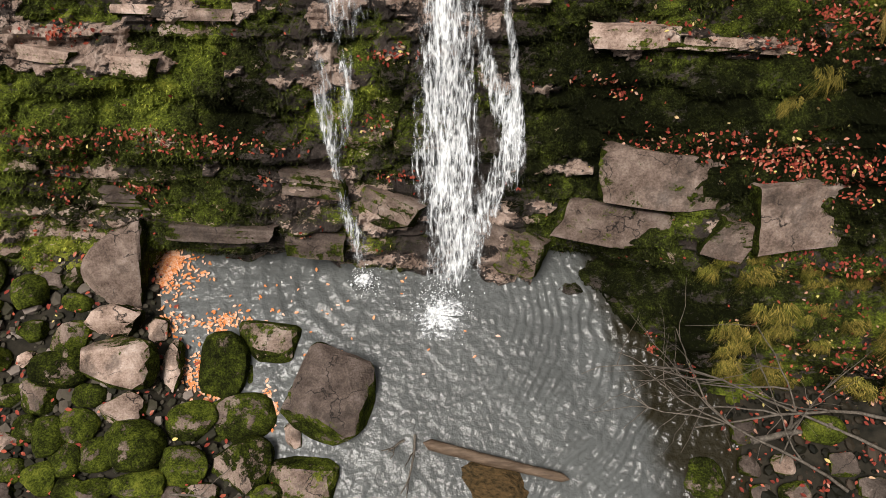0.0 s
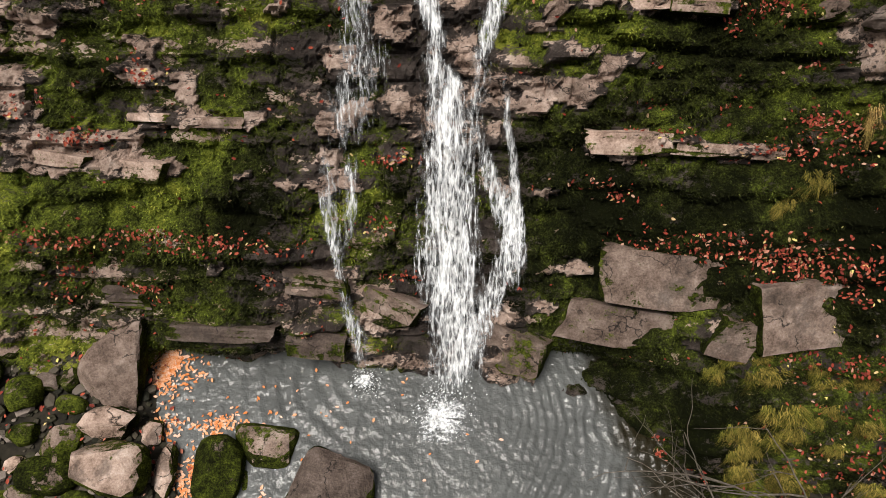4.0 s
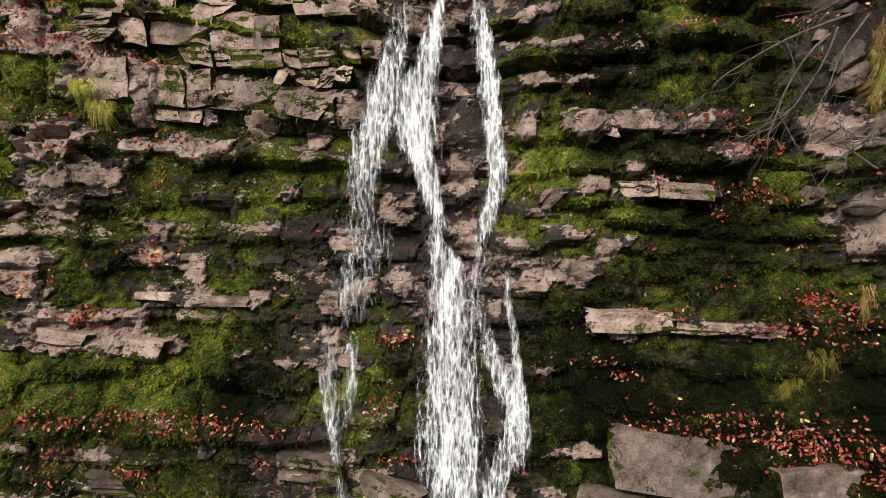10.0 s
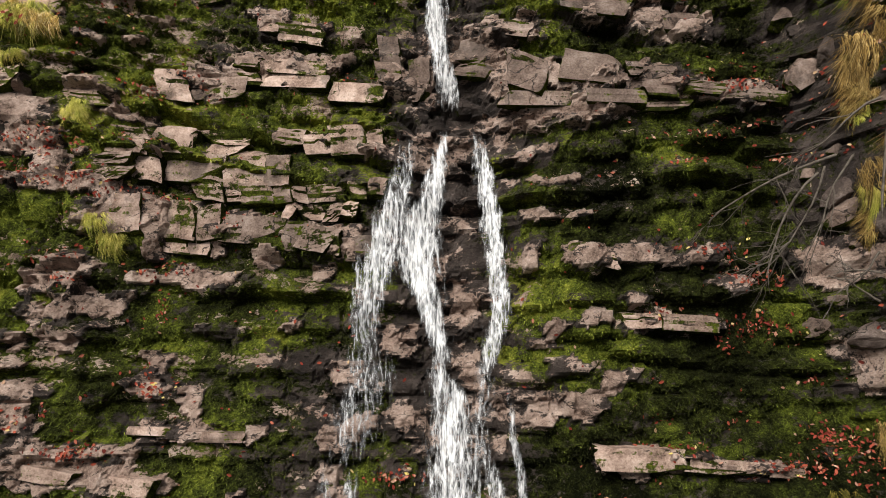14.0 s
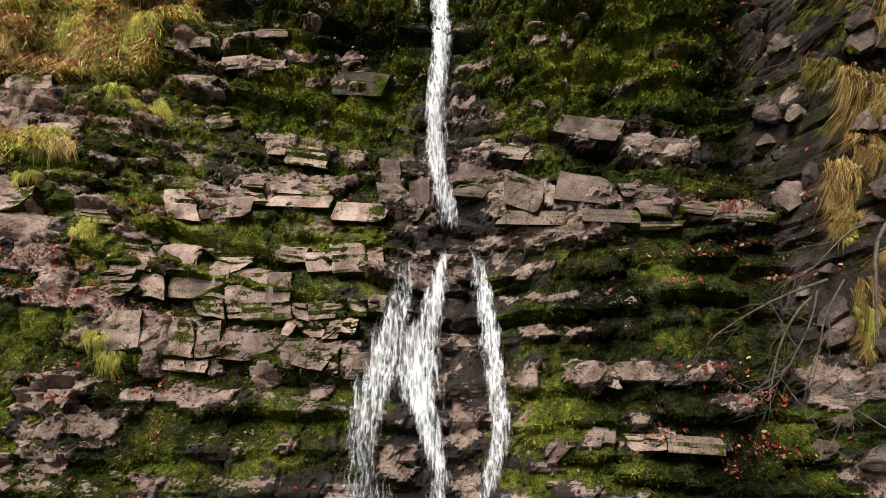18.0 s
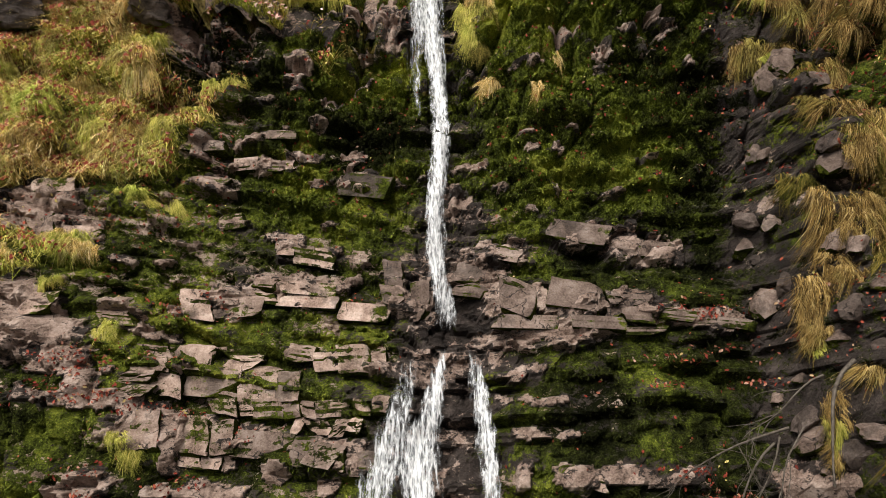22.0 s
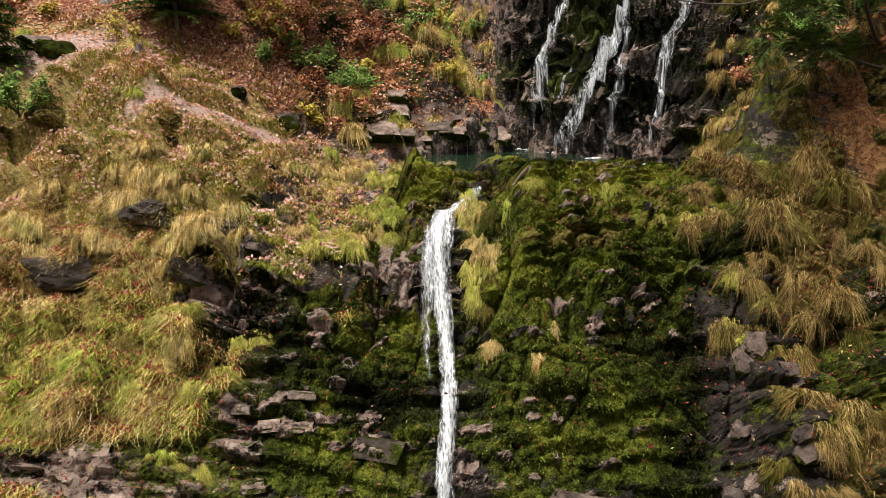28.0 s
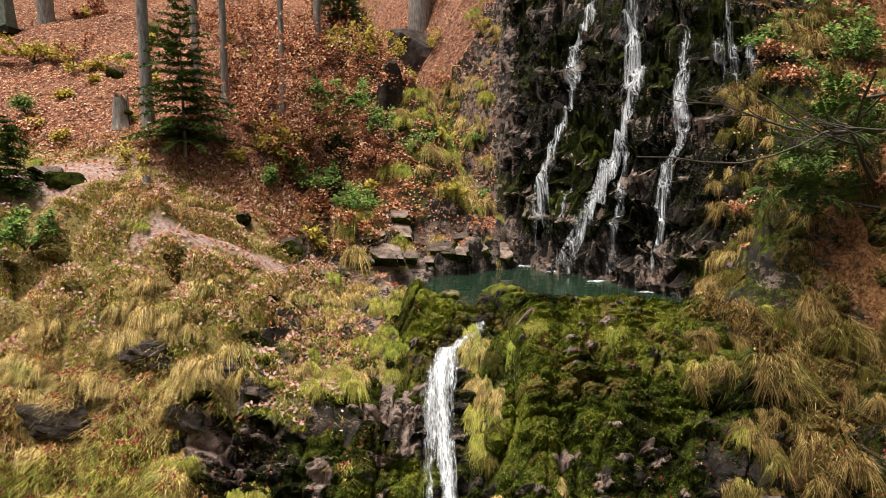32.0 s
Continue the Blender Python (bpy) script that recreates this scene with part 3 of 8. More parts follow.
def falls_material(name, cut, soft, bright=0.85):
    """Falling white water: torn strands and lace with gaps between them. The attribute 'flow' is metres across, metres along, and thickness."""
    mat, nt, bsdf, out = nodes_of(name)
    at = nt.nodes.new("ShaderNodeAttribute")
    at.attribute_name = "flow"
    sep = nt.nodes.new("ShaderNodeSeparateXYZ")
    nt.links.new(at.outputs["Vector"], sep.inputs[0])

    def stretched(across, along):
        comb = nt.nodes.new("ShaderNodeCombineXYZ")
        nt.links.new(math_node(nt, "MULTIPLY", sep.outputs[0], across), comb.inputs[0])
        nt.links.new(math_node(nt, "MULTIPLY", sep.outputs[1], along), comb.inputs[1])
        return comb.outputs[0]

    torn = node(nt, "ShaderNodeTexNoise", Scale=1.0, Detail=6, Roughness=0.72, Distortion=1.1)
    nt.links.new(stretched(9.0, 1.5), torn.inputs["Vector"])
    fine = node(nt, "ShaderNodeTexNoise", Scale=1.0, Detail=4, Roughness=0.75, Distortion=0.6)
    nt.links.new(stretched(34.0, 5.0), fine.inputs["Vector"])
    net = node(nt, "ShaderNodeTexVoronoi", Scale=1.0)
    net.feature = "DISTANCE_TO_EDGE"
    bend = nt.nodes.new("ShaderNodeVectorMath")
    bend.operation = "ADD"
    nt.links.new(stretched(13.0, 5.0), bend.inputs[0])
    nt.links.new(fine.outputs["Color"], bend.inputs[1])
    nt.links.new(bend.outputs[0], net.inputs["Vector"])
    lace = math_node(nt, "SUBTRACT", 1.0, edge_step(nt, net.outputs["Distance"], 0.0, 0.22))
    v = math_node(nt, "ADD", math_node(nt, "MULTIPLY", torn.outputs["Fac"], 0.9), math_node(nt, "MULTIPLY", fine.outputs["Fac"], 0.42))
    v = math_node(nt, "ADD", v, math_node(nt, "ADD", math_node(nt, "MULTIPLY", lace, 0.10), math_node(nt, "SUBTRACT", sep.outputs[2], 0.66)))
    alpha = edge_step(nt, v, cut, cut + soft)
    tone = math_node(nt, "ADD", math_node(nt, "MULTIPLY", fine.outputs["Fac"], 0.6), math_node(nt, "MULTIPLY", v, 0.4))
    nt.links.new(ramp(nt, tone, (0.48, (bright * 0.40, bright * 0.43, bright * 0.46)), (0.68, (bright, bright, bright))), bsdf.inputs["Base Color"])
    nt.links.new(alpha, bsdf.inputs["Alpha"])
    bsdf.inputs["Roughness"].default_value = 0.35
    relief(nt, bsdf, (v, 0.6, 0.05))
    return mat


def leaf_material(name, *stops):
    mat, nt, bsdf, _ = nodes_of(name)
    geo = nt.nodes.new("ShaderNodeNewGeometry")
    nt.links.new(ramp(nt, geo.outputs["Random Per Island"], *stops), bsdf.inputs["Base Color"])
    bsdf.inputs["Roughness"].default_value = 0.65
    bsdf.inputs["Specular IOR Level"].default_value = 0.08
    return mat


def grass_material(name, *stops):
    """Blades of many tones, in drifts of greener and browner growth."""
    mat, nt, bsdf, _ = nodes_of(name)
    geo = nt.nodes.new("ShaderNodeNewGeometry")
    col = ramp(nt, geo.outputs["Random Per Island"], *stops)
    drift_of = tex(nt, geo.outputs["Position"], 1.1, 4, 0.65)
    patch_of = tex(nt, geo.outputs["Position"], 4.0, 3, 0.6)
    green = math_node(nt, "MULTIPLY", edge_step(nt, drift_of, 0.48, 0.64), 0.55)
    mul = nt.nodes.new("ShaderNodeMix")
    mul.data_type, mul.blend_type = "RGBA", "MULTIPLY"
    nt.links.new(green, mul.inputs[0])
    nt.links.new(col, mul.inputs[6])
    mul.inputs[7].default_value = (0.55, 0.85, 0.45, 1)
    hs = node(nt, "ShaderNodeHueSaturation")
    nt.links.new(math_node(nt, "ADD", math_node(nt, "MULTIPLY", edge_step(nt, patch_of, 0.34, 0.66), 0.75), 0.88), hs.inputs["Value"])
    nt.links.new(mul.outputs[2], hs.inputs["Color"])
    nt.links.new(hs.outputs[0], bsdf.inputs["Base Color"])
    bsdf.inputs["Roughness"].default_value = 0.7
    bsdf.inputs["Specular IOR Level"].default_value = 0.06
    return mat


def plain_material(name, low, high, scale=9.0, rough=0.7, stretch=(1, 1, 1), bumpy=0.4):
    mat, nt, bsdf, _ = nodes_of(name)
    co = coords(nt, stretch)
    f = tex(nt, co, scale, 5, 0.65)
    nt.links.new(ramp(nt, f, (0.32, low), (0.68, high)), bsdf.inputs["Base Color"])
    bsdf.inputs["Roughness"].default_value = rough
    bsdf.inputs["Specular IOR Level"].default_value = 0.12
    relief(nt, bsdf, (f, bumpy, 0.03))
    return mat


M_CLIFF = cover_material("mossy_rock")
M_PALE = stone_material("pale_sandstone", 0.95, -0.03)
M_GREY = stone_material("grey_rock", 0.46, -0.10)
M_DARKROCK = stone_material("dark_wet_rock", 0.16, 0.0)
M_MOSSY = stone_material("mossy_boulder", 0.34, 0.19)
M_HALF = stone_material("half_mossy_boulder", 0.46, 0.10)
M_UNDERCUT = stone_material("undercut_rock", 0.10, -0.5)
M_OUTCROP = stone_material("outcrop_rock", 0.38, -0.22)
M_SLAB = stone_material("slab_rock", 0.44, -0.03)
M_UPPER = cover_material("mossy_rock_with_litter", True)
# The pool's second colour paints the dark reflection on its right side.
M_POOL = water_material("pool_water", (0.088, 0.091, 0.088), (0.018, 0.015, 0.008), wave=10, strength=0.55)
M_UPPER_POOL = water_material("green_pool_water", (0.020, 0.040, 0.022), wave=6, strength=0.12, rough=0.04)
M_FALLS = falls_material("white_water", 0.53, 0.42, 0.95)
M_VEIL = falls_material("thin_white_water", 0.50, 0.46, 0.93)
M_LITTER = leaf_material("fallen_leaves", (0.0, (0.10, 0.020, 0.014)), (0.4, (0.22, 0.040, 0.026)), (0.75, (0.33, 0.080, 0.045)), (0.93, (0.42, 0.25, 0.18)), (1.0, (0.6, 0.5, 0.15)))
M_FOREST = leaf_material("forest_leaves", (0.0, (0.06, 0.02, 0.012)), (0.35, (0.36, 0.10, 0.045)), (0.7, (0.70, 0.31, 0.14)), (1.0, (0.82, 0.62, 0.42)))
M_LITTERED = plain_material("leaf_mould", (0.012, 0.010, 0.004), (0.10, 0.06, 0.025), 14, 0.85, (1, 1, 1), 1.0)
M_FLOAT = leaf_material("floating_leaves", (0.0, (0.48, 0.14, 0.03)), (0.5, (0.60, 0.27, 0.12)), (1.0, (0.66, 0.44, 0.34)))
M_GRASS = grass_material("dry_grass", (0.0, (0.05, 0.034, 0.010)), (0.25, (0.25, 0.16, 0.040)), (0.5, (0.49, 0.33, 0.10)), (0.8, (0.67, 0.49, 0.19)), (1.0, (0.86, 0.71, 0.42)))
M_GREENGRASS = grass_material("green_grass", (0.0, (0.12, 0.14, 0.018)), (0.5, (0.36, 0.33, 0.06)), (1.0, (0.64, 0.54, 0.17)))
M_BARK = plain_material("grey_bark", (0.13, 0.11, 0.095), (0.40, 0.36, 0.32), 12, 0.9, (1, 1, 0.25), 0.9)
M_TWIG = plain_material("bare_twigs", (0.05, 0.04, 0.03), (0.17, 0.145, 0.12), 20, 0.85)
M_WOOD = plain_material("wet_wood", (0.05, 0.032, 0.02), (0.17, 0.12, 0.085), 14, 0.6, (0.2, 1, 1), 0.7)
M_SPRUCE = leaf_material("spruce_needles", (0.0, (0.045, 0.085, 0.022)), (0.6, (0.11, 0.17, 0.04)), (1.0, (0.24, 0.28, 0.07)))
M_YELLOW = leaf_material("yellow_leaves", (0.0, (0.36, 0.24, 0.03)), (0.6, (0.58, 0.45, 0.07)), (1.0, (0.68, 0.60, 0.18)))
M_GREEN = leaf_material("green_leaves", (0.0, (0.07, 0.15, 0.025)), (0.6, (0.18, 0.30, 0.06)), (1.0, (0.38, 0.44, 0.12)))
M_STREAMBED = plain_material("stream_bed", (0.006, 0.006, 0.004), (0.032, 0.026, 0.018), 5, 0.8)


def tuft_material():
    """Tips of moss, coloured like the moss they grow on."""
    mat, nt, bsdf, _ = nodes_of("moss_tips")
    col, fine, mid = moss_colour(nt, coords(nt))
    geo = nt.nodes.new("ShaderNodeNewGeometry")
    hs = node(nt, "ShaderNodeHueSaturation")
    nt.links.new(math_node(nt, "ADD", math_node(nt, "MULTIPLY", geo.outputs["Random Per Island"], 1.5), 0.6), hs.inputs["Value"])
    nt.links.new(col, hs.inputs["Color"])
    nt.links.new(hs.outputs[0], bsdf.inputs["Base Color"])
    bsdf.inputs["Roughness"].default_value = 0.9
    bsdf.inputs["Specular IOR Level"].default_value = 0.05
    return mat


M_TUFT = tuft_material()


# ---- the cliff ----
def cliff_cover(x, s):
    st, k, f = strata(x, s)
    shelf = step(0.2, 0.32, f) * (1 - step(0.45, 0.8, f))
    moss = 0.66 + 0.30 * fbm(x * 0.5, s * 0.7, 31, 3) + 0.25 * fbm(x * 2.5, s * 3, 33, 3) - 0.12 * shelf
    pale = 0.16 + 0.95 * fbm(x * 1.1, s * 2.8, 37, 4) + 0.16 * shelf * BED_OUT[k]
    wet = bump(x, fall_x(s) - 0.05, 0.8) + 0.6 * bump(x, -1.75, 0.7) * (1 - step(4.5, 6, s))
    pale = np.clip(pale + 0.10 * wet - 0.26 * step(0.6, 2.0, x) * (1 - 0.4 * step(8, 10, s)), 0, 0.62)
    moss = moss - 0.5 * wet
    p = spots(x, s)
    moss = moss - 0.55 * p
    pale = np.maximum(pale, 0.85 * p - 0.10 * wet * p - 0.12 * p * step(1.2, 3.0, x))
    pale = pale + 0.08 * step(-2.0, -3.2, x) * bump(s, 10.6, 2.2)
    moss = moss + 0.12 * step(-3.4, -4.4, x) * bump(s, 8.6, 1.4)
    green = step(9.2, 10.4, s) * (1 - step(3.6, 4.6, x)) * step(-3.6, -2.2, x) + 0.6 * bump(s, 2.6, 0.9) + 0.4 * bump(s, 5.0, 0.8)
    moss, pale = moss + 0.25 * green * (1 - p), pale - 0.22 * green * (1 - p)
    dry = step(9.0, 11.5, s + 0.8 * (-x - 4.6)) * step(-3.4, -5.0, x + 0.35 * (s - 11) * (s > 11)) * 0.75
    dry = dry + 0.45 * step(4.8, 5.8, x) * step(2, 4, s) + 0.4 * step(15.5, 16.5, s) * step(-0.8, -2.5, x)
    butt = step(3.9, 4.4, x) * (1 - step(5.3, 5.8, x)) * step(4.5, 6.5, s) * (1 - step(12.5, 13.5, s))
    moss, pale, dry = moss - 0.34 * butt, pale + 0.10 * butt, dry - 0.35 * butt
    dry = dry + 0.30 * step(11.5, 14.5, s) * step(-3.0, -1.5, x)
    dry = dry + (0.9 * fbm(x, s, 41, 3) + 1.1 * fbm(x * 1.9, s * 2.4, 46, 3)) * (dry > 0.05)
    return np.stack([moss, pale, np.clip(dry, 0, 1) * (1 - step(0.1, 0.4, p))], -1)


xs = np.concatenate([np.arange(-13, -8.5, 0.09), np.arange(-8.5, -6.2, 0.05), np.arange(-6.2, 5.6, 0.036), np.arange(5.6, 8.4, 0.05), np.arange(8.4, 10.5, 0.09)])
ss = np.arange(-1.6, 18.2, 0.042)
gs, gx = np.meshgrid(ss, xs, indexing="ij")
cliff_me = mesh_of("cliff_face", slope_point(gx, gs, n_full(gx, gs)).reshape(-1, 3), grid_faces(*gx.shape), False)
paint(cliff_me, "cover", cliff_cover(gx, gs).reshape(-1, 3))
def lush_and_shade(x, s):
    """Where the moss is fresh and bright, old and brown, or darkened for shade."""
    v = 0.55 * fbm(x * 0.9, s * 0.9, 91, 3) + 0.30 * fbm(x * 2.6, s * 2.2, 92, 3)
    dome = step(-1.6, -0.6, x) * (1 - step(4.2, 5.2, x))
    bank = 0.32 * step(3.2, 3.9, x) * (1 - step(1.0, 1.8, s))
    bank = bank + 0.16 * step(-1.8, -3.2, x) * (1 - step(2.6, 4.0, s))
    # The term for x above 0.9 paints the right bank's shade into the moss.
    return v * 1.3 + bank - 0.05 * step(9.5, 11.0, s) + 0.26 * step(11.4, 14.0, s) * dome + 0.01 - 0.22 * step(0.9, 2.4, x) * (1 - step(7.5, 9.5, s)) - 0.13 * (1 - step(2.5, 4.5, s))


def shade_value(me, name, v):
    me.attributes.new(name, "FLOAT", "POINT").data.foreach_set("value", np.asarray(v, np.float32).ravel())


shade_value(cliff_me, "lush", lush_and_shade(gx, gs))
cliff = part("cliff_face", cliff_me, M_CLIFF)
tagged(cliff, "stepped sandstone cliff with moss, wet ledges and fallen leaves", "cliff", kind="structure")

# ---- ground above: gully with the upper cliff, and the wooded hillside ----
def hummock(x, y):
    """Knolls with hollows under them in the meadow."""
    v, e = cells(x * 0.75 + 0.4 * fbm(x, y, 55), y * 0.9, 15)
    return (np.sqrt(np.clip(e, 0, 1)) * 1.35 - 0.7) * (0.3 + v) * step(18.0, 16.3, y) * (1 - np.clip(1.4 * tracks(x, y), 0, 1))


def hollow(x, y):
    """0 in the hollows between knolls."""
    return step(0.03, 0.14, cells(x * 0.75 + 0.4 * fbm(x, y, 55), y * 0.9, 15)[1])


def tracks(x, y):
    """The footpath over the meadow."""
    a = 0.8 * bump(y, 17.6 + 0.5 * (x + 9.5), 1.1) * step(-8.0, -9.2, x)
    return a + 0.7 * bump(y, 16.6 + 0.55 * (x + 5.5), 0.5) * step(-3.8, -4.6, x) * step(-8.5, -7, x)


def upper_sheet(name, x0, x1, y0, y1, d, rocky, sink=0.0):
    gy, gx = np.meshgrid(np.arange(y0, y1, d), np.arange(x0, x1, d), indexing="ij")
    z = h_rocky(gx, gy) if rocky else h_upper(gx, gy)
    inside = step(-4.4, -3.6, gx) * (1 - step(12.4, 13.4, gx)) * (1 - step(29.0, 30.5, gy))
    if not rocky:
        z = z + 0.35 * fbm(gx * 0.7, gy * 0.7, 51, 4) + 0.10 * fbm(gx * 4, gy * 4, 52, 3) + hummock(gx, gy)
        z = z - sink * inside - 0.25 * step(14.6, 13.5, gy)
    else:
        edge = step(-4.7, -4.2, gx) * (1 - step(13.0, 13.8, gx))
        z = z - 0.6 * (1 - edge) - 0.2 * step(14.6, 13.5, gy)
    return gx, gy, z


def wall_mask(x, y):
    return step(-0.2, 0.9, 0.818 * (x - 2.3) + 0.576 * (y - 20.8) + 0.5) * step(-0.3, 0.4, x - left_edge(y) + 0.4) * (1 - step(-0.6, 0.8, x - right_edge(y) - 0.9))


def wall_out(x, y, z):
    """How far ledges, blocks and hollows of the upper wall stand out."""
    a = 0.576 * x - 0.818 * y
    u = z + 0.10 * a + 0.5 * fbm(a * 0.5, z * 0.5, 71, 3) + 0.2 * fbm(a * 1.6, z * 1.2, 72, 3)
    k = np.clip(np.searchsorted(BEDS * 1.5 + 14, u) - 1, 0, len(BEDS) - 2)
    f = (u - BEDS[k] * 1.5 - 14) / ((BEDS[k + 1] - BEDS[k]) * 1.5)
    tri = np.where(f < 0.8, 0.35 * f / 0.8 + 0.65 * step(0.55, 0.8, f), (1 - f) / 0.2)
    b, e = cells(a * 1.25 + 0.6 * k + 0.4 * fbm(a, z, 73), k * 2.7 + 0.4 * f, 8)
    c, g = cells(a * 2.8 + 0.3 * fbm(a * 2, z * 2, 74), z * 2.6, 18)
    out = 0.42 * (tri - 0.4) * BED_OUT[k] * (0.4 + vnoise(a * 0.9 + 7 * k, z * 0.2, 75)) + 0.5 * (b - 0.5) - 0.25 * np.exp(-e * 10) + 0.16 * (c - 0.5) - 0.10 * np.exp(-g * 9)
    out = out + 0.9 * fbm(a * 0.45, z * 0.35, 76, 3) + 0.25 * fbm(a * 2.5, z * 2.5, 77, 3)
    return out * wall_mask(x, y) * step(11.0, 11.8, z), f, b


gx, gy, gz = upper_sheet("cliff", -4.8, 14.0, 12.6, 31.0, 0.055, True)
wo, bedf, blk = wall_out(gx, gy, gz)
up_me = mesh_of("upper_cliff", np.stack([gx - 0.818 * wo, gy - 0.576 * wo, gz], -1).reshape(-1, 3), grid_faces(*gx.shape), False)
moss = 0.5 + 0.5 * fbm(gx * 0.6, gz * 0.6, 61, 3) + 0.25 * fbm(gx * 3, gz * 3, 62, 3)
pale = 0.16 + 0.8 * fbm(gx * 1.2, gz * 1.8, 63, 4) + 0.22 * step(13.4, 11.6, gz)
wall = step(0.0, 1.0, gx - left_edge(gy)) * step(18.0, 19.5, gy + 0.9 * (gx - 4))
wm = wall_mask(gx, gy)
moss = moss - 0.12 * wm * (blk > 0.6) + 0.10 * wm - 0.25 * step(13.2, 11.9, gz)
pale = pale - 0.12 * wm + 0.34 * wm * step(0.75, 0.82, bedf) * (blk > 0.45) + 0.20 * wm * (blk > 0.78)
shade_value(up_me, "lush", 0.7 * fbm(gx * 0.8, gz * 0.8, 93, 3) - 0.26 * np.maximum(wm, 0.5 * wall))
dryg = 0.8 * step(1.2, 3.6, gx - right_edge(gy) + 2.0 * fbm(gx * 0.7, gy * 0.7, 66, 3)) + (0.5 + 1.3 * fbm(gx * 1.2, gy * 1.2, 68, 3)) * step(0.9, 2.4, left_edge(gy) - gx - 1.6 * step(19.5, 21.0, gy) + 0.8 * fbm(gx, gy, 65, 3)) * step(17.8, 19.0, gy + 0.8 * fbm(gx, gy, 67, 3))
bank = step(-0.3, 0.2, left_edge(gy) - gx) * (1 - step(1.6, 3.0, left_edge(gy) - gx))
bank = bank * step(17.2, 18.6, gy)
pale = pale + 0.32 * bank
moss = moss - 0.12 * bank
paint(up_me, "cover", np.stack([moss, np.clip(pale, 0, 1), dryg], -1).reshape(-1, 3))
upper = part("upper_cliff", up_me, M_UPPER)
tagged(upper, "dark mossy rock wall behind the upper pool", "cliff", kind="structure")

gx, gy, gz = upper_sheet("hill", -40, 40, 12.6, 75, 0.2, False, 2.2)
hill_me = mesh_of("hillside", np.stack([gx, gy, gz], -1).reshape(-1, 3), grid_faces(*gx.shape))
hill = part("hillside", hill_me, None)
tagged(hill, "wooded hillside covered with red-brown beech leaves and grass", "hillside", kind="structure")


def hill_material():
    """Leaf litter with turf nearer the brink."""
    mat, nt, bsdf, _ = nodes_of("leaf_littered_ground")
    co = coords(nt)
    litter = ramp(nt, tex(nt, co, 7.0, 7, 0.85), (0.36, (0.025, 0.010, 0.006)), (0.46, (0.15, 0.055, 0.028)), (0.54, (0.40, 0.17, 0.09)), (0.64, (0.68, 0.45, 0.29)))
    turf = ramp(nt, tex(nt, co, 12.0, 6, 0.8), (0.37, (0.035, 0.025, 0.007)), (0.46, (0.20, 0.15, 0.035)), (0.55, (0.42, 0.31, 0.09)), (0.66, (0.62, 0.42, 0.22)))
    at = nt.nodes.new("ShaderNodeAttribute")
    at.attribute_name = "cover"
    sep = nt.nodes.new("ShaderNodeSeparateColor")
    nt.links.new(at.outputs["Color"], sep.inputs[0])
    rag = math_node(nt, "MULTIPLY", math_node(nt, "SUBTRACT", tex(nt, co, 1.6, 6, 0.75), 0.5), 1.8)
    m = edge_step(nt, math_node(nt, "ADD", sep.outputs[0], rag), 0.3, 0.7)
    col = blend(nt, m, litter, turf)
    path = edge_step(nt, math_node(nt, "ADD", sep.outputs[1], math_node(nt, "MULTIPLY", rag, 0.5)), 0.35, 0.65)
    col = blend(nt, path, col, ramp(nt, tex(nt, co, 16.0, 5, 0.8), (0.38, (0.34, 0.18, 0.14)), (0.62, (0.75, 0.54, 0.46))))
    nt.links.new(col, bsdf.inputs["Base Color"])
    bsdf.inputs["Roughness"].default_value = 0.9
    relief(nt, bsdf, (tex(nt, co, 22.0, 5, 0.8), 0.9, 0.06))
    return mat


hill_me.materials.append(hill_material())
turf = step(19.4, 17.4, gy + 0.12 * (gx + 9)) * 1.0 + 0.25 * step(8, 10, gx)
track = tracks(gx, gy)
paint(hill_me, "cover", np.stack([turf, track, turf * 0], -1).reshape(-1, 3))

# ---- lower ground and pools ----
def shore(x, y):
    """Positive on dry ground round the lower pool."""
    left = np.interp(y, [-9, -1, 0, 0.8, 1.6, 2.6, 3.2], [-2.0, -1.9, -1.75, -2.9, -3.6, -4.15, -4.25]) - x
    right = x - np.interp(y, [-9, -1, 0.5, 1.5, 2.4], [4.0, 4.0, 3.95, 3.8, 3.4])
    return np.maximum(left, right)


def h_low(x, y):
    d = shore(x, y)
    z = np.clip(d * 0.35, -0.5, 0.22) + np.clip(np.abs(x) - 5.5, 0, 60) * 0.25 + 0.10 * fbm(x * 1.2, y * 1.2, 71, 4)
    # Far slopes behind and beside are unseen, added to block low sky light.
    return z + np.clip(np.abs(x) - 3.5, 0, 4) * 0.05 + 0.75 * np.clip(-y - 16, 0, 45) + 0.6 * np.clip(np.abs(x) - 16, 0, 45)


axis = np.concatenate([-np.geomspace(400, 8.2, 40), np.arange(-8, 8, 0.1), np.geomspace(8.2, 400, 40)])
ayis = np.concatenate([-np.geomspace(400, 3.2, 40), np.arange(-3, 4.5, 0.1)])
gy, gx = np.meshgrid(ayis, axis, indexing="ij")
low_me = mesh_of("ground", np.stack([gx, gy, h_low(gx, gy)], -1).reshape(-1, 3), grid_faces(*gx.shape))
ground = tagged(part("ground", low_me, M_STREAMBED), "dark stony stream bed with gravel, wet leaves and unseen slopes that block low sky", "ground", kind="structure")

FALL_FOOT = Vector((0.0, 2.45, 0))


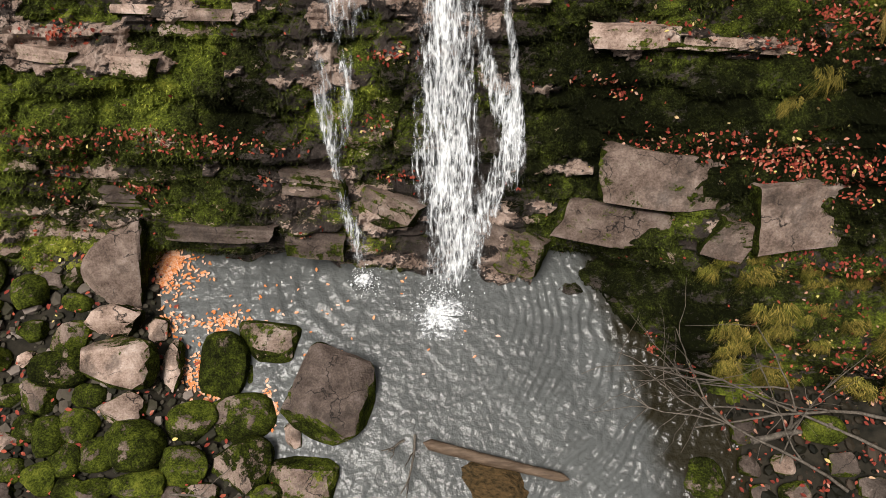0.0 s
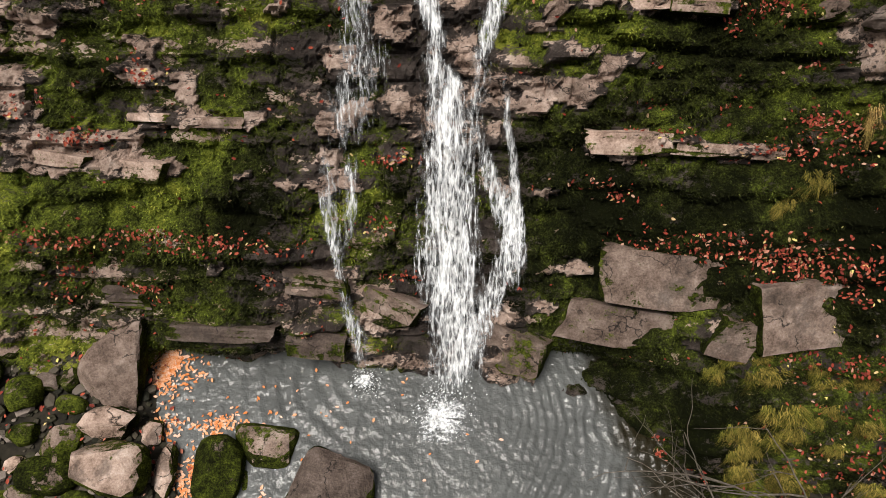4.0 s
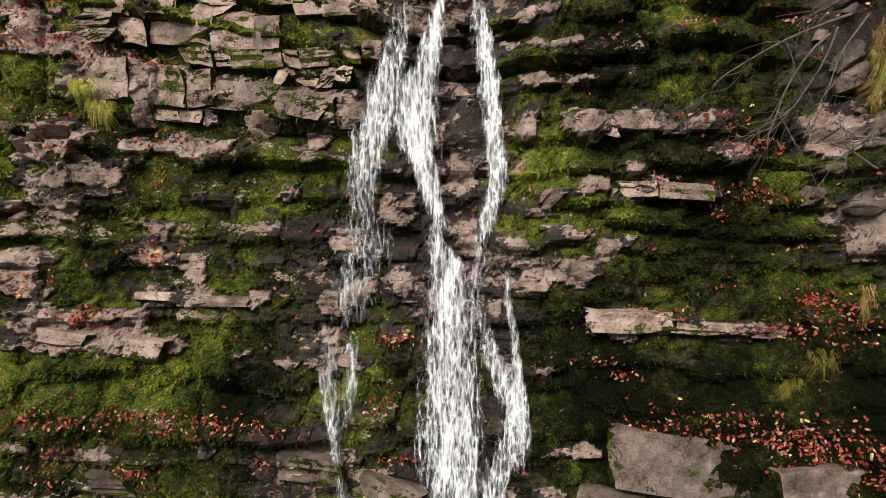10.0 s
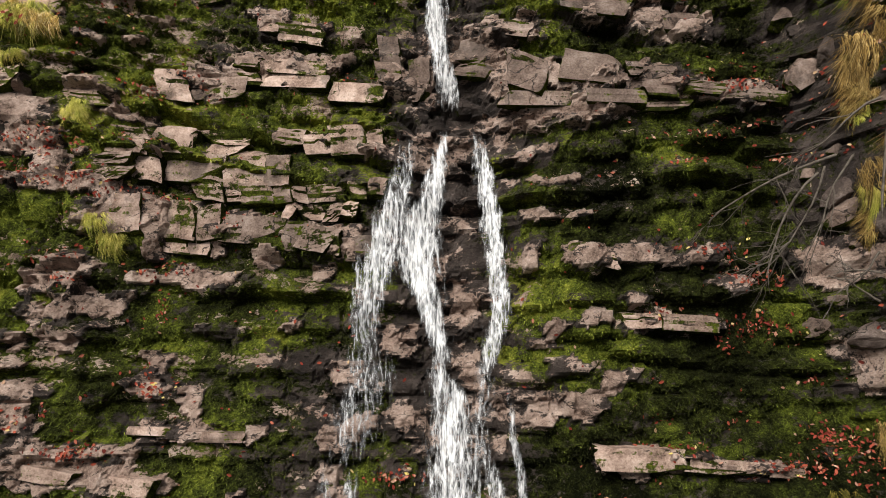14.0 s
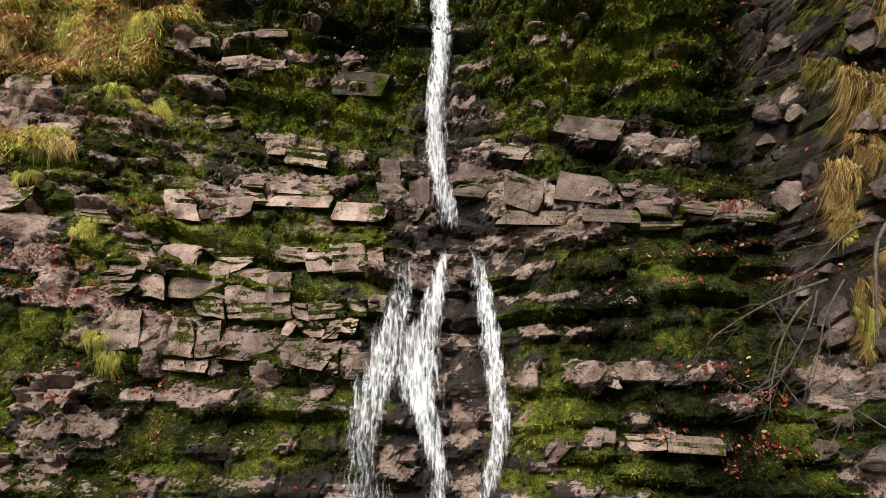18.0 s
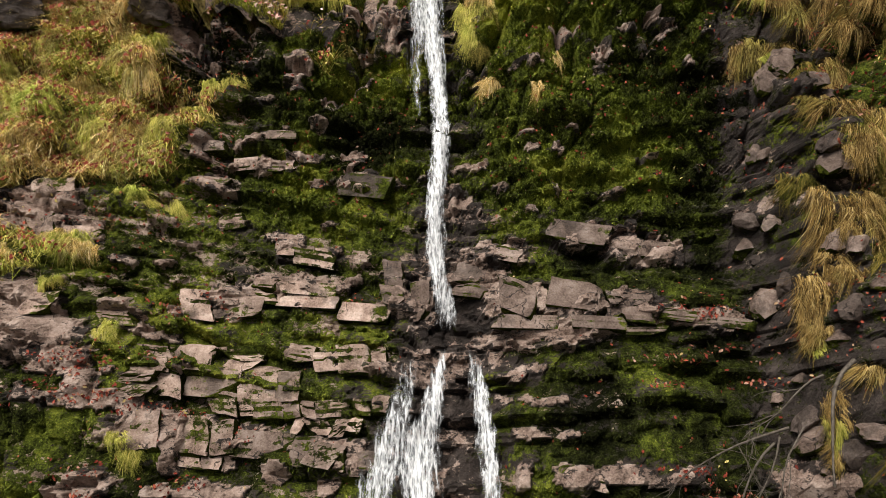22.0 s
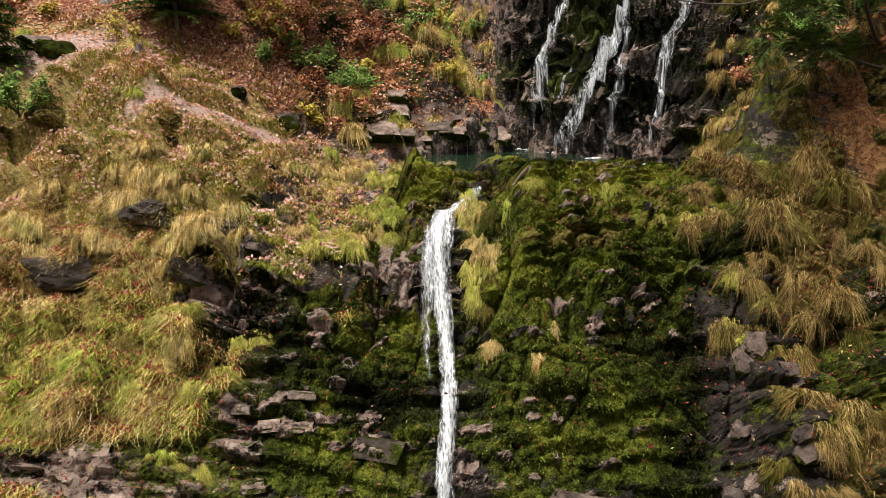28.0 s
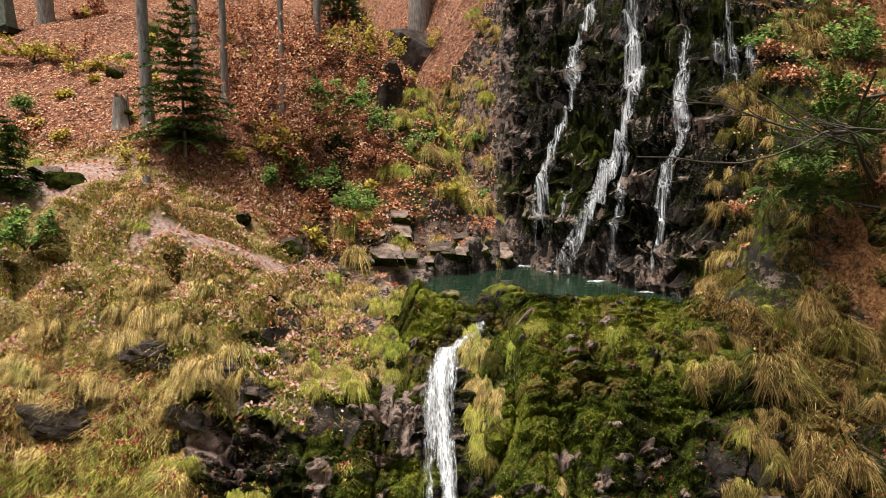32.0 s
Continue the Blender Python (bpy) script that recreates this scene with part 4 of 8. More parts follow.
def pool_sheet():
    gy, gx = np.meshgrid(np.concatenate([np.arange(-14, -0.5, 0.12), np.arange(-0.5, 4.3, 0.02)]), np.arange(-6.0, 4.8, 0.022), indexing="ij")
    d = np.hypot(gx - FALL_FOOT.x, gy - FALL_FOOT.y)
    right = step(0.2, 1.6, gx)
    ring = np.sin(d * (26 + 14 * right) + 9.0 * fbm(gx * 0.9, gy * 0.9, 81, 3) + 6.5 * fbm(gx * 3.2, gy * 3.2, 82, 3))
    z = (0.002 + 0.013 * right) * ring * np.exp(-d * 0.10) * (0.25 + 1.2 * vnoise(gx * 2.4, gy * 2.4, 5) ** 1.5) * step(0.1, 1.2, d)
    z += 0.016 * fbm(gx * 6.5, gy * 5.0, 83, 3) + 0.05 * np.exp(-d * 3) * fbm(gx * 9, gy * 9, 84, 2)
    e = np.hypot(gx + 1.1, gy - 3.1)
    z += 0.016 * np.sin(e * 25 + 5 * fbm(gx, gy, 85)) * np.exp(-e * 0.40) * step(-0.8, -1.6, gx) * step(1.4, 2.3, gy)
    me = mesh_of("water", np.stack([gx, gy, z], -1).reshape(-1, 3), grid_faces(*gx.shape))
    # Painted dark reflection towards the right, plus shallows along the right shore.
    shade_value(me, "shallow_reflection", step(-2.2, -0.5, gx - 4.0 + 0.3 * np.clip(gy - 1, -3, 2)) + 0.6 * step(-0.5, 0.0, shore(gx, gy)) * step(-1, 0, gx))
    return me


lower_pool = tagged(part("lower_pool", pool_sheet(), M_POOL), "grey rippled pool water under the waterfall", "pool", kind="structure")
gq, gx = np.meshgrid(np.linspace(0, 1, 120), np.arange(-1.25, 7.5, 0.06), indexing="ij")

def crest_line(x):
    """Where the brink of the upper pool is highest."""
    s, xx = np.meshgrid(np.arange(15.6, 17.6, 0.04), x, indexing="ij")
    n = n_full(xx, s)
    top = np.argmax(R2 * (s + n), 0)
    y = (FOOT + R2 * (s - n))[top, np.arange(len(x))]
    return np.convolve(np.pad(y, 2, "edge"), np.ones(5) / 5, "valid")


front = crest_line(gx[0])[None] + 0.04
gy = front + gq * (22.5 - front)
zz = POOL_Z + 0.006 * fbm(gx * 3, gy * 3, 86, 3)
upper_pool = part("upper_pool", mesh_of("water", np.stack([gx, gy, zz], -1).reshape(-1, 3), grid_faces(*gx.shape)), M_UPPER_POOL)
tagged(upper_pool, "still dark green water of the upper pool", "pool", kind="structure")


# ---- falling water ----
def stream_mesh(rows, surface, out=0.05, fray=0.0, seed=0, cols=14, dens=0.5):
    """A ribbon of water over the rock. rows: x, place along, width."""
    rows = np.array(rows, float)
    t = np.concatenate([[0], np.cumsum(np.hypot(np.diff(rows[:, 0]), np.diff(rows[:, 1])))])
    tt = np.arange(0, t[-1], 0.05)
    cx, cs, cw = (np.interp(tt, t, rows[:, i]) for i in range(3))
    cx = cx + 0.05 * fbm(tt * 1.5, tt * 0 + seed, 5) + min(0.06, 0.35 * float(cw.mean())) * fbm(tt * 4.5, tt * 0 + seed, 6)
    u = np.linspace(-1, 1, cols)
    X = cx[:, None] + u * cw[:, None] * 0.5
    S = np.repeat(cs[:, None], cols, 1)
    P = surface(X, S, out + 0.06 * (1 - u ** 2) + 0.04 * fbm(X * 5, S * 2, seed, 2))
    flow = np.stack([X + seed * 7.7, np.repeat(-tt[:, None], cols, 1), dens - fray * np.abs(u) ** 2.5 - 0.3 * (np.exp(-tt / 0.25) + np.exp(-(tt[-1] - tt) / 0.25))[:, None] + 0 * X], -1)
    me = mesh_of("water", P.reshape(-1, 3), grid_faces(*X.shape))
    data = np.ones((len(me.vertices), 4), np.float32)
    data[:, :3] = flow.reshape(-1, 3)
    me.color_attributes.new("flow", "FLOAT_COLOR", "POINT").data.foreach_set("color", data.ravel())
    return me


def smooth_n(x, s, w=0.28):
    return np.maximum(n_full(x, s), (n_full(x, s - w) + n_full(x, s + w) + n_full(x, s + 0.1) + n_full(x, s - 0.1)) / 4)


def even_out(v, k):
    """Running mean down the rows."""
    pad = np.concatenate([np.repeat(v[:1], k, 0), v, np.repeat(v[-1:], k, 0)])
    c = np.cumsum(np.concatenate([np.zeros((1, v.shape[1])), pad]), 0)
    return (c[2 * k + 1:] - c[:-2 * k - 1]) / (2 * k + 1)


def over_cliff(x, s, out):
    n = smooth_n(x, s)
    n = np.maximum(even_out(n, 10), even_out(n, 3) - 0.02)
    return slope_point(x, s, even_out(n, 4) + out + 0.05)


def over_upper(x, y, out):
    z = np.maximum.reduce([h_rocky(x, y), h_rocky(x, y - 0.15), h_rocky(x, y + 0.12) - 0.1])
    w = np.maximum.reduce([wall_out(x, y, z + q)[0] for q in (-0.35, -0.2, -0.1, 0.0, 0.1, 0.2, 0.35)])
    w = np.maximum(even_out(w, 3), even_out(w, 1) - 0.05)
    return np.stack([x - 0.818 * w - 0.4 * out, y - 0.576 * w - out * 0.8, z + out * 0.6], -1)


def filament(rows, surface, r, out, wide):
    """A thin strand that wanders within the width of its stream."""
    rows = np.array(rows, float)
    i0 = r.randint(0, max(1, len(rows) - 3))
    i1 = min(len(rows), i0 + r.randint(3, 7))
    off, k = r.uniform(-0.6, 0.6), r.uniform(0.03, wide)
    cut = rows[i0:i1].copy()
    cut[:, 0] += off * cut[:, 2] + r.normal(0, 0.03, len(cut))
    cut[:, 2] = k
    return stream_mesh(cut, surface, out + r.uniform(0, 0.08), 0.12, r.randint(100, 900), 4, 0.50)


def stream(parent, rows, surface, mat, fray, dens, seed, threads, cols=16):
    home = parent.matrix_basis.inverted()
    sheet = part("sheet", stream_mesh(rows, surface, 0.09, fray, seed, cols, dens), mat, parent, m=home)
    r = np.random.RandomState(seed + 50)
    for _ in range(threads):
        part("strand", filament(rows, surface, r, 0.09, 0.09), M_FALLS, sheet)


lower_falls = empty("waterfall", (0, FOOT, 0), "white waterfall running down the stepped mossy cliff", "waterfall")
upper_falls = empty("waterfall", (3.5, 19.5, POOL_Z), "several thin white streams down a dark rock wall", "waterfall")
stream(lower_falls, [(0.56, 16.38, 0.36), (0.34, 16.02, 0.42), (0.04, 15.7, 0.46), (-0.19, 15.62, 0.5), (-0.31, 14.97, 0.62), (-0.40, 14.18, 0.66), (-0.36, 13.67, 0.56), (-0.22, 13.0, 0.40), (-0.14, 12.37, 0.30), (-0.13, 11.4, 0.34), (-0.14, 10.55, 0.33), (-0.2, 9.7, 0.30), (-0.21, 9.01, 0.31), (-0.09, 8.52, 0.32), (-0.03, 8.13, 0.36), (-0.05, 7.93, 0.40)], over_cliff, M_FALLS, 0.30, 0.80, 0, 5)
stream(lower_falls, [(-0.42, 15.3, 0.5), (-0.52, 14.4, 0.56), (-0.55, 13.5, 0.4), (-0.57, 12.6, 0.22), (-0.55, 12.1, 0.14), (-0.5, 11.77, 0.12), (-0.44, 11.4, 0.16)], over_cliff, M_VEIL, 0.3, 0.62, 1, 3)
stream(lower_falls, [(-0.3, 13.2, 0.2), (-0.28, 12.34, 0.12), (-0.24, 11.67, 0.12), (-0.2, 10.88, 0.12)], over_cliff, M_FALLS, 0.2, 0.62, 11, 1)
stream(lower_falls, [(-0.48, 7.58, 0.3), (-0.56, 7.2, 0.36), (-0.66, 6.73, 0.48), (-0.77, 6.28, 0.62), (-0.91, 5.85, 0.62), (-0.98, 5.43, 0.58), (-1.04, 5.02, 0.5), (-1.05, 4.65, 0.42)], over_cliff, M_FALLS, 0.36, 0.7, 2, 6)
stream(lower_falls, [(-0.07, 7.64, 0.24), (-0.13, 7.24, 0.28), (-0.21, 6.76, 0.36), (-0.38, 6.36, 0.62), (-0.42, 5.97, 0.68), (-0.33, 5.55, 0.46), (-0.2, 5.13, 0.36), (-0.1, 4.78, 0.3), (-0.1, 4.5, 0.32)], over_cliff, M_FALLS, 0.34, 0.78, 3, 6)
stream(lower_falls, [(0.34, 7.62, 0.24), (0.42, 7.24, 0.3), (0.48, 6.74, 0.34), (0.53, 6.29, 0.32), (0.57, 5.85, 0.32), (0.63, 5.43, 0.3), (0.62, 5.1, 0.3), (0.53, 4.8, 0.32), (0.44, 4.5, 0.3), (0.33, 4.2, 0.28)], over_cliff, M_FALLS, 0.36, 0.74, 4, 5)
stream(lower_falls, [(-0.07, 4.87, 0.32), (-0.14, 4.49, 0.34), (0.01, 4.16, 0.56), (0.04, 3.61, 0.68), (0.05, 2.94, 0.84), (0.06, 2.26, 0.9), (0.06, 1.69, 0.94), (0.13, 1.35, 0.98), (0.2, 0.87, 0.86), (0.17, 0.45, 0.9), (0.09, 0.09, 0.92), (0.0, -0.2, 0.9)], over_cliff, M_FALLS, 0.30, 0.735, 5, 12)
stream(lower_falls, [(0.34, 3.75, 0.26), (0.48, 3.3, 0.3), (0.68, 2.8, 0.4), (0.83, 2.45, 0.42), (0.87, 2.12, 0.42), (0.77, 1.73, 0.46), (0.58, 1.36, 0.52), (0.44, 0.94, 0.56), (0.36, 0.53, 0.5)], over_cliff, M_FALLS, 0.34, 0.70, 6, 6)
stream(lower_falls, [(0.71, 4.4, 0.08), (0.75, 3.85, 0.1), (0.83, 3.41, 0.12), (0.89, 2.91, 0.14), (0.95, 2.41, 0.2), (1.0, 1.97, 0.18), (0.96, 1.47, 0.18)], over_cliff, M_VEIL, 0.2, 0.7, 9, 2)
stream(lower_falls, [(0.46, 4.7, 0.4), (0.42, 4.27, 0.45), (0.4, 3.73, 0.5), (0.43, 3.28, 0.42)], over_cliff, M_VEIL, 0.3, 0.60, 12, 3)
stream(lower_falls, [(-1.05, 5.17, 0.4), (-1.04, 4.8, 0.52), (-0.98, 4.38, 0.7), (-1.12, 3.95, 0.8), (-1.21, 3.51, 0.74), (-1.3, 3.19, 0.6)], over_cliff, M_VEIL, 0.3, 0.60, 8, 6)
stream(lower_falls, [(-1.13, 3.45, 0.24), (-1.17, 3.08, 0.26), (-1.18, 2.65, 0.25), (-1.24, 2.31, 0.18), (-1.34, 1.9, 0.12)], over_cliff, M_VEIL, 0.3, 0.64, 10, 3)
stream(lower_falls, [(-1.45, 3.45, 0.24), (-1.45, 2.87, 0.32), (-1.45, 2.43, 0.28), (-1.38, 1.97, 0.2), (-1.33, 1.63, 0.14), (-1.3, 1.27, 0.22), (-1.19, 0.93, 0.34), (-1.12, 0.53, 0.36), (-1.1, 0.25, 0.32)], over_cliff, M_VEIL, 0.3, 0.64, 7, 4)
stream(upper_falls, [(5.22, 25.5, 0.54), (4.96, 24.76, 0.51), (4.65, 24.09, 0.55), (4.1, 23.1, 0.64), (3.57, 22.58, 0.62), (3.22, 21.99, 0.71), (2.9, 21.26, 0.75), (2.47, 20.82, 0.68)], over_upper, M_VEIL, 0.42, 0.63, 20, 8, 12)
stream(upper_falls, [(6.14, 24.01, 0.75), (5.97, 23.16, 0.72), (5.92, 22.23, 0.70), (5.7, 21.08, 0.71), (5.33, 20.61, 0.90), (4.9, 20.16, 1.03), (4.58, 19.91, 1.12), (4.21, 19.65, 1.10), (3.75, 19.48, 1.09), (3.42, 19.35, 0.99)], over_upper, M_VEIL, 0.42, 0.67, 21, 8, 12)
stream(upper_falls, [(5.18, 20.44, 0.36), (5.19, 19.42, 0.35), (5.05, 18.92, 0.35), (4.65, 18.51, 0.38), (4.3, 18.1, 0.42)], over_upper, M_VEIL, 0.42, 0.60, 22, 1, 10)
stream(upper_falls, [(4.94, 20.13, 1.03), (4.43, 19.96, 1.52), (3.99, 19.77, 1.75), (3.63, 19.51, 1.74), (3.32, 19.59, 1.49)], over_upper, M_VEIL, 0.3, 0.60, 23, 9, 14)
stream(upper_falls, [(6.56, 23.27, 0.28), (6.27, 22.62, 0.26), (5.84, 21.51, 0.25)], over_upper, M_VEIL, 0.42, 0.60, 24, 1, 10)
stream(upper_falls, [(7.06, 21.18, 0.33), (6.84, 20.27, 0.38), (6.54, 19.09, 0.41), (6.2, 18.63, 0.49), (5.93, 18.16, 0.52), (5.75, 17.51, 0.46), (5.52, 17.2, 0.45), (5.22, 16.8, 0.45)], over_upper, M_VEIL, 0.42, 0.63, 25, 8, 12)
stream(upper_falls, [(6.22, 18.45, 0.29), (5.71, 18.45, 0.43), (5.43, 18.49, 0.33)], over_upper, M_VEIL, 0.42, 0.60, 26, 1, 10)
stream(upper_falls, [(8.07, 20.46, 0.39), (7.74, 19.18, 0.46), (7.5, 18.67, 0.41), (7.33, 18.26, 0.35)], over_upper, M_VEIL, 0.42, 0.60, 27, 1, 10)
stream(upper_falls, [(7.59, 20.39, 0.33), (7.42, 19.53, 0.32), (7.41, 18.84, 0.30)], over_upper, M_VEIL, 0.42, 0.60, 28, 1, 10)
stream(upper_falls, [(8.02, 19.15, 0.32), (7.91, 18.47, 0.41), (7.81, 17.68, 0.48)], over_upper, M_VEIL, 0.42, 0.60, 29, 1, 10)
stream(upper_falls, [(4.13, 20.9, 0.32), (3.57, 20.71, 0.36), (3.1, 20.58, 0.42), (2.75, 20.52, 0.42)], over_upper, M_VEIL, 0.42, 0.60, 30, 1, 10)
stream(upper_falls, [(6.83, 18.58, 0.49), (6.59, 18.89, 0.49), (6.37, 19.01, 0.35)], over_upper, M_VEIL, 0.42, 0.60, 31, 1, 10)


def spray(count, seed, x, y, z, sx, sy, sz):
    """Drops of water thrown up."""
    r = np.random.RandomState(seed)
    P = np.stack([x + r.normal(0, sx, count), y + r.normal(0, sy, count), z + np.abs(r.normal(0, sz, count))], -1)
    d = r.gamma(2.0, 0.003, count) + 0.002
    o = np.array([[1, 0, 0], [-1, 0, 0], [0, 1, 0], [0, -1, 0], [0, 0, 1.6], [0, 0, -1.6]])
    f = np.array([[0, 2, 4], [2, 1, 4], [1, 3, 4], [3, 0, 4], [2, 0, 5], [1, 2, 5], [3, 1, 5], [0, 3, 5]])
    V = P[:, None] + o[None] * d[:, None, None]
    return mesh_of("drops", V.reshape(-1, 3), (f[None] + (np.arange(count) * 6)[:, None, None]).reshape(-1, 3))


M_FOAM = plain_material("white_foam", (0.62, 0.65, 0.67), (0.85, 0.86, 0.86), 20, 0.5)
SPLASHES = (part("splash", spray(420, 3, -0.02, 2.55, 0.0, 0.22, 0.2, 0.2), M_FOAM, lower_falls, m=Matrix.Translation((0, -FOOT, 0))),
            part("splash", spray(260, 4, -1.12, 2.95, 0.0, 0.10, 0.10, 0.08), M_FOAM, lower_falls, m=Matrix.Translation((0, -FOOT, 0))))
for ob in SPLASHES:
    tagged(ob, "small white drops of splashing water", kind="stuff")


def foam_disc(x, y, rx, ry, z=0.05):
    a, q = np.meshgrid(np.linspace(0, 2 * np.pi, 40, endpoint=False), np.linspace(0.02, 1, 14), indexing="ij")
    X, Y = x + rx * q * np.cos(a), y + ry * q * np.sin(a)
    me = mesh_of("foam", np.stack([X, Y, z + 0.05 * (1 - q) + 0.05 * fbm(X * 8, Y * 8, 3, 2)], -1).reshape(-1, 3), np.flip(grid_faces(40, 14), 1))
    data = np.ones((len(me.vertices), 4), np.float32)
    data[:, :3] = np.stack([X * 0.5, Y * 3, 0.86 - 0.50 * q], -1).reshape(-1, 3)
    me.color_attributes.new("flow", "FLOAT_COLOR", "POINT").data.foreach_set("color", data.ravel())
    return me


part("foam", foam_disc(-0.02, 2.42, 0.55, 0.5), M_FALLS, lower_falls, m=Matrix.Translation((0, -FOOT, 0)))
part("foam", foam_disc(-1.12, 2.95, 0.20, 0.18), M_VEIL, lower_falls, m=Matrix.Translation((0, -FOOT, 0)))

# foam at the foot of each upper stream
for x, y, w in ((2.2, 20.9, 0.5), (3.1, 19.9, 0.5), (4.0, 18.3, 0.4), (4.95, 16.8, 0.4)):
    part("foam", foam_disc(x, y, w, 0.6 * w, POOL_Z + 0.01), M_VEIL, upper_falls, m=upper_falls.matrix_basis.inverted())


# ---- stones ----
def stone_mesh(name, seed, cuts=9, boxy=4.0, rough=0.10, level=3):
    """A broken stone about 1 m across: a rounded box cut by planes, with worn noise."""
    r = np.random.RandomState(seed)
    bm = bmesh.new()
    bmesh.ops.create_icosphere(bm, subdivisions=level, radius=1.0)
    v = np.array([p.co[:] for p in bm.verts])
    v = v / (np.abs(v) ** boxy).sum(1, keepdims=True) ** (1 / boxy) * 0.5
    for _ in range(cuts):
        nrm = r.normal(size=3)
        nrm /= np.linalg.norm(nrm)
        reach = r.uniform(0.34, 0.56)
        over = np.clip(v @ nrm - reach, 0, None)
        v = v - over[:, None] * nrm * 0.92
    k = r.uniform(0, 90)
    for amp, f in ((rough, 2.2), (rough * 0.5, 5.5), (rough * 0.25, 12)):
        v = v * (1 + amp * np.array([noise.noise(Vector(p) * f + Vector((k, k, k))) for p in v])[:, None])
    v /= np.abs(v).max(0) * 2
    for p, c in zip(bm.verts, v):
        p.co = c
    me = bpy.data.meshes.new(name)
    bm.to_mesh(me)
    bm.free()
    return me


STONE_MATS = {"U": M_UNDERCUT, "O": M_OUTCROP, "S": M_SLAB, "P": M_PALE, "G": M_GREY, "D": M_DARKROCK, "M": M_MOSSY, "H": M_HALF}
SHARED = {}
BCOUNT = [0]


def block_mesh(seed, layers=3, lean=0.4):
    """A block broken along joints: a box of uneven layers with chipped corners, 1 m across."""
    r = np.random.RandomState(seed)
    n = 9
    u, v = np.meshgrid(np.linspace(-0.5, 0.5, n), np.linspace(-0.5, 0.5, n), indexing="ij")
    h = np.full_like(u, 0.5)
    sides = [(u, v, h), (v, u, -h), (h, u, v), (-h, v, u), (v, h, u), (u, -h, v)]
    P = np.concatenate([np.stack(q, -1).reshape(-1, 3) for q in sides])
    F = np.concatenate([grid_faces(n, n) + i * n * n for i in range(6)])
    P, back = np.unique(np.round(P, 5), axis=0, return_inverse=True)
    F = back.ravel()[F]
    cut = np.sort(r.uniform(-0.4, 0.4, layers - 1)) if layers > 1 else np.array([])
    k = np.searchsorted(cut, P[:, 1] + 0.10 * fbm(P[:, 0] * 3 + seed, P[:, 2] * 3, 5, 2))
    shift = r.uniform(-0.09, 0.05, (layers, 2))
    P[:, 2] += shift[k, 0] * (P[:, 2] > 0)
    P[:, 0] *= 1 + shift[k, 1]
    for _ in range(5):
        nrm = r.normal(size=3) * (1, 1, 0.7)
        nrm /= np.linalg.norm(nrm)
        over = np.clip(P @ nrm - r.uniform(0.50, 0.68), 0, None)
        P = P - over[:, None] * nrm * 0.95
    skew = r.uniform(-lean, lean, 2)
    P[:, 0] += skew[0] * P[:, 1]
    P[:, 1] += skew[1] * P[:, 0] * 0.5
    for amp, f in ((0.12, 2.1), (0.06, 5.0), (0.025, 15.0)):
        P = P + amp * (0.45 if lean < 0.2 else 1.0) * np.stack([fbm(P[:, 1] * f + seed, P[:, 2] * f, 3 + q, 2) + fbm(P[:, 0] * f, P[:, 2] * f + seed, 7 + q, 2) for q in range(3)], -1)
    return mesh_of("block", P, F, False)


def block(x, s, w, h, kind, deep, dip=0.0):
    """A block of a bed of rock, sitting in the cliff face."""
    BCOUNT[0] += 1
    i = BCOUNT[0]
    plain = w > 0.75 or w > 3 * h
    key = (kind, i % 14, plain)
    if key not in SHARED:
        SHARED[key] = block_mesh(40 + i % 14 + ord(kind), 1 if plain else 1 + i % 3, 0.15 if plain else 0.4)
        SHARED[key].materials.append(STONE_MATS[kind])
    r = random.Random(i)
    out = 0.35 * float(n_full(x, s)) + 0.65 * float(n_macro(x, s) + 0.10) - deep * 0.36
    m = Matrix.Translation(Vector(slope_point(x, s, out))) @ pose(0, 0, 0, 45 + r.uniform(-4, 8), r.uniform(-3, 3), dip + r.uniform(-2, 2)) @ Matrix.Diagonal((w, h, deep * r.uniform(0.85, 1.15), 1))
    part("block", SHARED[key], None, cliff, m=m)


def bed(x0, s0, x1, s1, h, wide, kind="P", deep=0.34):
    """A course of rock broken by joints into blocks about so wide."""
    r = random.Random(int(100 * (x0 + s0) + 7))
    length = x1 - x0
    n = max(1, round(length / wide))
    edge = [0.0] + sorted((i + r.uniform(-0.42, 0.42)) / n for i in range(1, n)) + [1.0]
    dip = math.degrees(math.atan2(s1 - s0, length))
    for a, b in zip(edge, edge[1:]):
        q = 0.5 * (a + b)
        w = (b - a) * length
        rows = 2 if h > 0.34 and r.random() < 0.45 else 1
        for j in range(rows):
            hh = h / rows * r.uniform(0.65, 1.1)
            block(x0 + q * length, s0 + q * (s1 - s0) + ((j - 0.5) * h * 0.5 if rows == 2 else r.uniform(-0.06, 0.06) * h), max(0.1, w - 0.02) * 1.06, hh * 1.15, kind, deep * r.uniform(0.8, 1.1), dip)


# broken pale courses beside the fall
bed(-4.49, 7.48, -2.77, 7.52, 0.37, 0.62)
bed(-4.64, 7.11, -4.18, 7.12, 0.39, 0.5)
bed(-4.22, 7.2, -2.41, 7.1, 0.46, 0.58)
bed(-2.42, 7.18, -2.09, 7.08, 0.38, 0.3)
bed(-2.76, 6.78, -0.78, 6.82, 0.28, 0.32)
bed(-2.2, 6.55, -1.2, 6.54, 0.22, 0.24)
bed(-3.39, 6.94, -2.69, 6.82, 0.30, 0.4)
bed(-2.35, 7.64, -1.9, 7.59, 0.31, 0.4)
bed(-1.93, 7.49, -0.87, 7.47, 0.32, 0.32)
bed(-3.99, 8.3, -2.77, 8.33, 0.40, 0.7)
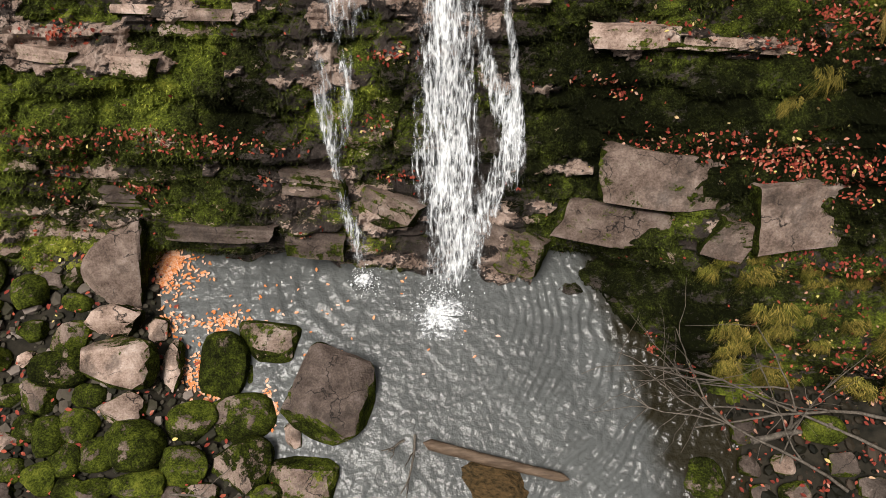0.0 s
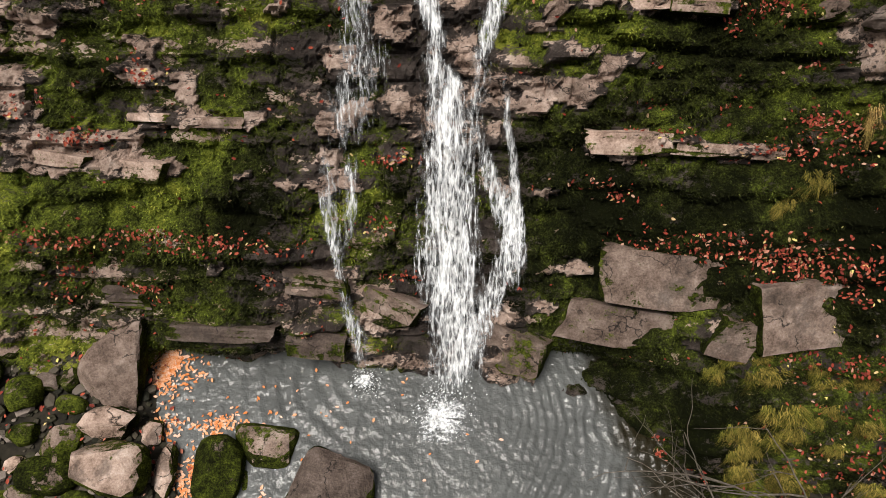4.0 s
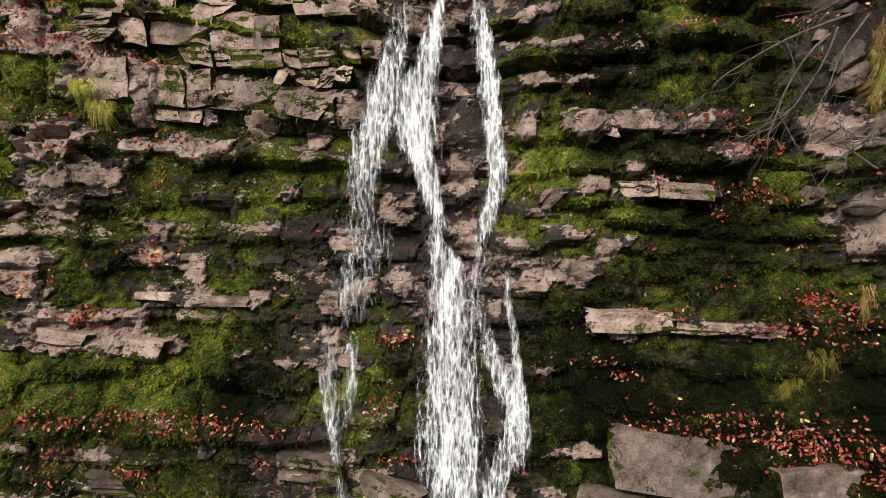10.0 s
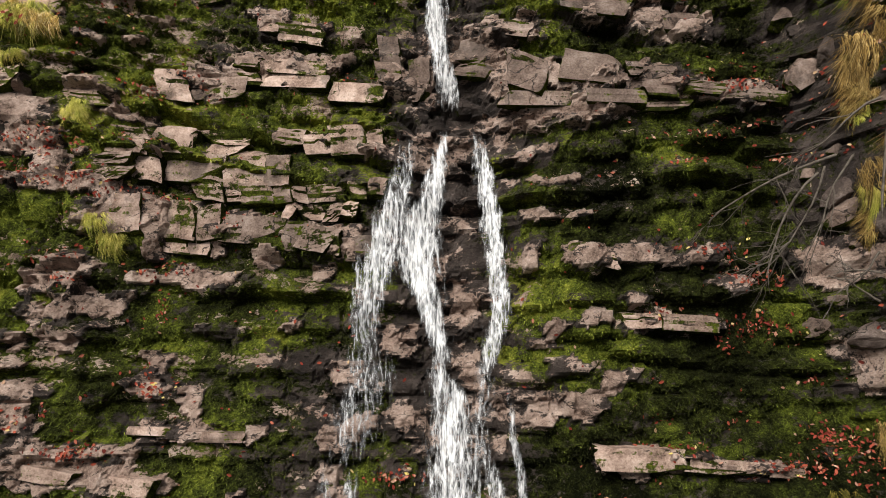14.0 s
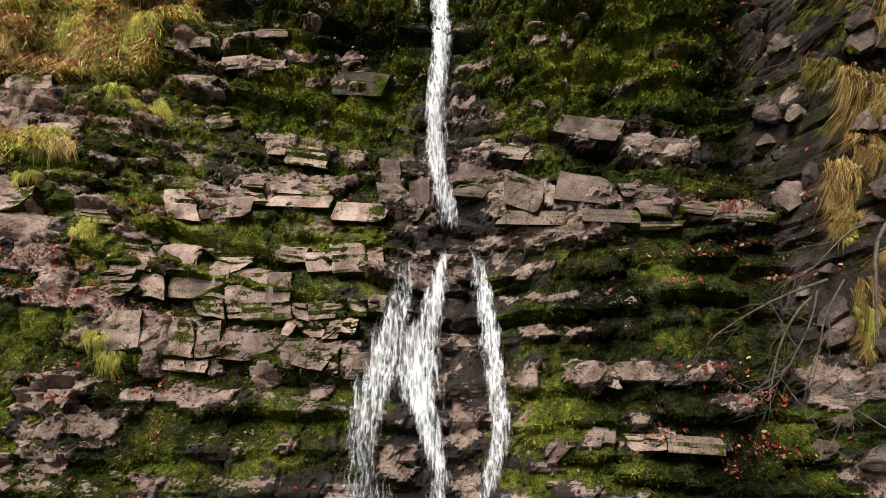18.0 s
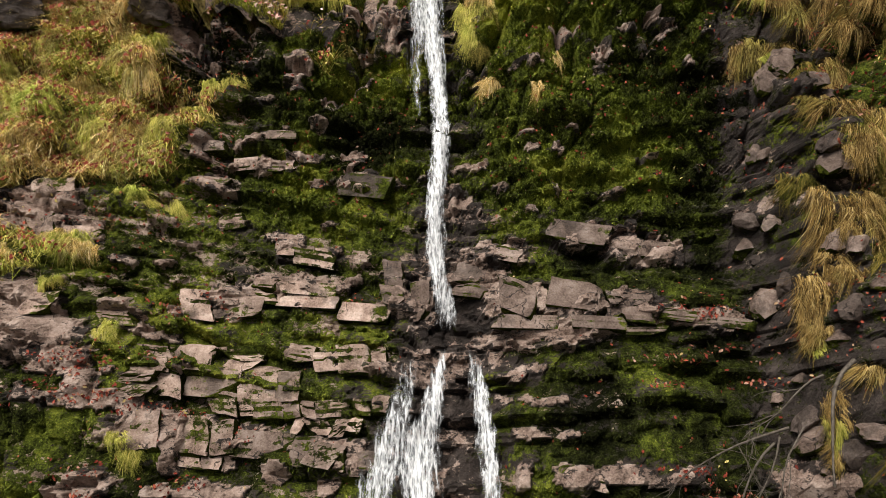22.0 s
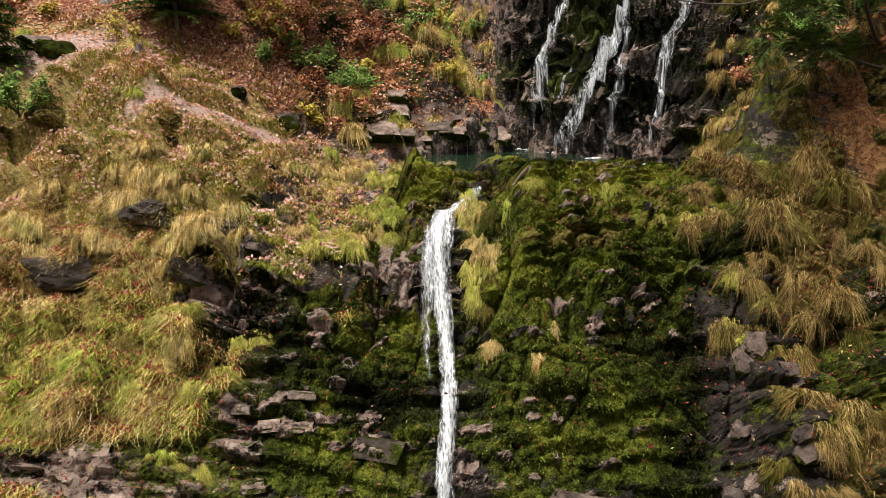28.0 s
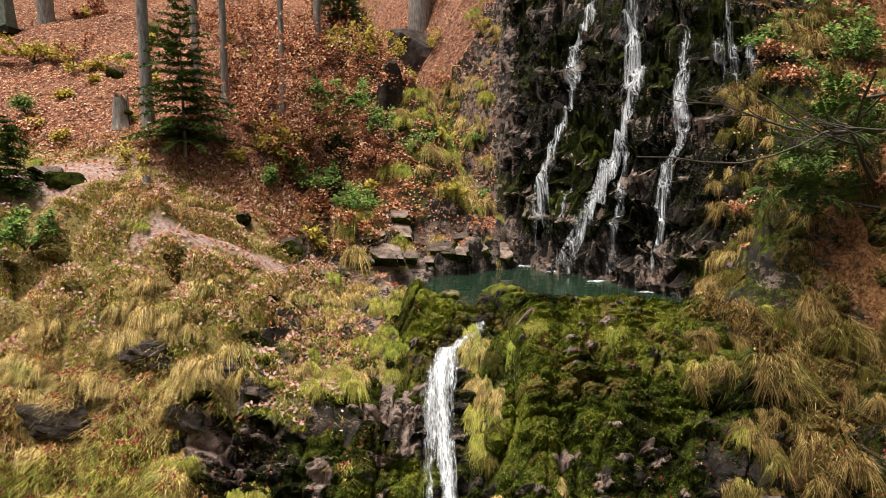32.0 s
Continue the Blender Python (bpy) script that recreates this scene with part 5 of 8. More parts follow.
bed(-2.95, 8.58, -1.63, 8.4, 0.42, 0.75)
bed(-2.95, 6.36, -1.72, 6.23, 0.32, 0.8, "S")
bed(-1.87, 6.23, -0.91, 5.97, 0.32, 0.34, "S")
bed(-4.42, 6.52, -3.96, 6.45, 0.5, 0.5)
bed(-3.89, 6.45, -2.95, 6.36, 0.40, 0.5)
bed(-3.88, 6.17, -3.07, 6.1, 0.26, 0.4)
# ledge under the upper leap
bed(1.43, 8.42, 2.22, 8.22, 0.48, 0.6, "G")
bed(2.25, 8.19, 2.88, 8.1, 0.40, 0.32, "G")
bed(0.76, 8.48, 1.37, 8.16, 0.52, 0.65, "G")
bed(0.75, 8.02, 3.07, 7.81, 0.17, 0.8, "S")
bed(1.55, 9.47, 2.43, 9.27, 0.34, 0.9, "G")
bed(2.55, 9.15, 3.47, 9.14, 0.26, 0.9, "G")
bed(2.95, 8.06, 4.3, 7.82, 0.17, 0.6, "S")
bed(0.62, 9.19, 1.14, 9.0, 0.24, 0.5, "S")
bed(0.13, 8.78, 0.61, 8.68, 0.58, 0.6, "G")
bed(-0.96, 8.63, -0.64, 8.58, 0.70, 0.4, "G")
bed(-0.56, 8.4, -0.26, 8.45, 0.55, 0.4, "G")
# thin slabs in the moss beside the meadow
for row in ((-3.17, 11.35, -2.48, 11.21, 0.2), (-4.38, 11.06, -3.56, 10.9, 0.24), (-3.5, 10.7, -2.49, 10.7, 0.24), (-2.62, 9.28, -1.71, 8.99, 0.27), (-3.58, 9.68, -3.21, 9.7, 0.22), (-5.11, 8.13, -4.59, 8.08, 0.27), (-1.63, 8.25, -0.83, 8.15, 0.32),
            (-6.55, 9.6, -6.07, 9.57, 0.38), (-5.92, 9.36, -5.27, 9.33, 0.25), (-6.12, 8.25, -5.65, 8.21, 0.28), (-6.6, 10.2, -5.91, 10.28, 0.3), (-4.19, 10.46, -3.51, 10.36, 0.14)):
    bed(*row, 0.6, "P", 0.3)
bed(-1.68, 10.44, -0.89, 10.17, 0.46, 0.8, "D")
# long ledges lower down
bed(1.72, 3.54, 2.75, 3.45, 0.28, 1.1, "P", 0.3)
bed(2.75, 3.45, 4.05, 3.36, 0.14, 0.7, "P", 0.3)
bed(2.08, 5.11, 3.13, 5.01, 0.2, 0.5, "P", 0.25)
bed(1.42, 5.9, 2.01, 5.82, 0.24, 0.3, "P", 0.25)
bed(-5.43, 3.4, -3.49, 3.07, 0.22, 0.8, "P", 0.25)
bed(-3.9, 3.79, -2.49, 3.69, 0.12, 0.6, "P", 0.22)
# broken brown buttress beside the mossy wall
wr = random.Random(44)
for i in range(36):
    s = 4.8 + 7.0 * (i + wr.random()) / 36
    x = 4.15 + 0.04 * (s - 4.6) + wr.uniform(0.0, 1.1)
    key = ("outcrop", i % 9)
    if key not in SHARED:
        SHARED[key] = stone_mesh("block", 830 + i, 15, 4.0, 0.22)
        SHARED[key].materials.append(M_UNDERCUT if i % 3 == 0 else M_OUTCROP)
    w = wr.uniform(0.22, 0.6)
    m = Matrix.Translation(on_cliff(x, s, -0.10 * w)) @ pose(0, 0, 0, 45 + wr.uniform(-20, 20), wr.uniform(-50, 0), wr.uniform(-30, 60)) @ Matrix.Diagonal((w, w * wr.uniform(0.5, 0.9), w * 0.6, 1))
    part("block", SHARED[key], None, cliff, m=m)
# large slabs over the pool
block(2.87, 1.75, 1.80, 0.72, "S", 0.6, -9)
block(2.45, 1.05, 1.75, 0.56, "S", 0.6, -12)
block(4.33, 1.50, 1.15, 0.86, "G", 0.6, 4)
block(3.62, 1.15, 0.5, 0.5, "S", 0.5, -12)
block(-1.68, 1.63, 0.84, 0.32, "S", 0.5, -8)
block(-0.72, 1.22, 0.90, 0.48, "S", 0.5, -26)
block(1.0, 0.54, 0.87, 0.72, "S", 0.5, -32)
block(-1.74, 0.74, 0.83, 0.36, "D", 0.6, -4)
block(-3.0, 0.95, 1.5, 0.22, "D", 0.5, -3)
block(-4.21, 1.41, 0.5, 0.24, "D", 0.5)

WORDS = {"P": "pale bare boulder with a flat worn top", "H": "boulder half covered with moss beside the pool", "M": "green moss-covered boulder among other stones", "D": "dark wet rock at the edge of the water"}
COUNT = [0]


def boulder(x, y, w, h, kind):
    COUNT[0] += 1
    n = COUNT[0]
    r = random.Random(n)
    big = w > 1.2
    key = ("boulder", kind, n if big else n % 7)
    if key not in SHARED:
        me = stone_mesh("boulder", 200 + n, 13 if kind in "PD" else 7, 9.0 if big else (4.2 if kind in "PDH" else 2.5), 0.10 if not big else 0.06, 4 if big else 3)
        me.materials.append(STONE_MATS[kind])
        SHARED[key] = me
    tall = 0.5 * (w + h) * r.uniform(0.55, 0.8)
    z = max(float(h_low(np.array(x), np.array(y))), -0.10) + tall * 0.20
    m = Matrix.Translation((x, y, z)) @ pose(0, 0, 0, r.uniform(-12, 12), r.uniform(-12, 12), r.uniform(-12, 12)) @ Matrix.Diagonal((w * 1.1, h * 1.1, tall, 1))
    if big:
        m = Matrix.Translation((x, y, z)) @ pose(0, 0, 0, -4, 6, -24) @ Matrix.Diagonal((w * 0.86, h * 0.92, tall, 1))
    ob = part("boulder", SHARED[key], None, m=m)
    words = "large dark boulder with a bare worn top standing in the pool" if big else WORDS[kind]
    tagged(ob, words, "boulder", "boulders round the lower pool")


boulder(-1.42, 1.27, 1.44, 1.31, "D")
boulder(-3.01, 1.70, 0.69, 0.92, "M")
boulder(-2.64, 1.62, 0.25, 0.32, "M")
boulder(-2.44, 2.10, 0.81, 0.60, "H")
boulder(-4.45, 2.3, 0.71, 0.44, "P")
boulder(-4.26, 1.72, 0.92, 0.65, "P")
boulder(-4.15, 1.1, 0.54, 0.44, "P")
boulder(-3.68, 1.69, 0.30, 0.69, "P")
boulder(-3.96, 2.24, 0.28, 0.37, "P")
boulder(-4.98, 1.96, 0.45, 0.61, "H")
boulder(-5.04, 1.6, 0.72, 0.46, "M")
boulder(-5.25, 1.26, 0.46, 0.44, "H")
boulder(-3.29, 0.97, 0.63, 0.51, "M")
boulder(-2.71, 1.02, 0.89, 0.66, "M")
boulder(-3.93, 0.63, 0.74, 0.64, "M")
boulder(-3.3, 0.4, 0.64, 0.48, "M")
boulder(-2.57, 0.42, 0.69, 0.70, "H")
boulder(-1.83, 0.21, 0.86, 0.68, "H")
boulder(-3.77, 0.17, 0.72, 0.41, "M")
boulder(-4.35, 0.08, 0.50, 0.34, "M")
boulder(-6.06, 3.32, 0.49, 0.40, "H")
boulder(-5.67, 2.63, 0.53, 0.49, "M")
boulder(-6.15, 2.84, 0.40, 0.51, "M")
boulder(-6.28, 3.36, 0.27, 0.44, "D")
boulder(-5.01, 2.53, 0.39, 0.24, "M")
boulder(-5.51, 2.13, 0.39, 0.29, "M")
boulder(-5.39, 2.82, 0.32, 0.26, "D")
boulder(-4.69, 0.9, 0.52, 0.43, "M")
boulder(-5.03, 0.75, 0.44, 0.50, "M")
boulder(-5.34, 0.84, 0.37, 0.36, "M")
boulder(-4.4, 0.55, 0.51, 0.42, "M")
boulder(-4.75, 0.48, 0.44, 0.42, "M")
boulder(-5.0, 0.27, 0.44, 0.41, "M")
boulder(-5.59, 1.28, 0.38, 0.30, "M")
boulder(-5.38, 0.35, 0.32, 0.30, "M")
boulder(-5.46, 0.08, 0.36, 0.24, "D")
boulder(-4.68, 0.12, 0.43, 0.27, "M")
boulder(-3.38, 0.05, 0.43, 0.27, "D")
boulder(-4.62, 1.28, 0.45, 0.30, "M")
boulder(-2.17, 0.89, 0.22, 0.22, "D")
boulder(-1.99, 0.86, 0.22, 0.44, "P")
boulder(-5.85, 1.73, 0.38, 0.31, "D")
boulder(-5.55, 1.74, 0.30, 0.23, "P")
boulder(-5.53, 0.7, 0.30, 0.26, "P")
boulder(-3.03, 0.08, 0.43, 0.26, "H")
boulder(-2.24, 0.09, 0.43, 0.20, "M")
boulder(-6.04, 2.36, 0.31, 0.33, "M")
boulder(-5.11, 2.86, 0.24, 0.34, "H")
boulder(3.36, 0.26, 0.51, 0.55, "M")
boulder(3.05, 2.48, 0.64, 0.33, "M")
boulder(3.48, 2.23, 0.47, 0.40, "M")
boulder(3.24, 2.77, 0.40, 0.34, "M")
boulder(3.96, 0.84, 0.37, 0.29, "D")
boulder(3.96, 0.42, 0.29, 0.28, "D")
boulder(4.32, 0.43, 0.29, 0.24, "P")
boulder(4.84, 0.84, 0.52, 0.36, "M")
boulder(5.05, 0.42, 0.36, 0.28, "D")
boulder(4.4, 0.08, 0.36, 0.26, "H")
boulder(5.35, 0.15, 0.43, 0.27, "D")
boulder(4.05, 0.09, 0.28, 0.20, "D")
slab_me = stone_mesh("rock_slab", 77, 14, 9.0, 0.05, 4)
for v in slab_me.vertices:
    v.co.x *= 0.66 - 0.68 * v.co.y
slab = part("rock_slab", slab_me, M_GREY, m=pose(-4.52, 3.15, 0.40, 28, 14, -14) @ Matrix.Diagonal((1.15, 1.62, 0.55, 1)))
tagged(slab, "large flat grey slab of rock leaning at the pool's edge", "rock")

# small stones between the boulders
def pebbles(count, seed, x0, x1, y0, y1):
    r = np.random.RandomState(seed)
    base = np.array([p.co[:] for p in stone_mesh("pebble", 5, 6, 3.0, 0.12, 1).vertices])
    bm = bmesh.new()
    bmesh.ops.create_icosphere(bm, subdivisions=1, radius=1)
    faces = np.array([[v.index for v in f.verts] for f in bm.faces])
    bm.free()
    x, y = r.uniform(x0, x1, count), r.uniform(y0, y1, count)
    keep = shore(x, y) > -0.1
    x, y = x[keep], y[keep]
    size = r.gamma(1.8, 0.03, len(x)) + 0.02
    z = h_low(x, y) + size * 0.15
    a = r.uniform(0, 6.3, len(x))
    c, s = np.cos(a), np.sin(a)
    V = base[None] * size[:, None, None] * np.array([1.2, 0.9, 0.7])
    X = V[..., 0] * c[:, None] - V[..., 1] * s[:, None] + x[:, None]
    Y = V[..., 0] * s[:, None] + V[..., 1] * c[:, None] + y[:, None]
    V = np.stack([X, Y, V[..., 2] + z[:, None]], -1)
    F = faces[None] + (np.arange(len(x)) * len(base))[:, None, None]
    return mesh_of("pebbles", V.reshape(-1, 3), F.reshape(-1, 3), False)


M_PEBBLE = leaf_material("mixed_pebbles", (0.0, (0.012, 0.012, 0.008)), (0.5, (0.035, 0.032, 0.02)), (0.85, (0.075, 0.062, 0.048)), (1.0, (0.22, 0.18, 0.155)))
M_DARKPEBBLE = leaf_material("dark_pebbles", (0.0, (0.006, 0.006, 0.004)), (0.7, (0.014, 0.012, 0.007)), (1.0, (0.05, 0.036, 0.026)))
tagged(part("gravel", pebbles(5000, 4, -7.5, -1.6, -1.5, 4.0), M_PEBBLE), "wet gravel and small stones between the boulders", "gravel", kind="stuff")
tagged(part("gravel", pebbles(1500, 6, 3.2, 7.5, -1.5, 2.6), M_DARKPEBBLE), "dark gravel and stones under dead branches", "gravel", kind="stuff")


# ---- leaves ----
def leaf_mesh(P, N, size, seed):
    """Curled leaves lying at the places P on surfaces with the normals N."""
    r = np.random.RandomState(seed)
    k = len(P)
    N = N + r.normal(0, 0.33, (k, 3))
    N /= np.linalg.norm(N, axis=1, keepdims=True)
    T = np.cross(N, r.normal(size=(k, 3)))
    T /= np.linalg.norm(T, axis=1, keepdims=True)
    B = np.cross(N, T)
    L = size * r.uniform(0.6, 1.35, k)
    shape = np.array([[-1, 0, 0], [-0.35, 0.52, 0.18], [0.45, 0.42, 0.14], [1, 0, 0.1], [0.4, -0.45, 0.16], [-0.3, -0.5, 0.2]])
    V = P[:, None] + 0.5 * L[:, None, None] * (shape[None, :, :1] * T[:, None] + shape[None, :, 1:2] * B[:, None] + (shape[None, :, 2:] + 0.05) * N[:, None])
    F = (np.array([[0, 3, 2, 1], [0, 5, 4, 3]])[None] + (np.arange(k) * 6)[:, None, None]).reshape(-1, 4)
    return mesh_of("leaves", V.reshape(-1, 3), F, False)


LX, LS = [], []


def drift(*rows):
    """Leaves gathered on a ledge: x, s, half width, half height, how many."""
    for x, s, w, h, n in rows:
        n = int(n * 1.6)
        LX.append(x + np.clip(rng.normal(0, 0.75, n), -1.8, 1.8) * w)
        LS.append(s + np.clip(rng.normal(0, 0.8, n), -2, 2) * h)


drift((-3.32, 2.22, 0.47, 0.1, 60), (-4.02, 2.3, 0.32, 0.06, 30), (-4.6, 2.17, 0.41, 0.12, 50), (-5.18, 2.3, 0.42, 0.13, 50), (-2.54, 2.14, 0.46, 0.08, 35), (-4.03, 1.51, 0.33, 0.1, 50), (-4.93, 1.87, 0.26, 0.13, 25), (-5.12, 1.48, 0.18, 0.13, 20), (-0.69, 3.25, 0.22, 0.07, 25), (-0.86, 2.41, 0.19, 0.09, 15), (-0.54, 1.68, 0.23, 0.04, 25), (-1.76, 0.75, 0.2, 0.12, 60), (1.84, 2.94, 0.4, 0.07, 35), (2.19, 2.8, 0.15, 0.07, 15), (2.99, 2.33, 0.66, 0.09, 60), (2.57, 2.18, 0.3, 0.09, 25), (3.46, 2.15, 0.67, 0.09, 120), (4.0, 2.32, 0.44, 0.15, 80))
drift((4.39, 2.13, 0.57, 0.23, 150), (4.63, 1.96, 0.5, 0.15, 80), (2.45, 3.6, 0.43, 0.05, 40), (3.93, 3.41, 0.34, 0.08, 60), (4.55, 3.68, 0.31, 0.12, 50), (4.76, 3.46, 0.23, 0.15, 40), (4.88, 0.9, 0.48, 0.1, 60), (5.07, -0.23, 0.52, 0.17, 70), (5.65, -0.7, 0.28, 0.18, 40), (-4.48, 3.51, 0.28, 0.08, 30), (-3.64, 4.3, 0.16, 0.08, 15), (-2.35, 1.65, 0.12, 0.06, 10), (2.88, -0.56, 0.08, 0.13, 30), (3.34, -0.76, 0.08, 0.08, 12), (-3.83, 8.27, 0.43, 0.11, 60), (-2.9, 6.51, 0.12, 0.08, 15), (-4.05, 6.74, 0.49, 0.08, 40), (-5.12, 7.36, 0.34, 0.17, 50))
drift((-5.34, 6.96, 0.64, 0.09, 60), (-4.39, 6.93, 0.62, 0.06, 30), (-2.35, 6.38, 0.46, 0.06, 20), (-3.74, 5.78, 0.24, 0.12, 30), (-4.84, 6.02, 0.41, 0.12, 20), (-3.7, 5.3, 0.06, 0.2, 12), (-4.19, 7.51, 0.42, 0.06, 20), (3.14, 7.38, 0.23, 0.08, 30), (2.98, 7.04, 0.19, 0.06, 15), (4.17, 7.08, 0.4, 0.06, 30), (3.8, 7.53, 0.24, 0.06, 20), (3.06, 5.94, 0.37, 0.07, 30), (3.51, 5.63, 0.26, 0.15, 50), (3.9, 5.62, 0.15, 0.11, 25), (3.75, 5.02, 0.38, 0.11, 70), (2.59, 5.15, 0.18, 0.07, 15), (4.45, 7.55, 0.24, 0.08, 15), (3.25, 4.82, 0.06, 0.18, 14))
drift((4.34, 4.39, 0.16, 0.06, 15), (3.44, 3.93, 0.11, 0.06, 8), (2.49, 3.96, 0.14, 0.07, 14), (4.59, 3.78, 0.32, 0.12, 40), (4.01, 3.41, 0.31, 0.1, 30), (3.55, 7.98, 0.48, 0.06, 25), (3.95, 7.86, 0.2, 0.08, 12), (-3.72, 4.3, 0.24, 0.12, 25), (-4.87, 5.66, 0.25, 0.12, 20), (-5.13, 3.94, 0.25, 0.12, 25), (-0.66, 3.23, 0.22, 0.05, 15), (-4.45, 3.57, 0.24, 0.08, 25), (1.15, 8.03, 0.39, 0.05, 6), (5.8, 11.28, 0.59, 0.59, 160), (5.74, 11.93, 0.41, 0.25, 30), (5.8, 10.54, 0.58, 0.29, 50), (5.83, 9.38, 0.19, 0.37, 30), (4.93, 7.74, 0.43, 0.52, 70))
drift((5.01, 9.97, 0.28, 0.14, 30), (3.69, 8.15, 0.4, 0.13, 40), (3.28, 8.07, 0.27, 0.09, 20), (-5.35, 7.46, 0.39, 0.19, 50), (-3.83, 8.33, 0.38, 0.19, 60), (-1.5, 8.34, 0.27, 0.09, 20), (4.66, 11.2, 0.29, 0.29, 20), (3.81, 11.75, 0.25, 0.15, 12), (-4.38, 13.54, 0.09, 0.52, 14), (-7.38, 13.39, 1.25, 0.5, 150), (-6.18, 12.59, 1.17, 0.58, 100), (-7.26, 11.47, 0.7, 0.7, 100), (-5.07, 8.81, 0.2, 0.3, 12), (-4.54, 9.39, 0.3, 0.3, 12), (1.41, 11.58, 0.05, 0.28, 10), (6.2, 14.72, 0.47, 0.47, 40), (-1.42, 19.86, 0.66, 0.16, 20))
LX.append(rng.uniform(-6, 5.5, 1100))
LS.append(rng.uniform(0.3, 16, 1100))
LX.append(rng.uniform(3.6, 6.4, 420))
LS.append(rng.uniform(-1.0, 2.4, 420))
LX.append(rng.uniform(-3, 4.8, 1500))
LS.append(rng.uniform(10, 16.8, 1500))
k = rng.randint(0, 60, 4200)
heap = np.stack([rng.uniform(5.0, 8.6, 60), rng.uniform(3, 16.5, 60)], -1)[k] + rng.normal(0, 0.2, (4200, 2)) * (1.0, 1.4)
LX.append(heap[:, 0])
LS.append(heap[:, 1])
wide = rng.rand(2600, 2)
LX.append(-9.0 + 5.5 * wide[:, 0])
LS.append(9.5 + 6.5 * wide[:, 1])
lx, ls = np.concatenate(LX), np.concatenate(LS)


def slope_normals(x, s):
    e = 0.03
    a, b = slope_point(x + e, s, n_full(x + e, s)), slope_point(x - e, s, n_full(x - e, s))
    c, d = slope_point(x, s + e, n_full(x, s + e)), slope_point(x, s - e, n_full(x, s - e))
    nr = np.cross(a - b, c - d)
    return nr / np.linalg.norm(nr, axis=1, keepdims=True)


nrm = slope_normals(lx, ls)
keep = (nrm[:, 2] > 0.35) | (rng.rand(len(lx)) < 0.35)
lx, ls, nrm = lx[keep], ls[keep], nrm[keep]
near_fall = (np.abs(lx - fall_x(ls)) < 0.5) & (ls > 0.6)
lx, ls, nrm = lx[~near_fall], ls[~near_fall], nrm[~near_fall]
pts = slope_point(lx, ls, n_full(lx, ls) + 0.018 + 0.02 * step(9, 11, ls) + 0.13 * rng.rand(len(lx)) * step(4.6, 5.2, lx))
tagged(part("fallen_leaves", leaf_mesh(pts, nrm, 0.052, 1), M_LITTER), "red and orange fallen leaves lying on the ledges", "leaves", kind="stuff")


def floating():
    r = np.random.RandomState(9)
    rows = []
    for x, y, w, h, n in ((-4.0, 3.25, 0.14, 0.32, 330), (-3.75, 3.1, 0.3, 0.3, 70), (-3.35, 1.55, 0.28, 0.35, 150), (-3.1, 2.35, 0.35, 0.16, 70), (-3.85, 2.3, 0.25, 0.3, 60), (-3.0, 1.25, 0.2, 0.2, 60), (-2.35, 1.2, 0.1, 0.3, 30), (-1.8, 2.5, 2.0, 1.0, 30)):
        n = int(n * 1.8)
        rows.append(np.stack([x + np.clip(r.normal(0, 0.6, n), -1.5, 1.5) * w, y + np.clip(r.normal(0, 0.6, n), -1.5, 1.5) * h, np.full(n, 0.018)], -1))
    P = np.concatenate(rows)
    return leaf_mesh(P, np.tile([0, 0, 1.0], (len(P), 1)) * 4, 0.058, 3)


tagged(part("floating_leaves", floating(), M_FLOAT), "orange and pink leaves floating at the pool's edge", "leaves", kind="stuff")
r = np.random.RandomState(12)
gx, gy = np.concatenate([r.uniform(-7.5, -1.5, 900), r.uniform(3.3, 7.5, 700)]), np.concatenate([r.uniform(-1, 4, 900), r.uniform(-1, 2.8, 700)])
P = np.stack([gx, gy, h_low(gx, gy) + 0.10], -1)
tagged(part("fallen_leaves", leaf_mesh(P, np.tile([0, 0, 2.0], (len(P), 1)), 0.07, 5), M_LITTER), "red leaves caught between the stones of the bank", "leaves", kind="stuff")


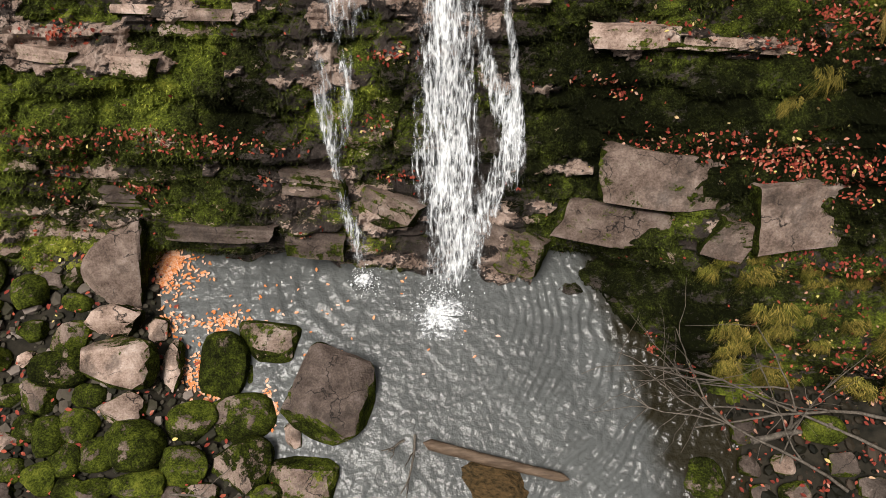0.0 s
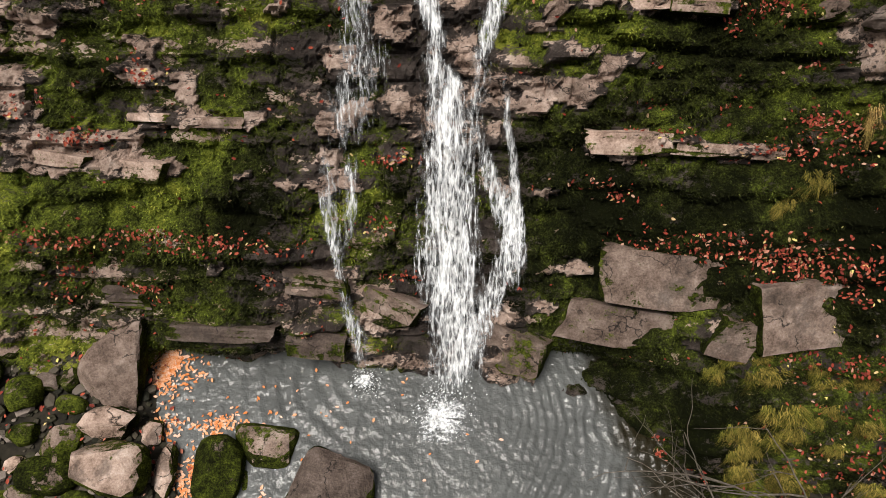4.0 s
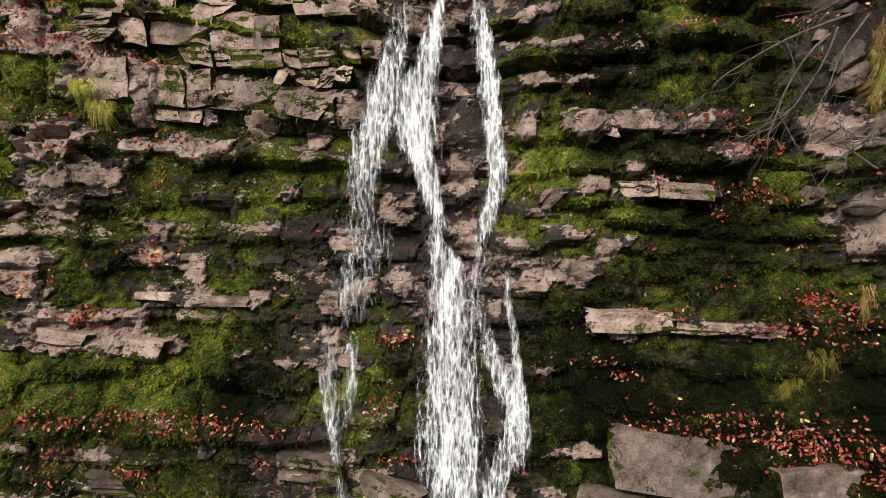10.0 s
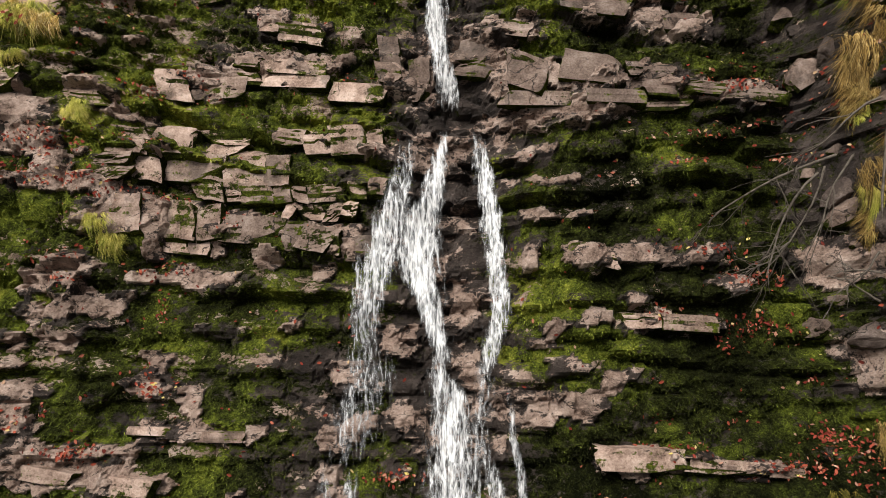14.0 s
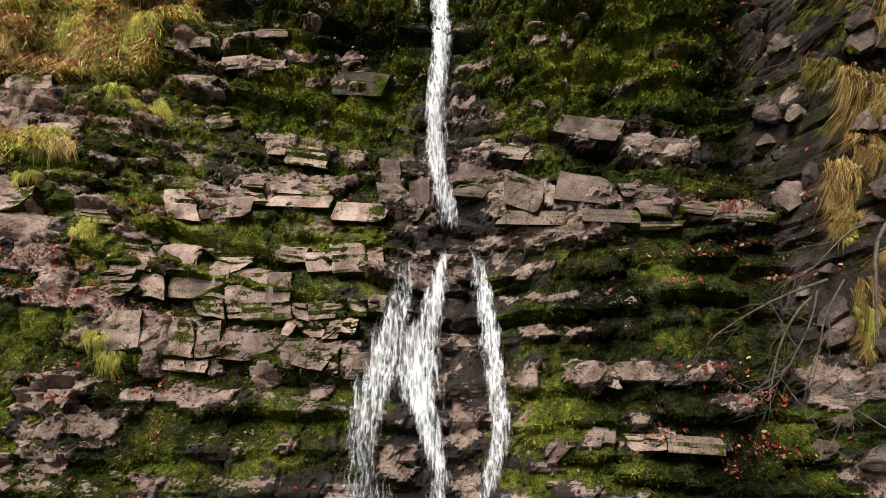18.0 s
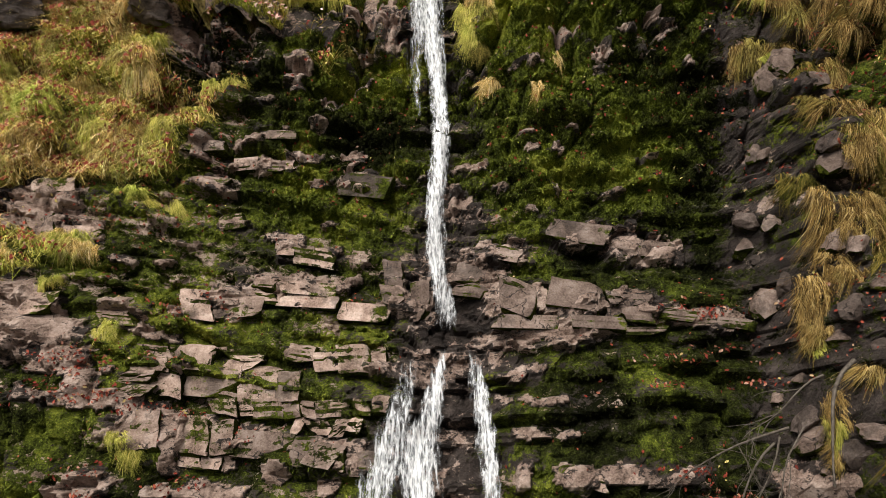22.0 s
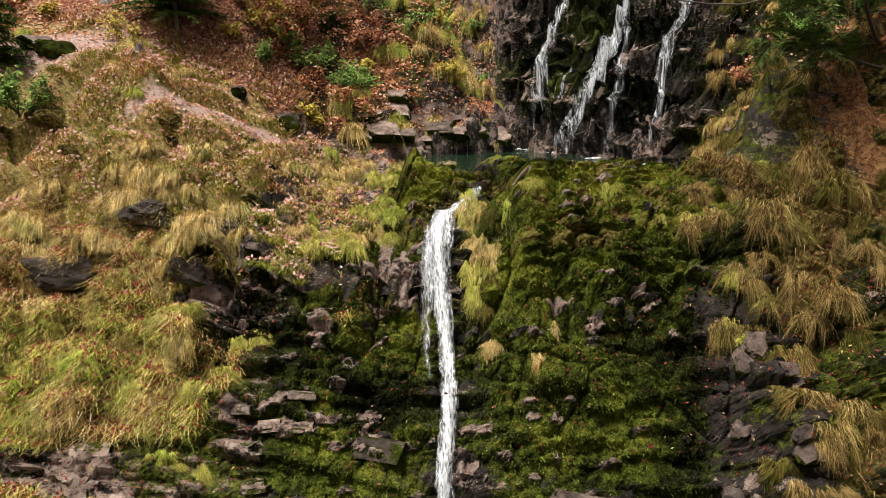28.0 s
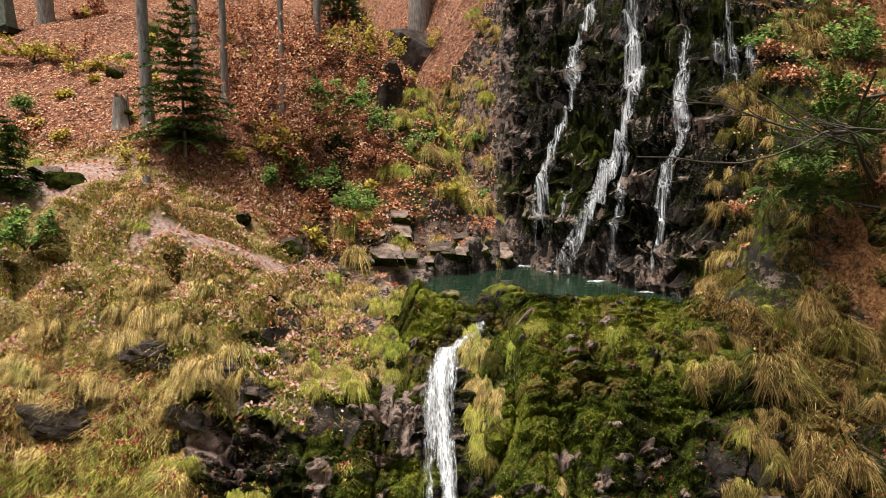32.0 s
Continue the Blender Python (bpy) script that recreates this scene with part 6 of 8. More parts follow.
# ---- grass ----
def tussock_mesh(seed, blades=560):
    """Fine limp grass in locks that fall down the slope from a rounded crown, about 1 m wide and high."""
    r = np.random.RandomState(seed)
    locks = 17
    lu, lv = r.uniform(-1, 1, locks), r.uniform(-1, 1, locks)
    lside, lfall = r.normal(0, 0.45, locks) + 0.45 * lu, r.uniform(0.45, 1.1, locks)
    k = r.randint(0, locks, blades)
    stray = r.rand(blades) < 0.18
    u = np.clip(lu[k] + r.normal(0, 0.11, blades), -1.1, 1.1)
    v = np.clip(lv[k] + r.normal(0, 0.22, blades), -1.2, 1.2)
    root = np.stack([0.42 * u, 0.20 * v + 0.12, 0.18 * (1 - u * u) * (1 - 0.4 * v * v)], -1)
    length = (0.25 + 0.70 * r.rand(blades) ** 1.3) * (1 - 0.25 * np.abs(u))
    side = np.where(stray, r.normal(0, 1.0, blades), lside[k] + r.normal(0, 0.14, blades))
    fall = np.where(stray, r.uniform(0.0, 0.6, blades), lfall[k] * r.uniform(0.8, 1.1, blades))
    lift = np.where(stray, r.uniform(0.10, 0.34, blades), r.uniform(0.04, 0.20, blades))
    t = np.linspace(0, 1, 5)
    X = root[:, :1] + side[:, None] * t ** 1.2 * length[:, None] * 0.6 - 0.12 * (root[:, :1] - 0.42 * lu[k][:, None]) * t
    Y = root[:, 1:2] - length[:, None] * (t ** 1.4) * fall[:, None]
    Z = root[:, 2:] + lift[:, None] * np.sin(t * 2.4) - 0.34 * length[:, None] * t ** 2.2
    w = 0.0075 * (1 - t * 0.85)
    V = np.stack([np.stack([X - w, Y, Z], -1), np.stack([X + w, Y, Z], -1)], 2).reshape(blades, 10, 3)
    f = np.array([[0, 1, 3, 2], [2, 3, 5, 4], [4, 5, 7, 6], [6, 7, 9, 8]])
    F = (f[None] + (np.arange(blades) * 10)[:, None, None]).reshape(-1, 4)
    return mesh_of("grass_tussock", V.reshape(-1, 3), F)


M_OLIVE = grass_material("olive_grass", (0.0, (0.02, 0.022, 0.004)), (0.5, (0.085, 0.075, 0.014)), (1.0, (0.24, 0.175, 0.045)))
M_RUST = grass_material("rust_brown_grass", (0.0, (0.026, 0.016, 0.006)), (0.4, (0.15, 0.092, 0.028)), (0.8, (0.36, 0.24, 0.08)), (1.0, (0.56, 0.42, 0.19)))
TUSSOCKS = {k: [tussock_mesh(300 + i + 10 * j) for i in range(5)] for j, k in enumerate("dgor")}
for k, mat in (("d", M_GRASS), ("g", M_GREENGRASS), ("o", M_OLIVE), ("r", M_RUST)):
    for me in TUSSOCKS[k]:
        me.materials.append(mat)
TCOUNT = [0]


def tussock(x, s, w, h, kind):
    TCOUNT[0] += 1
    i = TCOUNT[0]
    r = random.Random(i)
    m = Matrix.Translation(on_cliff(x, s + 0.3 * h, 0.03)) @ pose(0, 0, 0, 52 + r.uniform(-6, 8), 0, r.uniform(-16, 16)) @ Matrix.Diagonal((min(w, 0.9), min(h, 0.95) * 0.95, min(w, h, 0.8) * 0.9, 1))
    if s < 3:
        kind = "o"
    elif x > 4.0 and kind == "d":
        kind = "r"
    ob = part("grass_tussock", TUSSOCKS[kind][i % 5], None, m=m)
    if w * h > 0.15 and s > 3:
        part("tuft", TUSSOCKS["g" if i % 4 == 0 else kind][(i + 2) % 5], None, ob, m=pose(r.uniform(-0.4, 0.4), r.uniform(-0.5, 0.3), -0.02, 0, 0, r.uniform(-40, 40)) @ Matrix.Scale(0.7, 4))
    tagged(ob, "dry straw-yellow grass tussock hanging over the rock" if kind == "d" else "rust-brown grass tussock hanging over the rocky bank" if kind == "r" else "olive green grass tussock growing on the mossy rock", "grass", "grass tussocks on the slope")


tussock(-7.49, 16.79, 0.85, 0.71, "d")
tussock(-5.54, 16.43, 1.07, 0.94, "d")
tussock(-7.18, 14.98, 1.32, 0.53, "d")
tussock(-7.88, 14.77, 1.07, 0.53, "d")
tussock(-6.47, 13.54, 1.1, 0.73, "d")
tussock(-5.59, 13.76, 0.96, 0.72, "d")
tussock(-4.96, 14.48, 0.73, 0.73, "d")
tussock(-3.72, 13.85, 0.46, 0.58, "d")
tussock(-3.36, 18.36, 1.08, 0.46, "d")
tussock(-4.32, 18.3, 0.45, 0.45, "d")
tussock(-4.89, 17.79, 0.58, 0.58, "d")
tussock(-7.95, 12.68, 1.0, 0.75, "d")
tussock(-7.03, 12.69, 0.97, 0.72, "d")
tussock(-7.34, 11.71, 1.06, 0.83, "d")
tussock(-6.06, 12.1, 0.92, 0.69, "d")
tussock(-6.3, 11.24, 0.78, 0.67, "d")
tussock(-5.48, 11.03, 0.54, 0.65, "d")
tussock(-7.23, 10.79, 0.68, 0.68, "d")
tussock(-5.0, 12.46, 0.67, 0.67, "g")
tussock(-3.81, 12.1, 0.54, 0.64, "g")
tussock(-5.73, 9.06, 0.81, 0.61, "g")
tussock(-6.64, 8.85, 0.62, 0.52, "d")
tussock(-5.02, 9.97, 0.61, 0.51, "g")
tussock(-5.48, 10.45, 0.52, 0.42, "d")
tussock(-4.34, 9.69, 0.3, 0.6, "g")
tussock(0.75, 11.97, 0.4, 0.59, "d")
tussock(1.45, 11.52, 0.28, 0.47, "d")
tussock(0.31, 15.33, 0.48, 0.97, "d")
tussock(1.13, 14.91, 0.34, 0.67, "g")
tussock(0.5, 13.6, 0.55, 1.09, "g")
tussock(0.39, 13.13, 0.32, 0.64, "g")
tussock(4.62, 13.92, 1.1, 0.77, "d")
tussock(5.41, 13.53, 0.97, 0.97, "d")
tussock(5.58, 13.05, 0.85, 0.64, "d")
tussock(4.71, 14.89, 0.7, 0.46, "d")
tussock(5.77, 15.16, 0.96, 0.6, "d")
tussock(6.29, 14.32, 0.7, 0.93, "d")
tussock(6.99, 13.43, 0.69, 0.69, "d")
tussock(5.01, 12.9, 0.63, 0.42, "g")
tussock(5.05, 11.87, 0.5, 0.5, "d")
tussock(5.37, 10.45, 0.85, 0.57, "d")
tussock(5.99, 10.09, 0.58, 0.96, "d")
tussock(5.49, 9.73, 0.56, 0.83, "d")
tussock(5.13, 8.93, 0.73, 0.91, "d")
tussock(5.32, 8.77, 0.45, 0.72, "d")
tussock(5.68, 9.07, 0.46, 0.55, "d")
tussock(4.78, 7.79, 0.62, 0.97, "d")
tussock(4.75, 7.36, 0.52, 0.52, "d")
tussock(5.11, 8.05, 0.43, 0.52, "d")
tussock(5.01, 8.32, 0.53, 0.53, "d")
tussock(1.76, 12.13, 0.19, 0.58, "d")
tussock(-1.12, 15.73, 0.5, 0.37, "g")
tussock(4.03, 14.31, 0.33, 0.67, "g")
tussock(3.12, 15.07, 0.46, 0.57, "g")
tussock(1.54, 15.17, 0.45, 0.45, "g")
tussock(-2.43, 15.66, 0.78, 0.65, "g")
tussock(-2.14, 17.63, 1.03, 1.03, "g")
tussock(-3.37, 15.57, 0.52, 0.52, "g")
tussock(3.97, 0.55, 0.56, 0.48, "g")
tussock(4.17, 0.08, 0.65, 0.57, "g")
tussock(4.75, 0.53, 0.49, 0.25, "d")
tussock(4.44, 1.1, 0.47, 0.24, "g")
tussock(3.96, -0.28, 0.5, 0.5, "g")
tussock(5.08, 0.04, 0.34, 0.43, "d")
tussock(5.51, -0.16, 0.45, 0.71, "d")
tussock(4.34, 2.94, 0.38, 0.46, "g")
tussock(4.0, 2.63, 0.3, 0.37, "g")
tussock(4.13, 2.75, 0.3, 0.45, "g")
tussock(5.41, -0.9, 0.64, 0.46, "d")
tussock(5.4, -1.26, 0.56, 0.47, "d")
tussock(4.4, -0.78, 0.52, 0.35, "g")
tussock(4.84, 3.59, 0.23, 0.62, "d")
tussock(5.18, 0.57, 0.33, 0.42, "d")
tussock(4.83, 7.87, 0.4, 0.72, "d")
tussock(4.78, 7.45, 0.39, 0.47, "d")
tussock(4.77, 6.38, 0.46, 0.77, "d")
tussock(4.79, 5.93, 0.38, 0.46, "d")
tussock(-5.64, 8.99, 0.75, 0.47, "d")
tussock(-5.92, 9.25, 0.58, 0.38, "d")
tussock(-4.95, 7.69, 0.35, 0.43, "g")
tussock(-4.33, 6.05, 0.49, 0.49, "g")
tussock(-4.48, 6.26, 0.33, 0.33, "g")
tussock(5.02, 8.68, 0.33, 0.42, "d")
tussock(-5.81, 8.44, 0.37, 0.37, "g")
# loose tussocks over the two banks, too many to count
def joined_tussocks(spots_of, mat, words):
    """Many tussocks as one growth: pose and shape of each."""
    V, F, k = [], [], 0
    for m, i in spots_of:
        me = TUSSOCKS["d"][i % 5]
        co = np.empty(len(me.vertices) * 3, np.float32)
        me.vertices.foreach_get("co", co)
        q = np.array(m)
        V.append(co.reshape(-1, 3) @ q[:3, :3].T + q[:3, 3])
        F.append(BLADES + k)
        k += len(V[-1])
    tagged(part("grass", mesh_of("grass", np.concatenate(V), np.concatenate(F)), mat), words, "grass", kind="stuff")


BLADES = (np.array([[0, 1, 3, 2], [2, 3, 5, 4], [4, 5, 7, 6], [6, 7, 9, 8]])[None] + (np.arange(560) * 10)[:, None, None]).reshape(-1, 4)


def hanging(x, s, w, h, r):
    return Matrix.Translation(on_cliff(x, s + 0.3 * h, 0.03)) @ pose(0, 0, 0, 52 + r.uniform(-6, 8), 0, r.uniform(-20, 20)) @ Matrix.Diagonal((w, h, min(w, h) * 0.9, 1))


tr = random.Random(8)
loose = {"d": [], "g": [], "o": [], "r": []}
for i in range(190):
    x, s = tr.uniform(-9.5, -3.4), tr.uniform(9.6, 16.2)
    if float(cliff_cover(np.array(x), np.array(s))[2]) > 0.3:
        loose[tr.choice("ddg")].append((hanging(x, s, tr.uniform(0.4, 0.8), tr.uniform(0.5, 0.85), tr), i))
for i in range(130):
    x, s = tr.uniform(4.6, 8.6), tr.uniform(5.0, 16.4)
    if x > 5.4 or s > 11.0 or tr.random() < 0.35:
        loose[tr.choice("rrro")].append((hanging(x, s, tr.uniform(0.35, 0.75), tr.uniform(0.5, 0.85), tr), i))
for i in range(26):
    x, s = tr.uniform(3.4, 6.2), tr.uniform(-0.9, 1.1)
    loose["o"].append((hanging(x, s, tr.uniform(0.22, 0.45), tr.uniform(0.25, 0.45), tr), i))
for k, mat, words in (("d", M_GRASS, "dry straw-yellow grass hanging in tussocks on the banks"), ("g", M_GREENGRASS, "green grass hanging in tussocks on the banks"), ("o", M_OLIVE, "olive grass hanging in tussocks on the rocky bank"), ("r", M_RUST, "rust-brown grass hanging in tussocks on the rocky bank")):
    joined_tussocks(loose[k], mat, words)
# grass fringe down the edge of the dome
for i in range(16):
    tussock(tr.uniform(0.25, 0.8), 12.8 + 0.2 * i, tr.uniform(0.25, 0.45), tr.uniform(0.5, 0.8), tr.choice("dgo"))


def turf(x, y, z, seed, size, lean):
    """Single blades of grass over the ground."""
    r = np.random.RandomState(seed)
    k = len(x)
    L = size * r.uniform(0.5, 1.6, k)
    dx, dy = r.normal(0, 0.6, k), r.normal(0, 0.5, k) - lean
    P0 = np.stack([x, y, z - 0.02], -1)
    P1 = P0 + np.stack([dx * 0.4 * L, dy * 0.35 * L, 0.55 * L], -1)
    P2 = P0 + np.stack([dx * L, dy * 1.0 * L, 0.62 * L - 0.2 * L * lean], -1)
    w = np.stack([0.0052 * np.ones(k), np.zeros(k), np.zeros(k)], -1)
    V = np.stack([P0 - w, P0 + w, P1 - w * 0.8, P1 + w * 0.8, P2 - w * 0.2, P2 + w * 0.2], 1)
    F = (np.array([[0, 1, 3, 2], [2, 3, 5, 4]])[None] + (np.arange(k) * 6)[:, None, None]).reshape(-1, 4)
    return mesh_of("grass", V.reshape(-1, 3), F)


r = np.random.RandomState(21)
gx, gs = r.uniform(-11.5, -2.0, 90000), r.uniform(8.0, 16.6, 90000)
cov = cliff_cover(gx, gs)[:, 2] + 0.7 * fbm(gx * 1.5, gs * 1.5, 47, 3)
gx, gs = gx[cov > 0.36], gs[cov > 0.36]
P = slope_point(gx, gs, n_full(gx, gs))
patch = vnoise(P[:, 0] * 0.8, P[:, 1] * 0.8, 14) + 0.3 * rng.rand(len(P)) > 0.74
for sel, mat, words in ((~patch, M_GRASS, "dry yellow grass over the steep bank beside the cliff"), (patch, M_GREENGRASS, "green grass in patches on the steep bank")):
    Q = P[sel]
    tagged(part("grass", turf(Q[:, 0], Q[:, 1], Q[:, 2], 1, 0.28, 0.8), mat), words, "grass", kind="stuff")
Q = P[::4] + np.array([0, -0.13, 0.19])
tagged(part("fallen_leaves", leaf_mesh(Q, np.tile([0, -1.0, 1.0], (len(Q), 1)), 0.07, 44), M_LITTER), "red and faded leaves caught in the bank's grass", "leaves", kind="stuff")
gx, gs = r.uniform(4.6, 9.5, 16000), r.uniform(2.0, 16.5, 16000)
cov = cliff_cover(gx, gs)[:, 2] + 0.8 * fbm(gx * 1.5, gs * 1.5, 48, 3)
gx, gs = gx[cov > 0.52], gs[cov > 0.52]
P = slope_point(gx, gs, n_full(gx, gs))
tagged(part("grass", turf(P[:, 0], P[:, 1], P[:, 2], 2, 0.30, 0.9), M_RUST), "dry grass on the rocky bank opposite the meadow", "grass", kind="stuff")


def moss_tips(count, seed, x0, x1, s0, s1, size=1.0):
    """Short tips standing in the moss."""
    r = np.random.RandomState(seed)
    x, s = r.uniform(x0, x1, count), r.uniform(s0, s1, count)
    cov = cliff_cover(x, s)
    keep = (cov[:, 0] - 0.6 * cov[:, 1] + r.normal(0, 0.12, count) > 0.42) & (cov[:, 2] < 0.5)
    x, s = x[keep], s[keep]
    P = slope_point(x, s, n_full(x, s))
    k = len(x)
    L = (r.gamma(3.0, 0.008, k) + 0.010) * size
    d = np.stack([r.normal(0, 0.6, k), r.normal(-0.75, 0.4, k), r.normal(0.35, 0.55, k)], -1)
    d /= np.linalg.norm(d, axis=1, keepdims=True)
    w = np.stack([0.0065 * size * np.ones(k), np.zeros(k), np.zeros(k)], -1)
    out = np.array([0, -0.004, 0.004])
    A = P + out
    V = np.stack([A - w, A + w, A + d * L[:, None] + out * 2 + w * 0.3, A + d * L[:, None] + out * 2 - w * 0.3], 1)
    F = (np.array([[0, 1, 2, 3]])[None] + (np.arange(k) * 4)[:, None, None]).reshape(-1, 4)
    me = mesh_of("moss", V.reshape(-1, 3), F, False)
    shade_value(me, "lush", np.repeat(lush_and_shade(x, s), 4))
    return me


tagged(part("moss", moss_tips(45000, 5, -3.0, 5.2, 9.5, 17.0, 1.5), M_TUFT), "long green moss hanging over the dome of rock", "moss", kind="stuff")
tagged(part("moss", moss_tips(260000, 3, -6.2, 5.2, 0.0, 17.0), M_TUFT), "short green moss growing over the wet rock", "moss", kind="stuff")


# ---- branches ----
def tube(points, radii, sides=6):
    """A bent tapering stick."""
    pts, radii = np.array(points, float), np.array(radii, float)
    d = np.gradient(pts, axis=0)
    d /= np.linalg.norm(d, axis=1, keepdims=True) + 1e-9
    up = np.where(np.abs(d[:, 2:]) > 0.9, np.array([[1.0, 0, 0]]), np.array([[0, 0, 1.0]]))
    a = np.cross(d, up)
    a /= np.linalg.norm(a, axis=1, keepdims=True) + 1e-9
    b = np.cross(d, a)
    ang = np.linspace(0, 2 * np.pi, sides, endpoint=False)
    V = pts[:, None] + radii[:, None, None] * (np.cos(ang)[None, :, None] * a[:, None] + np.sin(ang)[None, :, None] * b[:, None])
    return V.reshape(-1, 3), grid_faces(len(pts), sides, True)


def join(pieces):
    V, F, k = [], [], 0
    for v, f in pieces:
        V.append(v)
        F.append(f + k)
        k += len(v)
    return np.concatenate(V), np.concatenate(F)


def twigs(r, start, heading, length, radius, depth, droop=0.1, spread=0.7, kids=4):
    """A branch with side branches, as a list of tubes."""
    n = 7
    pts, p, h = [np.array(start, float)], np.array(start, float), np.array(heading, float)
    for i in range(n):
        h = h + r.normal(0, 0.13, 3) + np.array([0, 0, -droop * 0.1])
        h /= np.linalg.norm(h)
        p = p + h * length / n
        pts.append(p.copy())
    out = [tube(pts, np.linspace(radius, radius * 0.35, n + 1), 5 if depth else 4)]
    if depth > 0:
        for _ in range(kids):
            i = r.randint(2, n)
            h2 = (pts[i + 1] - pts[i]) / (length / n) + r.normal(0, spread, 3)
            h2 /= np.linalg.norm(h2)
            out += twigs(r, pts[i], h2, length * r.uniform(0.4, 0.7), radius * 0.5, depth - 1, droop, spread, kids)
    return out


def branch_thing(name, seed, start, heading, length, radius, depth, label, category, kids=4, spread=0.6, droop=0.3):
    """A dead branch: its stem, and every side twig as a part."""
    thing = empty(name, start, label, category)
    got = twigs(np.random.RandomState(seed), (0, 0, 0), heading, length, radius, depth, droop, spread, kids)
    stem = part("stem", mesh_of("stem", *got[0]), M_TWIG, thing)
    for v, f in got[1:]:
        part("twig", mesh_of("twig", v, f), M_TWIG, stem)
    return thing


def bough(a, b, seed):
    """A green conifer bough reaching into the gully: a stem with sprays of needles."""
    r = np.random.RandomState(seed)
    a, b = Vector(a), Vector(b)
    thing = empty("conifer_bough", a, "green conifer bough reaching over the gully", "branch", "conifer boughs over the gully")
    t = np.linspace(0, 1, 10)[:, None]
    line = np.array(b - a) * t - np.array([[0, 0, 1.0]]) * 0.4 * t * (1 - t)
    part("stem", mesh_of("stem", *tube(line, 0.03 * (1.1 - t[:, 0]), 5)), M_TWIG, thing)
    for i in range(26):
        me = SPRAYS[i % 3]
        q = r.uniform(0.3, 1.0)
        base = np.array(b - a) * q - np.array([0, 0, 0.4 * q * (1 - q)])
        way = Vector((b - a).normalized()) + Vector(r.normal(0, 0.5, 3))
        m = Matrix.Translation(base) @ way.to_track_quat("X", "Z").to_matrix().to_4x4() @ Matrix.Scale(r.uniform(0.5, 1.0), 4)
        part("spray", me, None, thing, m=m)


def log(a, b, radius, label, seed=0):
    a, b = np.array(a), np.array(b)
    t = np.linspace(0, 1, 22)[:, None]
    pts = a + (b - a) * t
    pts[:, 2] += 0.05 * fbm(t[:, 0] * 4, t[:, 0] * 0 + seed, 3)
    pts[:, 1] += 0.05 * fbm(t[:, 0] * 3, t[:, 0] * 0 + seed, 5)
    rad = radius * (1 - 0.25 * t[:, 0]) * (1 + 0.35 * fbm(t[:, 0] * 9, t[:, 0] * 0 + seed, 7))
    rad[0] = rad[-1] = 0.005
    return tagged(part("log", mesh_of("log", *tube(pts, rad, 10)), M_WOOD), label, "log")


log((-0.26, 0.70, 0.12), (1.62, 0.25, 0.10), 0.075, "wet brown log lying across the pool's outlet")
mound = part("debris_mound", stone_mesh("debris_mound", 61, 7, 2.4, 0.2, 4), M_LITTERED, m=pose(0.70, 0.17, -0.06, 0, 0, -12) @ Matrix.Diagonal((1.35, 0.62, 0.34, 1)))
tagged(mound, "mossy mound of leaves and soil in the shallow water", "mound")
branch_thing("stick", 5, (-0.37, 0.81, 0.03), (-0.05, -1, 0.0), 0.8, 0.022, 1, "thin dead stick lying in the pool", "branch", 2)
branch_thing("stick", 6, (-0.51, 0.74, 0.03), (-0.7, -0.4, 0.1), 0.35, 0.02, 1, "short crooked stick in the pool", "branch", 3)
branch_thing("stick", 7, (-3.32, 0.07, 0.50), (1, 0.05, 0.0), 1.3, 0.016, 1, "thin dead stick across mossy boulders", "branch", 2)
branch_thing("dead_branch", 20, (5.63, 0.97, 0.45), (-1, 0.15, 0.05), 2.6, 0.028, 2, "bare grey dead branch lying on the stony bank", "branch", 3, 0.5, 0.1)["group"] = "dead branches on the bank"
branch_thing("dead_branch", 21, (5.53, 0.57, 0.45), (-1, 0.45, 0.1), 2.8, 0.025, 2, "bare grey dead branch lying on the stony bank", "branch", 3, 0.5, 0.1)["group"] = "dead branches on the bank"
branch_thing("dead_branch", 22, (4.95, 0.11, 0.45), (-0.8, 0.7, 0.2), 2.4, 0.025, 2, "bare grey dead branch lying on the stony bank", "branch", 3, 0.5, 0.1)["group"] = "dead branches on the bank"
branch_thing("dead_branch", 23, (3.88, 0.70, 0.45), (1, 0.2, 0.15), 1.6, 0.05, 2, "bare grey dead branch lying on the stony bank", "branch", 3, 0.5, 0.1)["group"] = "dead branches on the bank"
branch_thing("dead_branch", 24, (4.49, 1.34, 0.45), (-0.9, 0.2, 0.1), 1.6, 0.016, 2, "bare grey dead branch lying on the stony bank", "branch", 3, 0.5, 0.1)["group"] = "dead branches on the bank"
branch_thing("dead_branch", 25, (3.68, 0.84, 0.45), (-0.6, 0.6, 0.2), 1.0, 0.014, 2, "bare grey dead branch lying on the stony bank", "branch", 3, 0.5, 0.1)["group"] = "dead branches on the bank"
branch_thing("dead_branch", 26, (4.18, 0.43, 0.45), (0.2, 0.9, 0.2), 1.3, 0.012, 2, "bare grey dead branch lying on the stony bank", "branch", 3, 0.5, 0.1)["group"] = "dead branches on the bank"
branch_thing("bare_branch", 40, (3.93, 5.42, 7.15), (-0.77, -0.47, -0.44), 1.30, 0.024, 0, "bare grey branch of a thicket hanging before the rock", "branch", 0, 0.55, 0.2)["group"] = "branches of the bare thicket"
branch_thing("bare_branch", 41, (3.13, 4.90, 6.75), (-0.89, 0.02, -0.45), 1.12, 0.014, 2, "bare grey branch of a thicket hanging before the rock", "branch", 4, 0.55, 0.2)["group"] = "branches of the bare thicket"
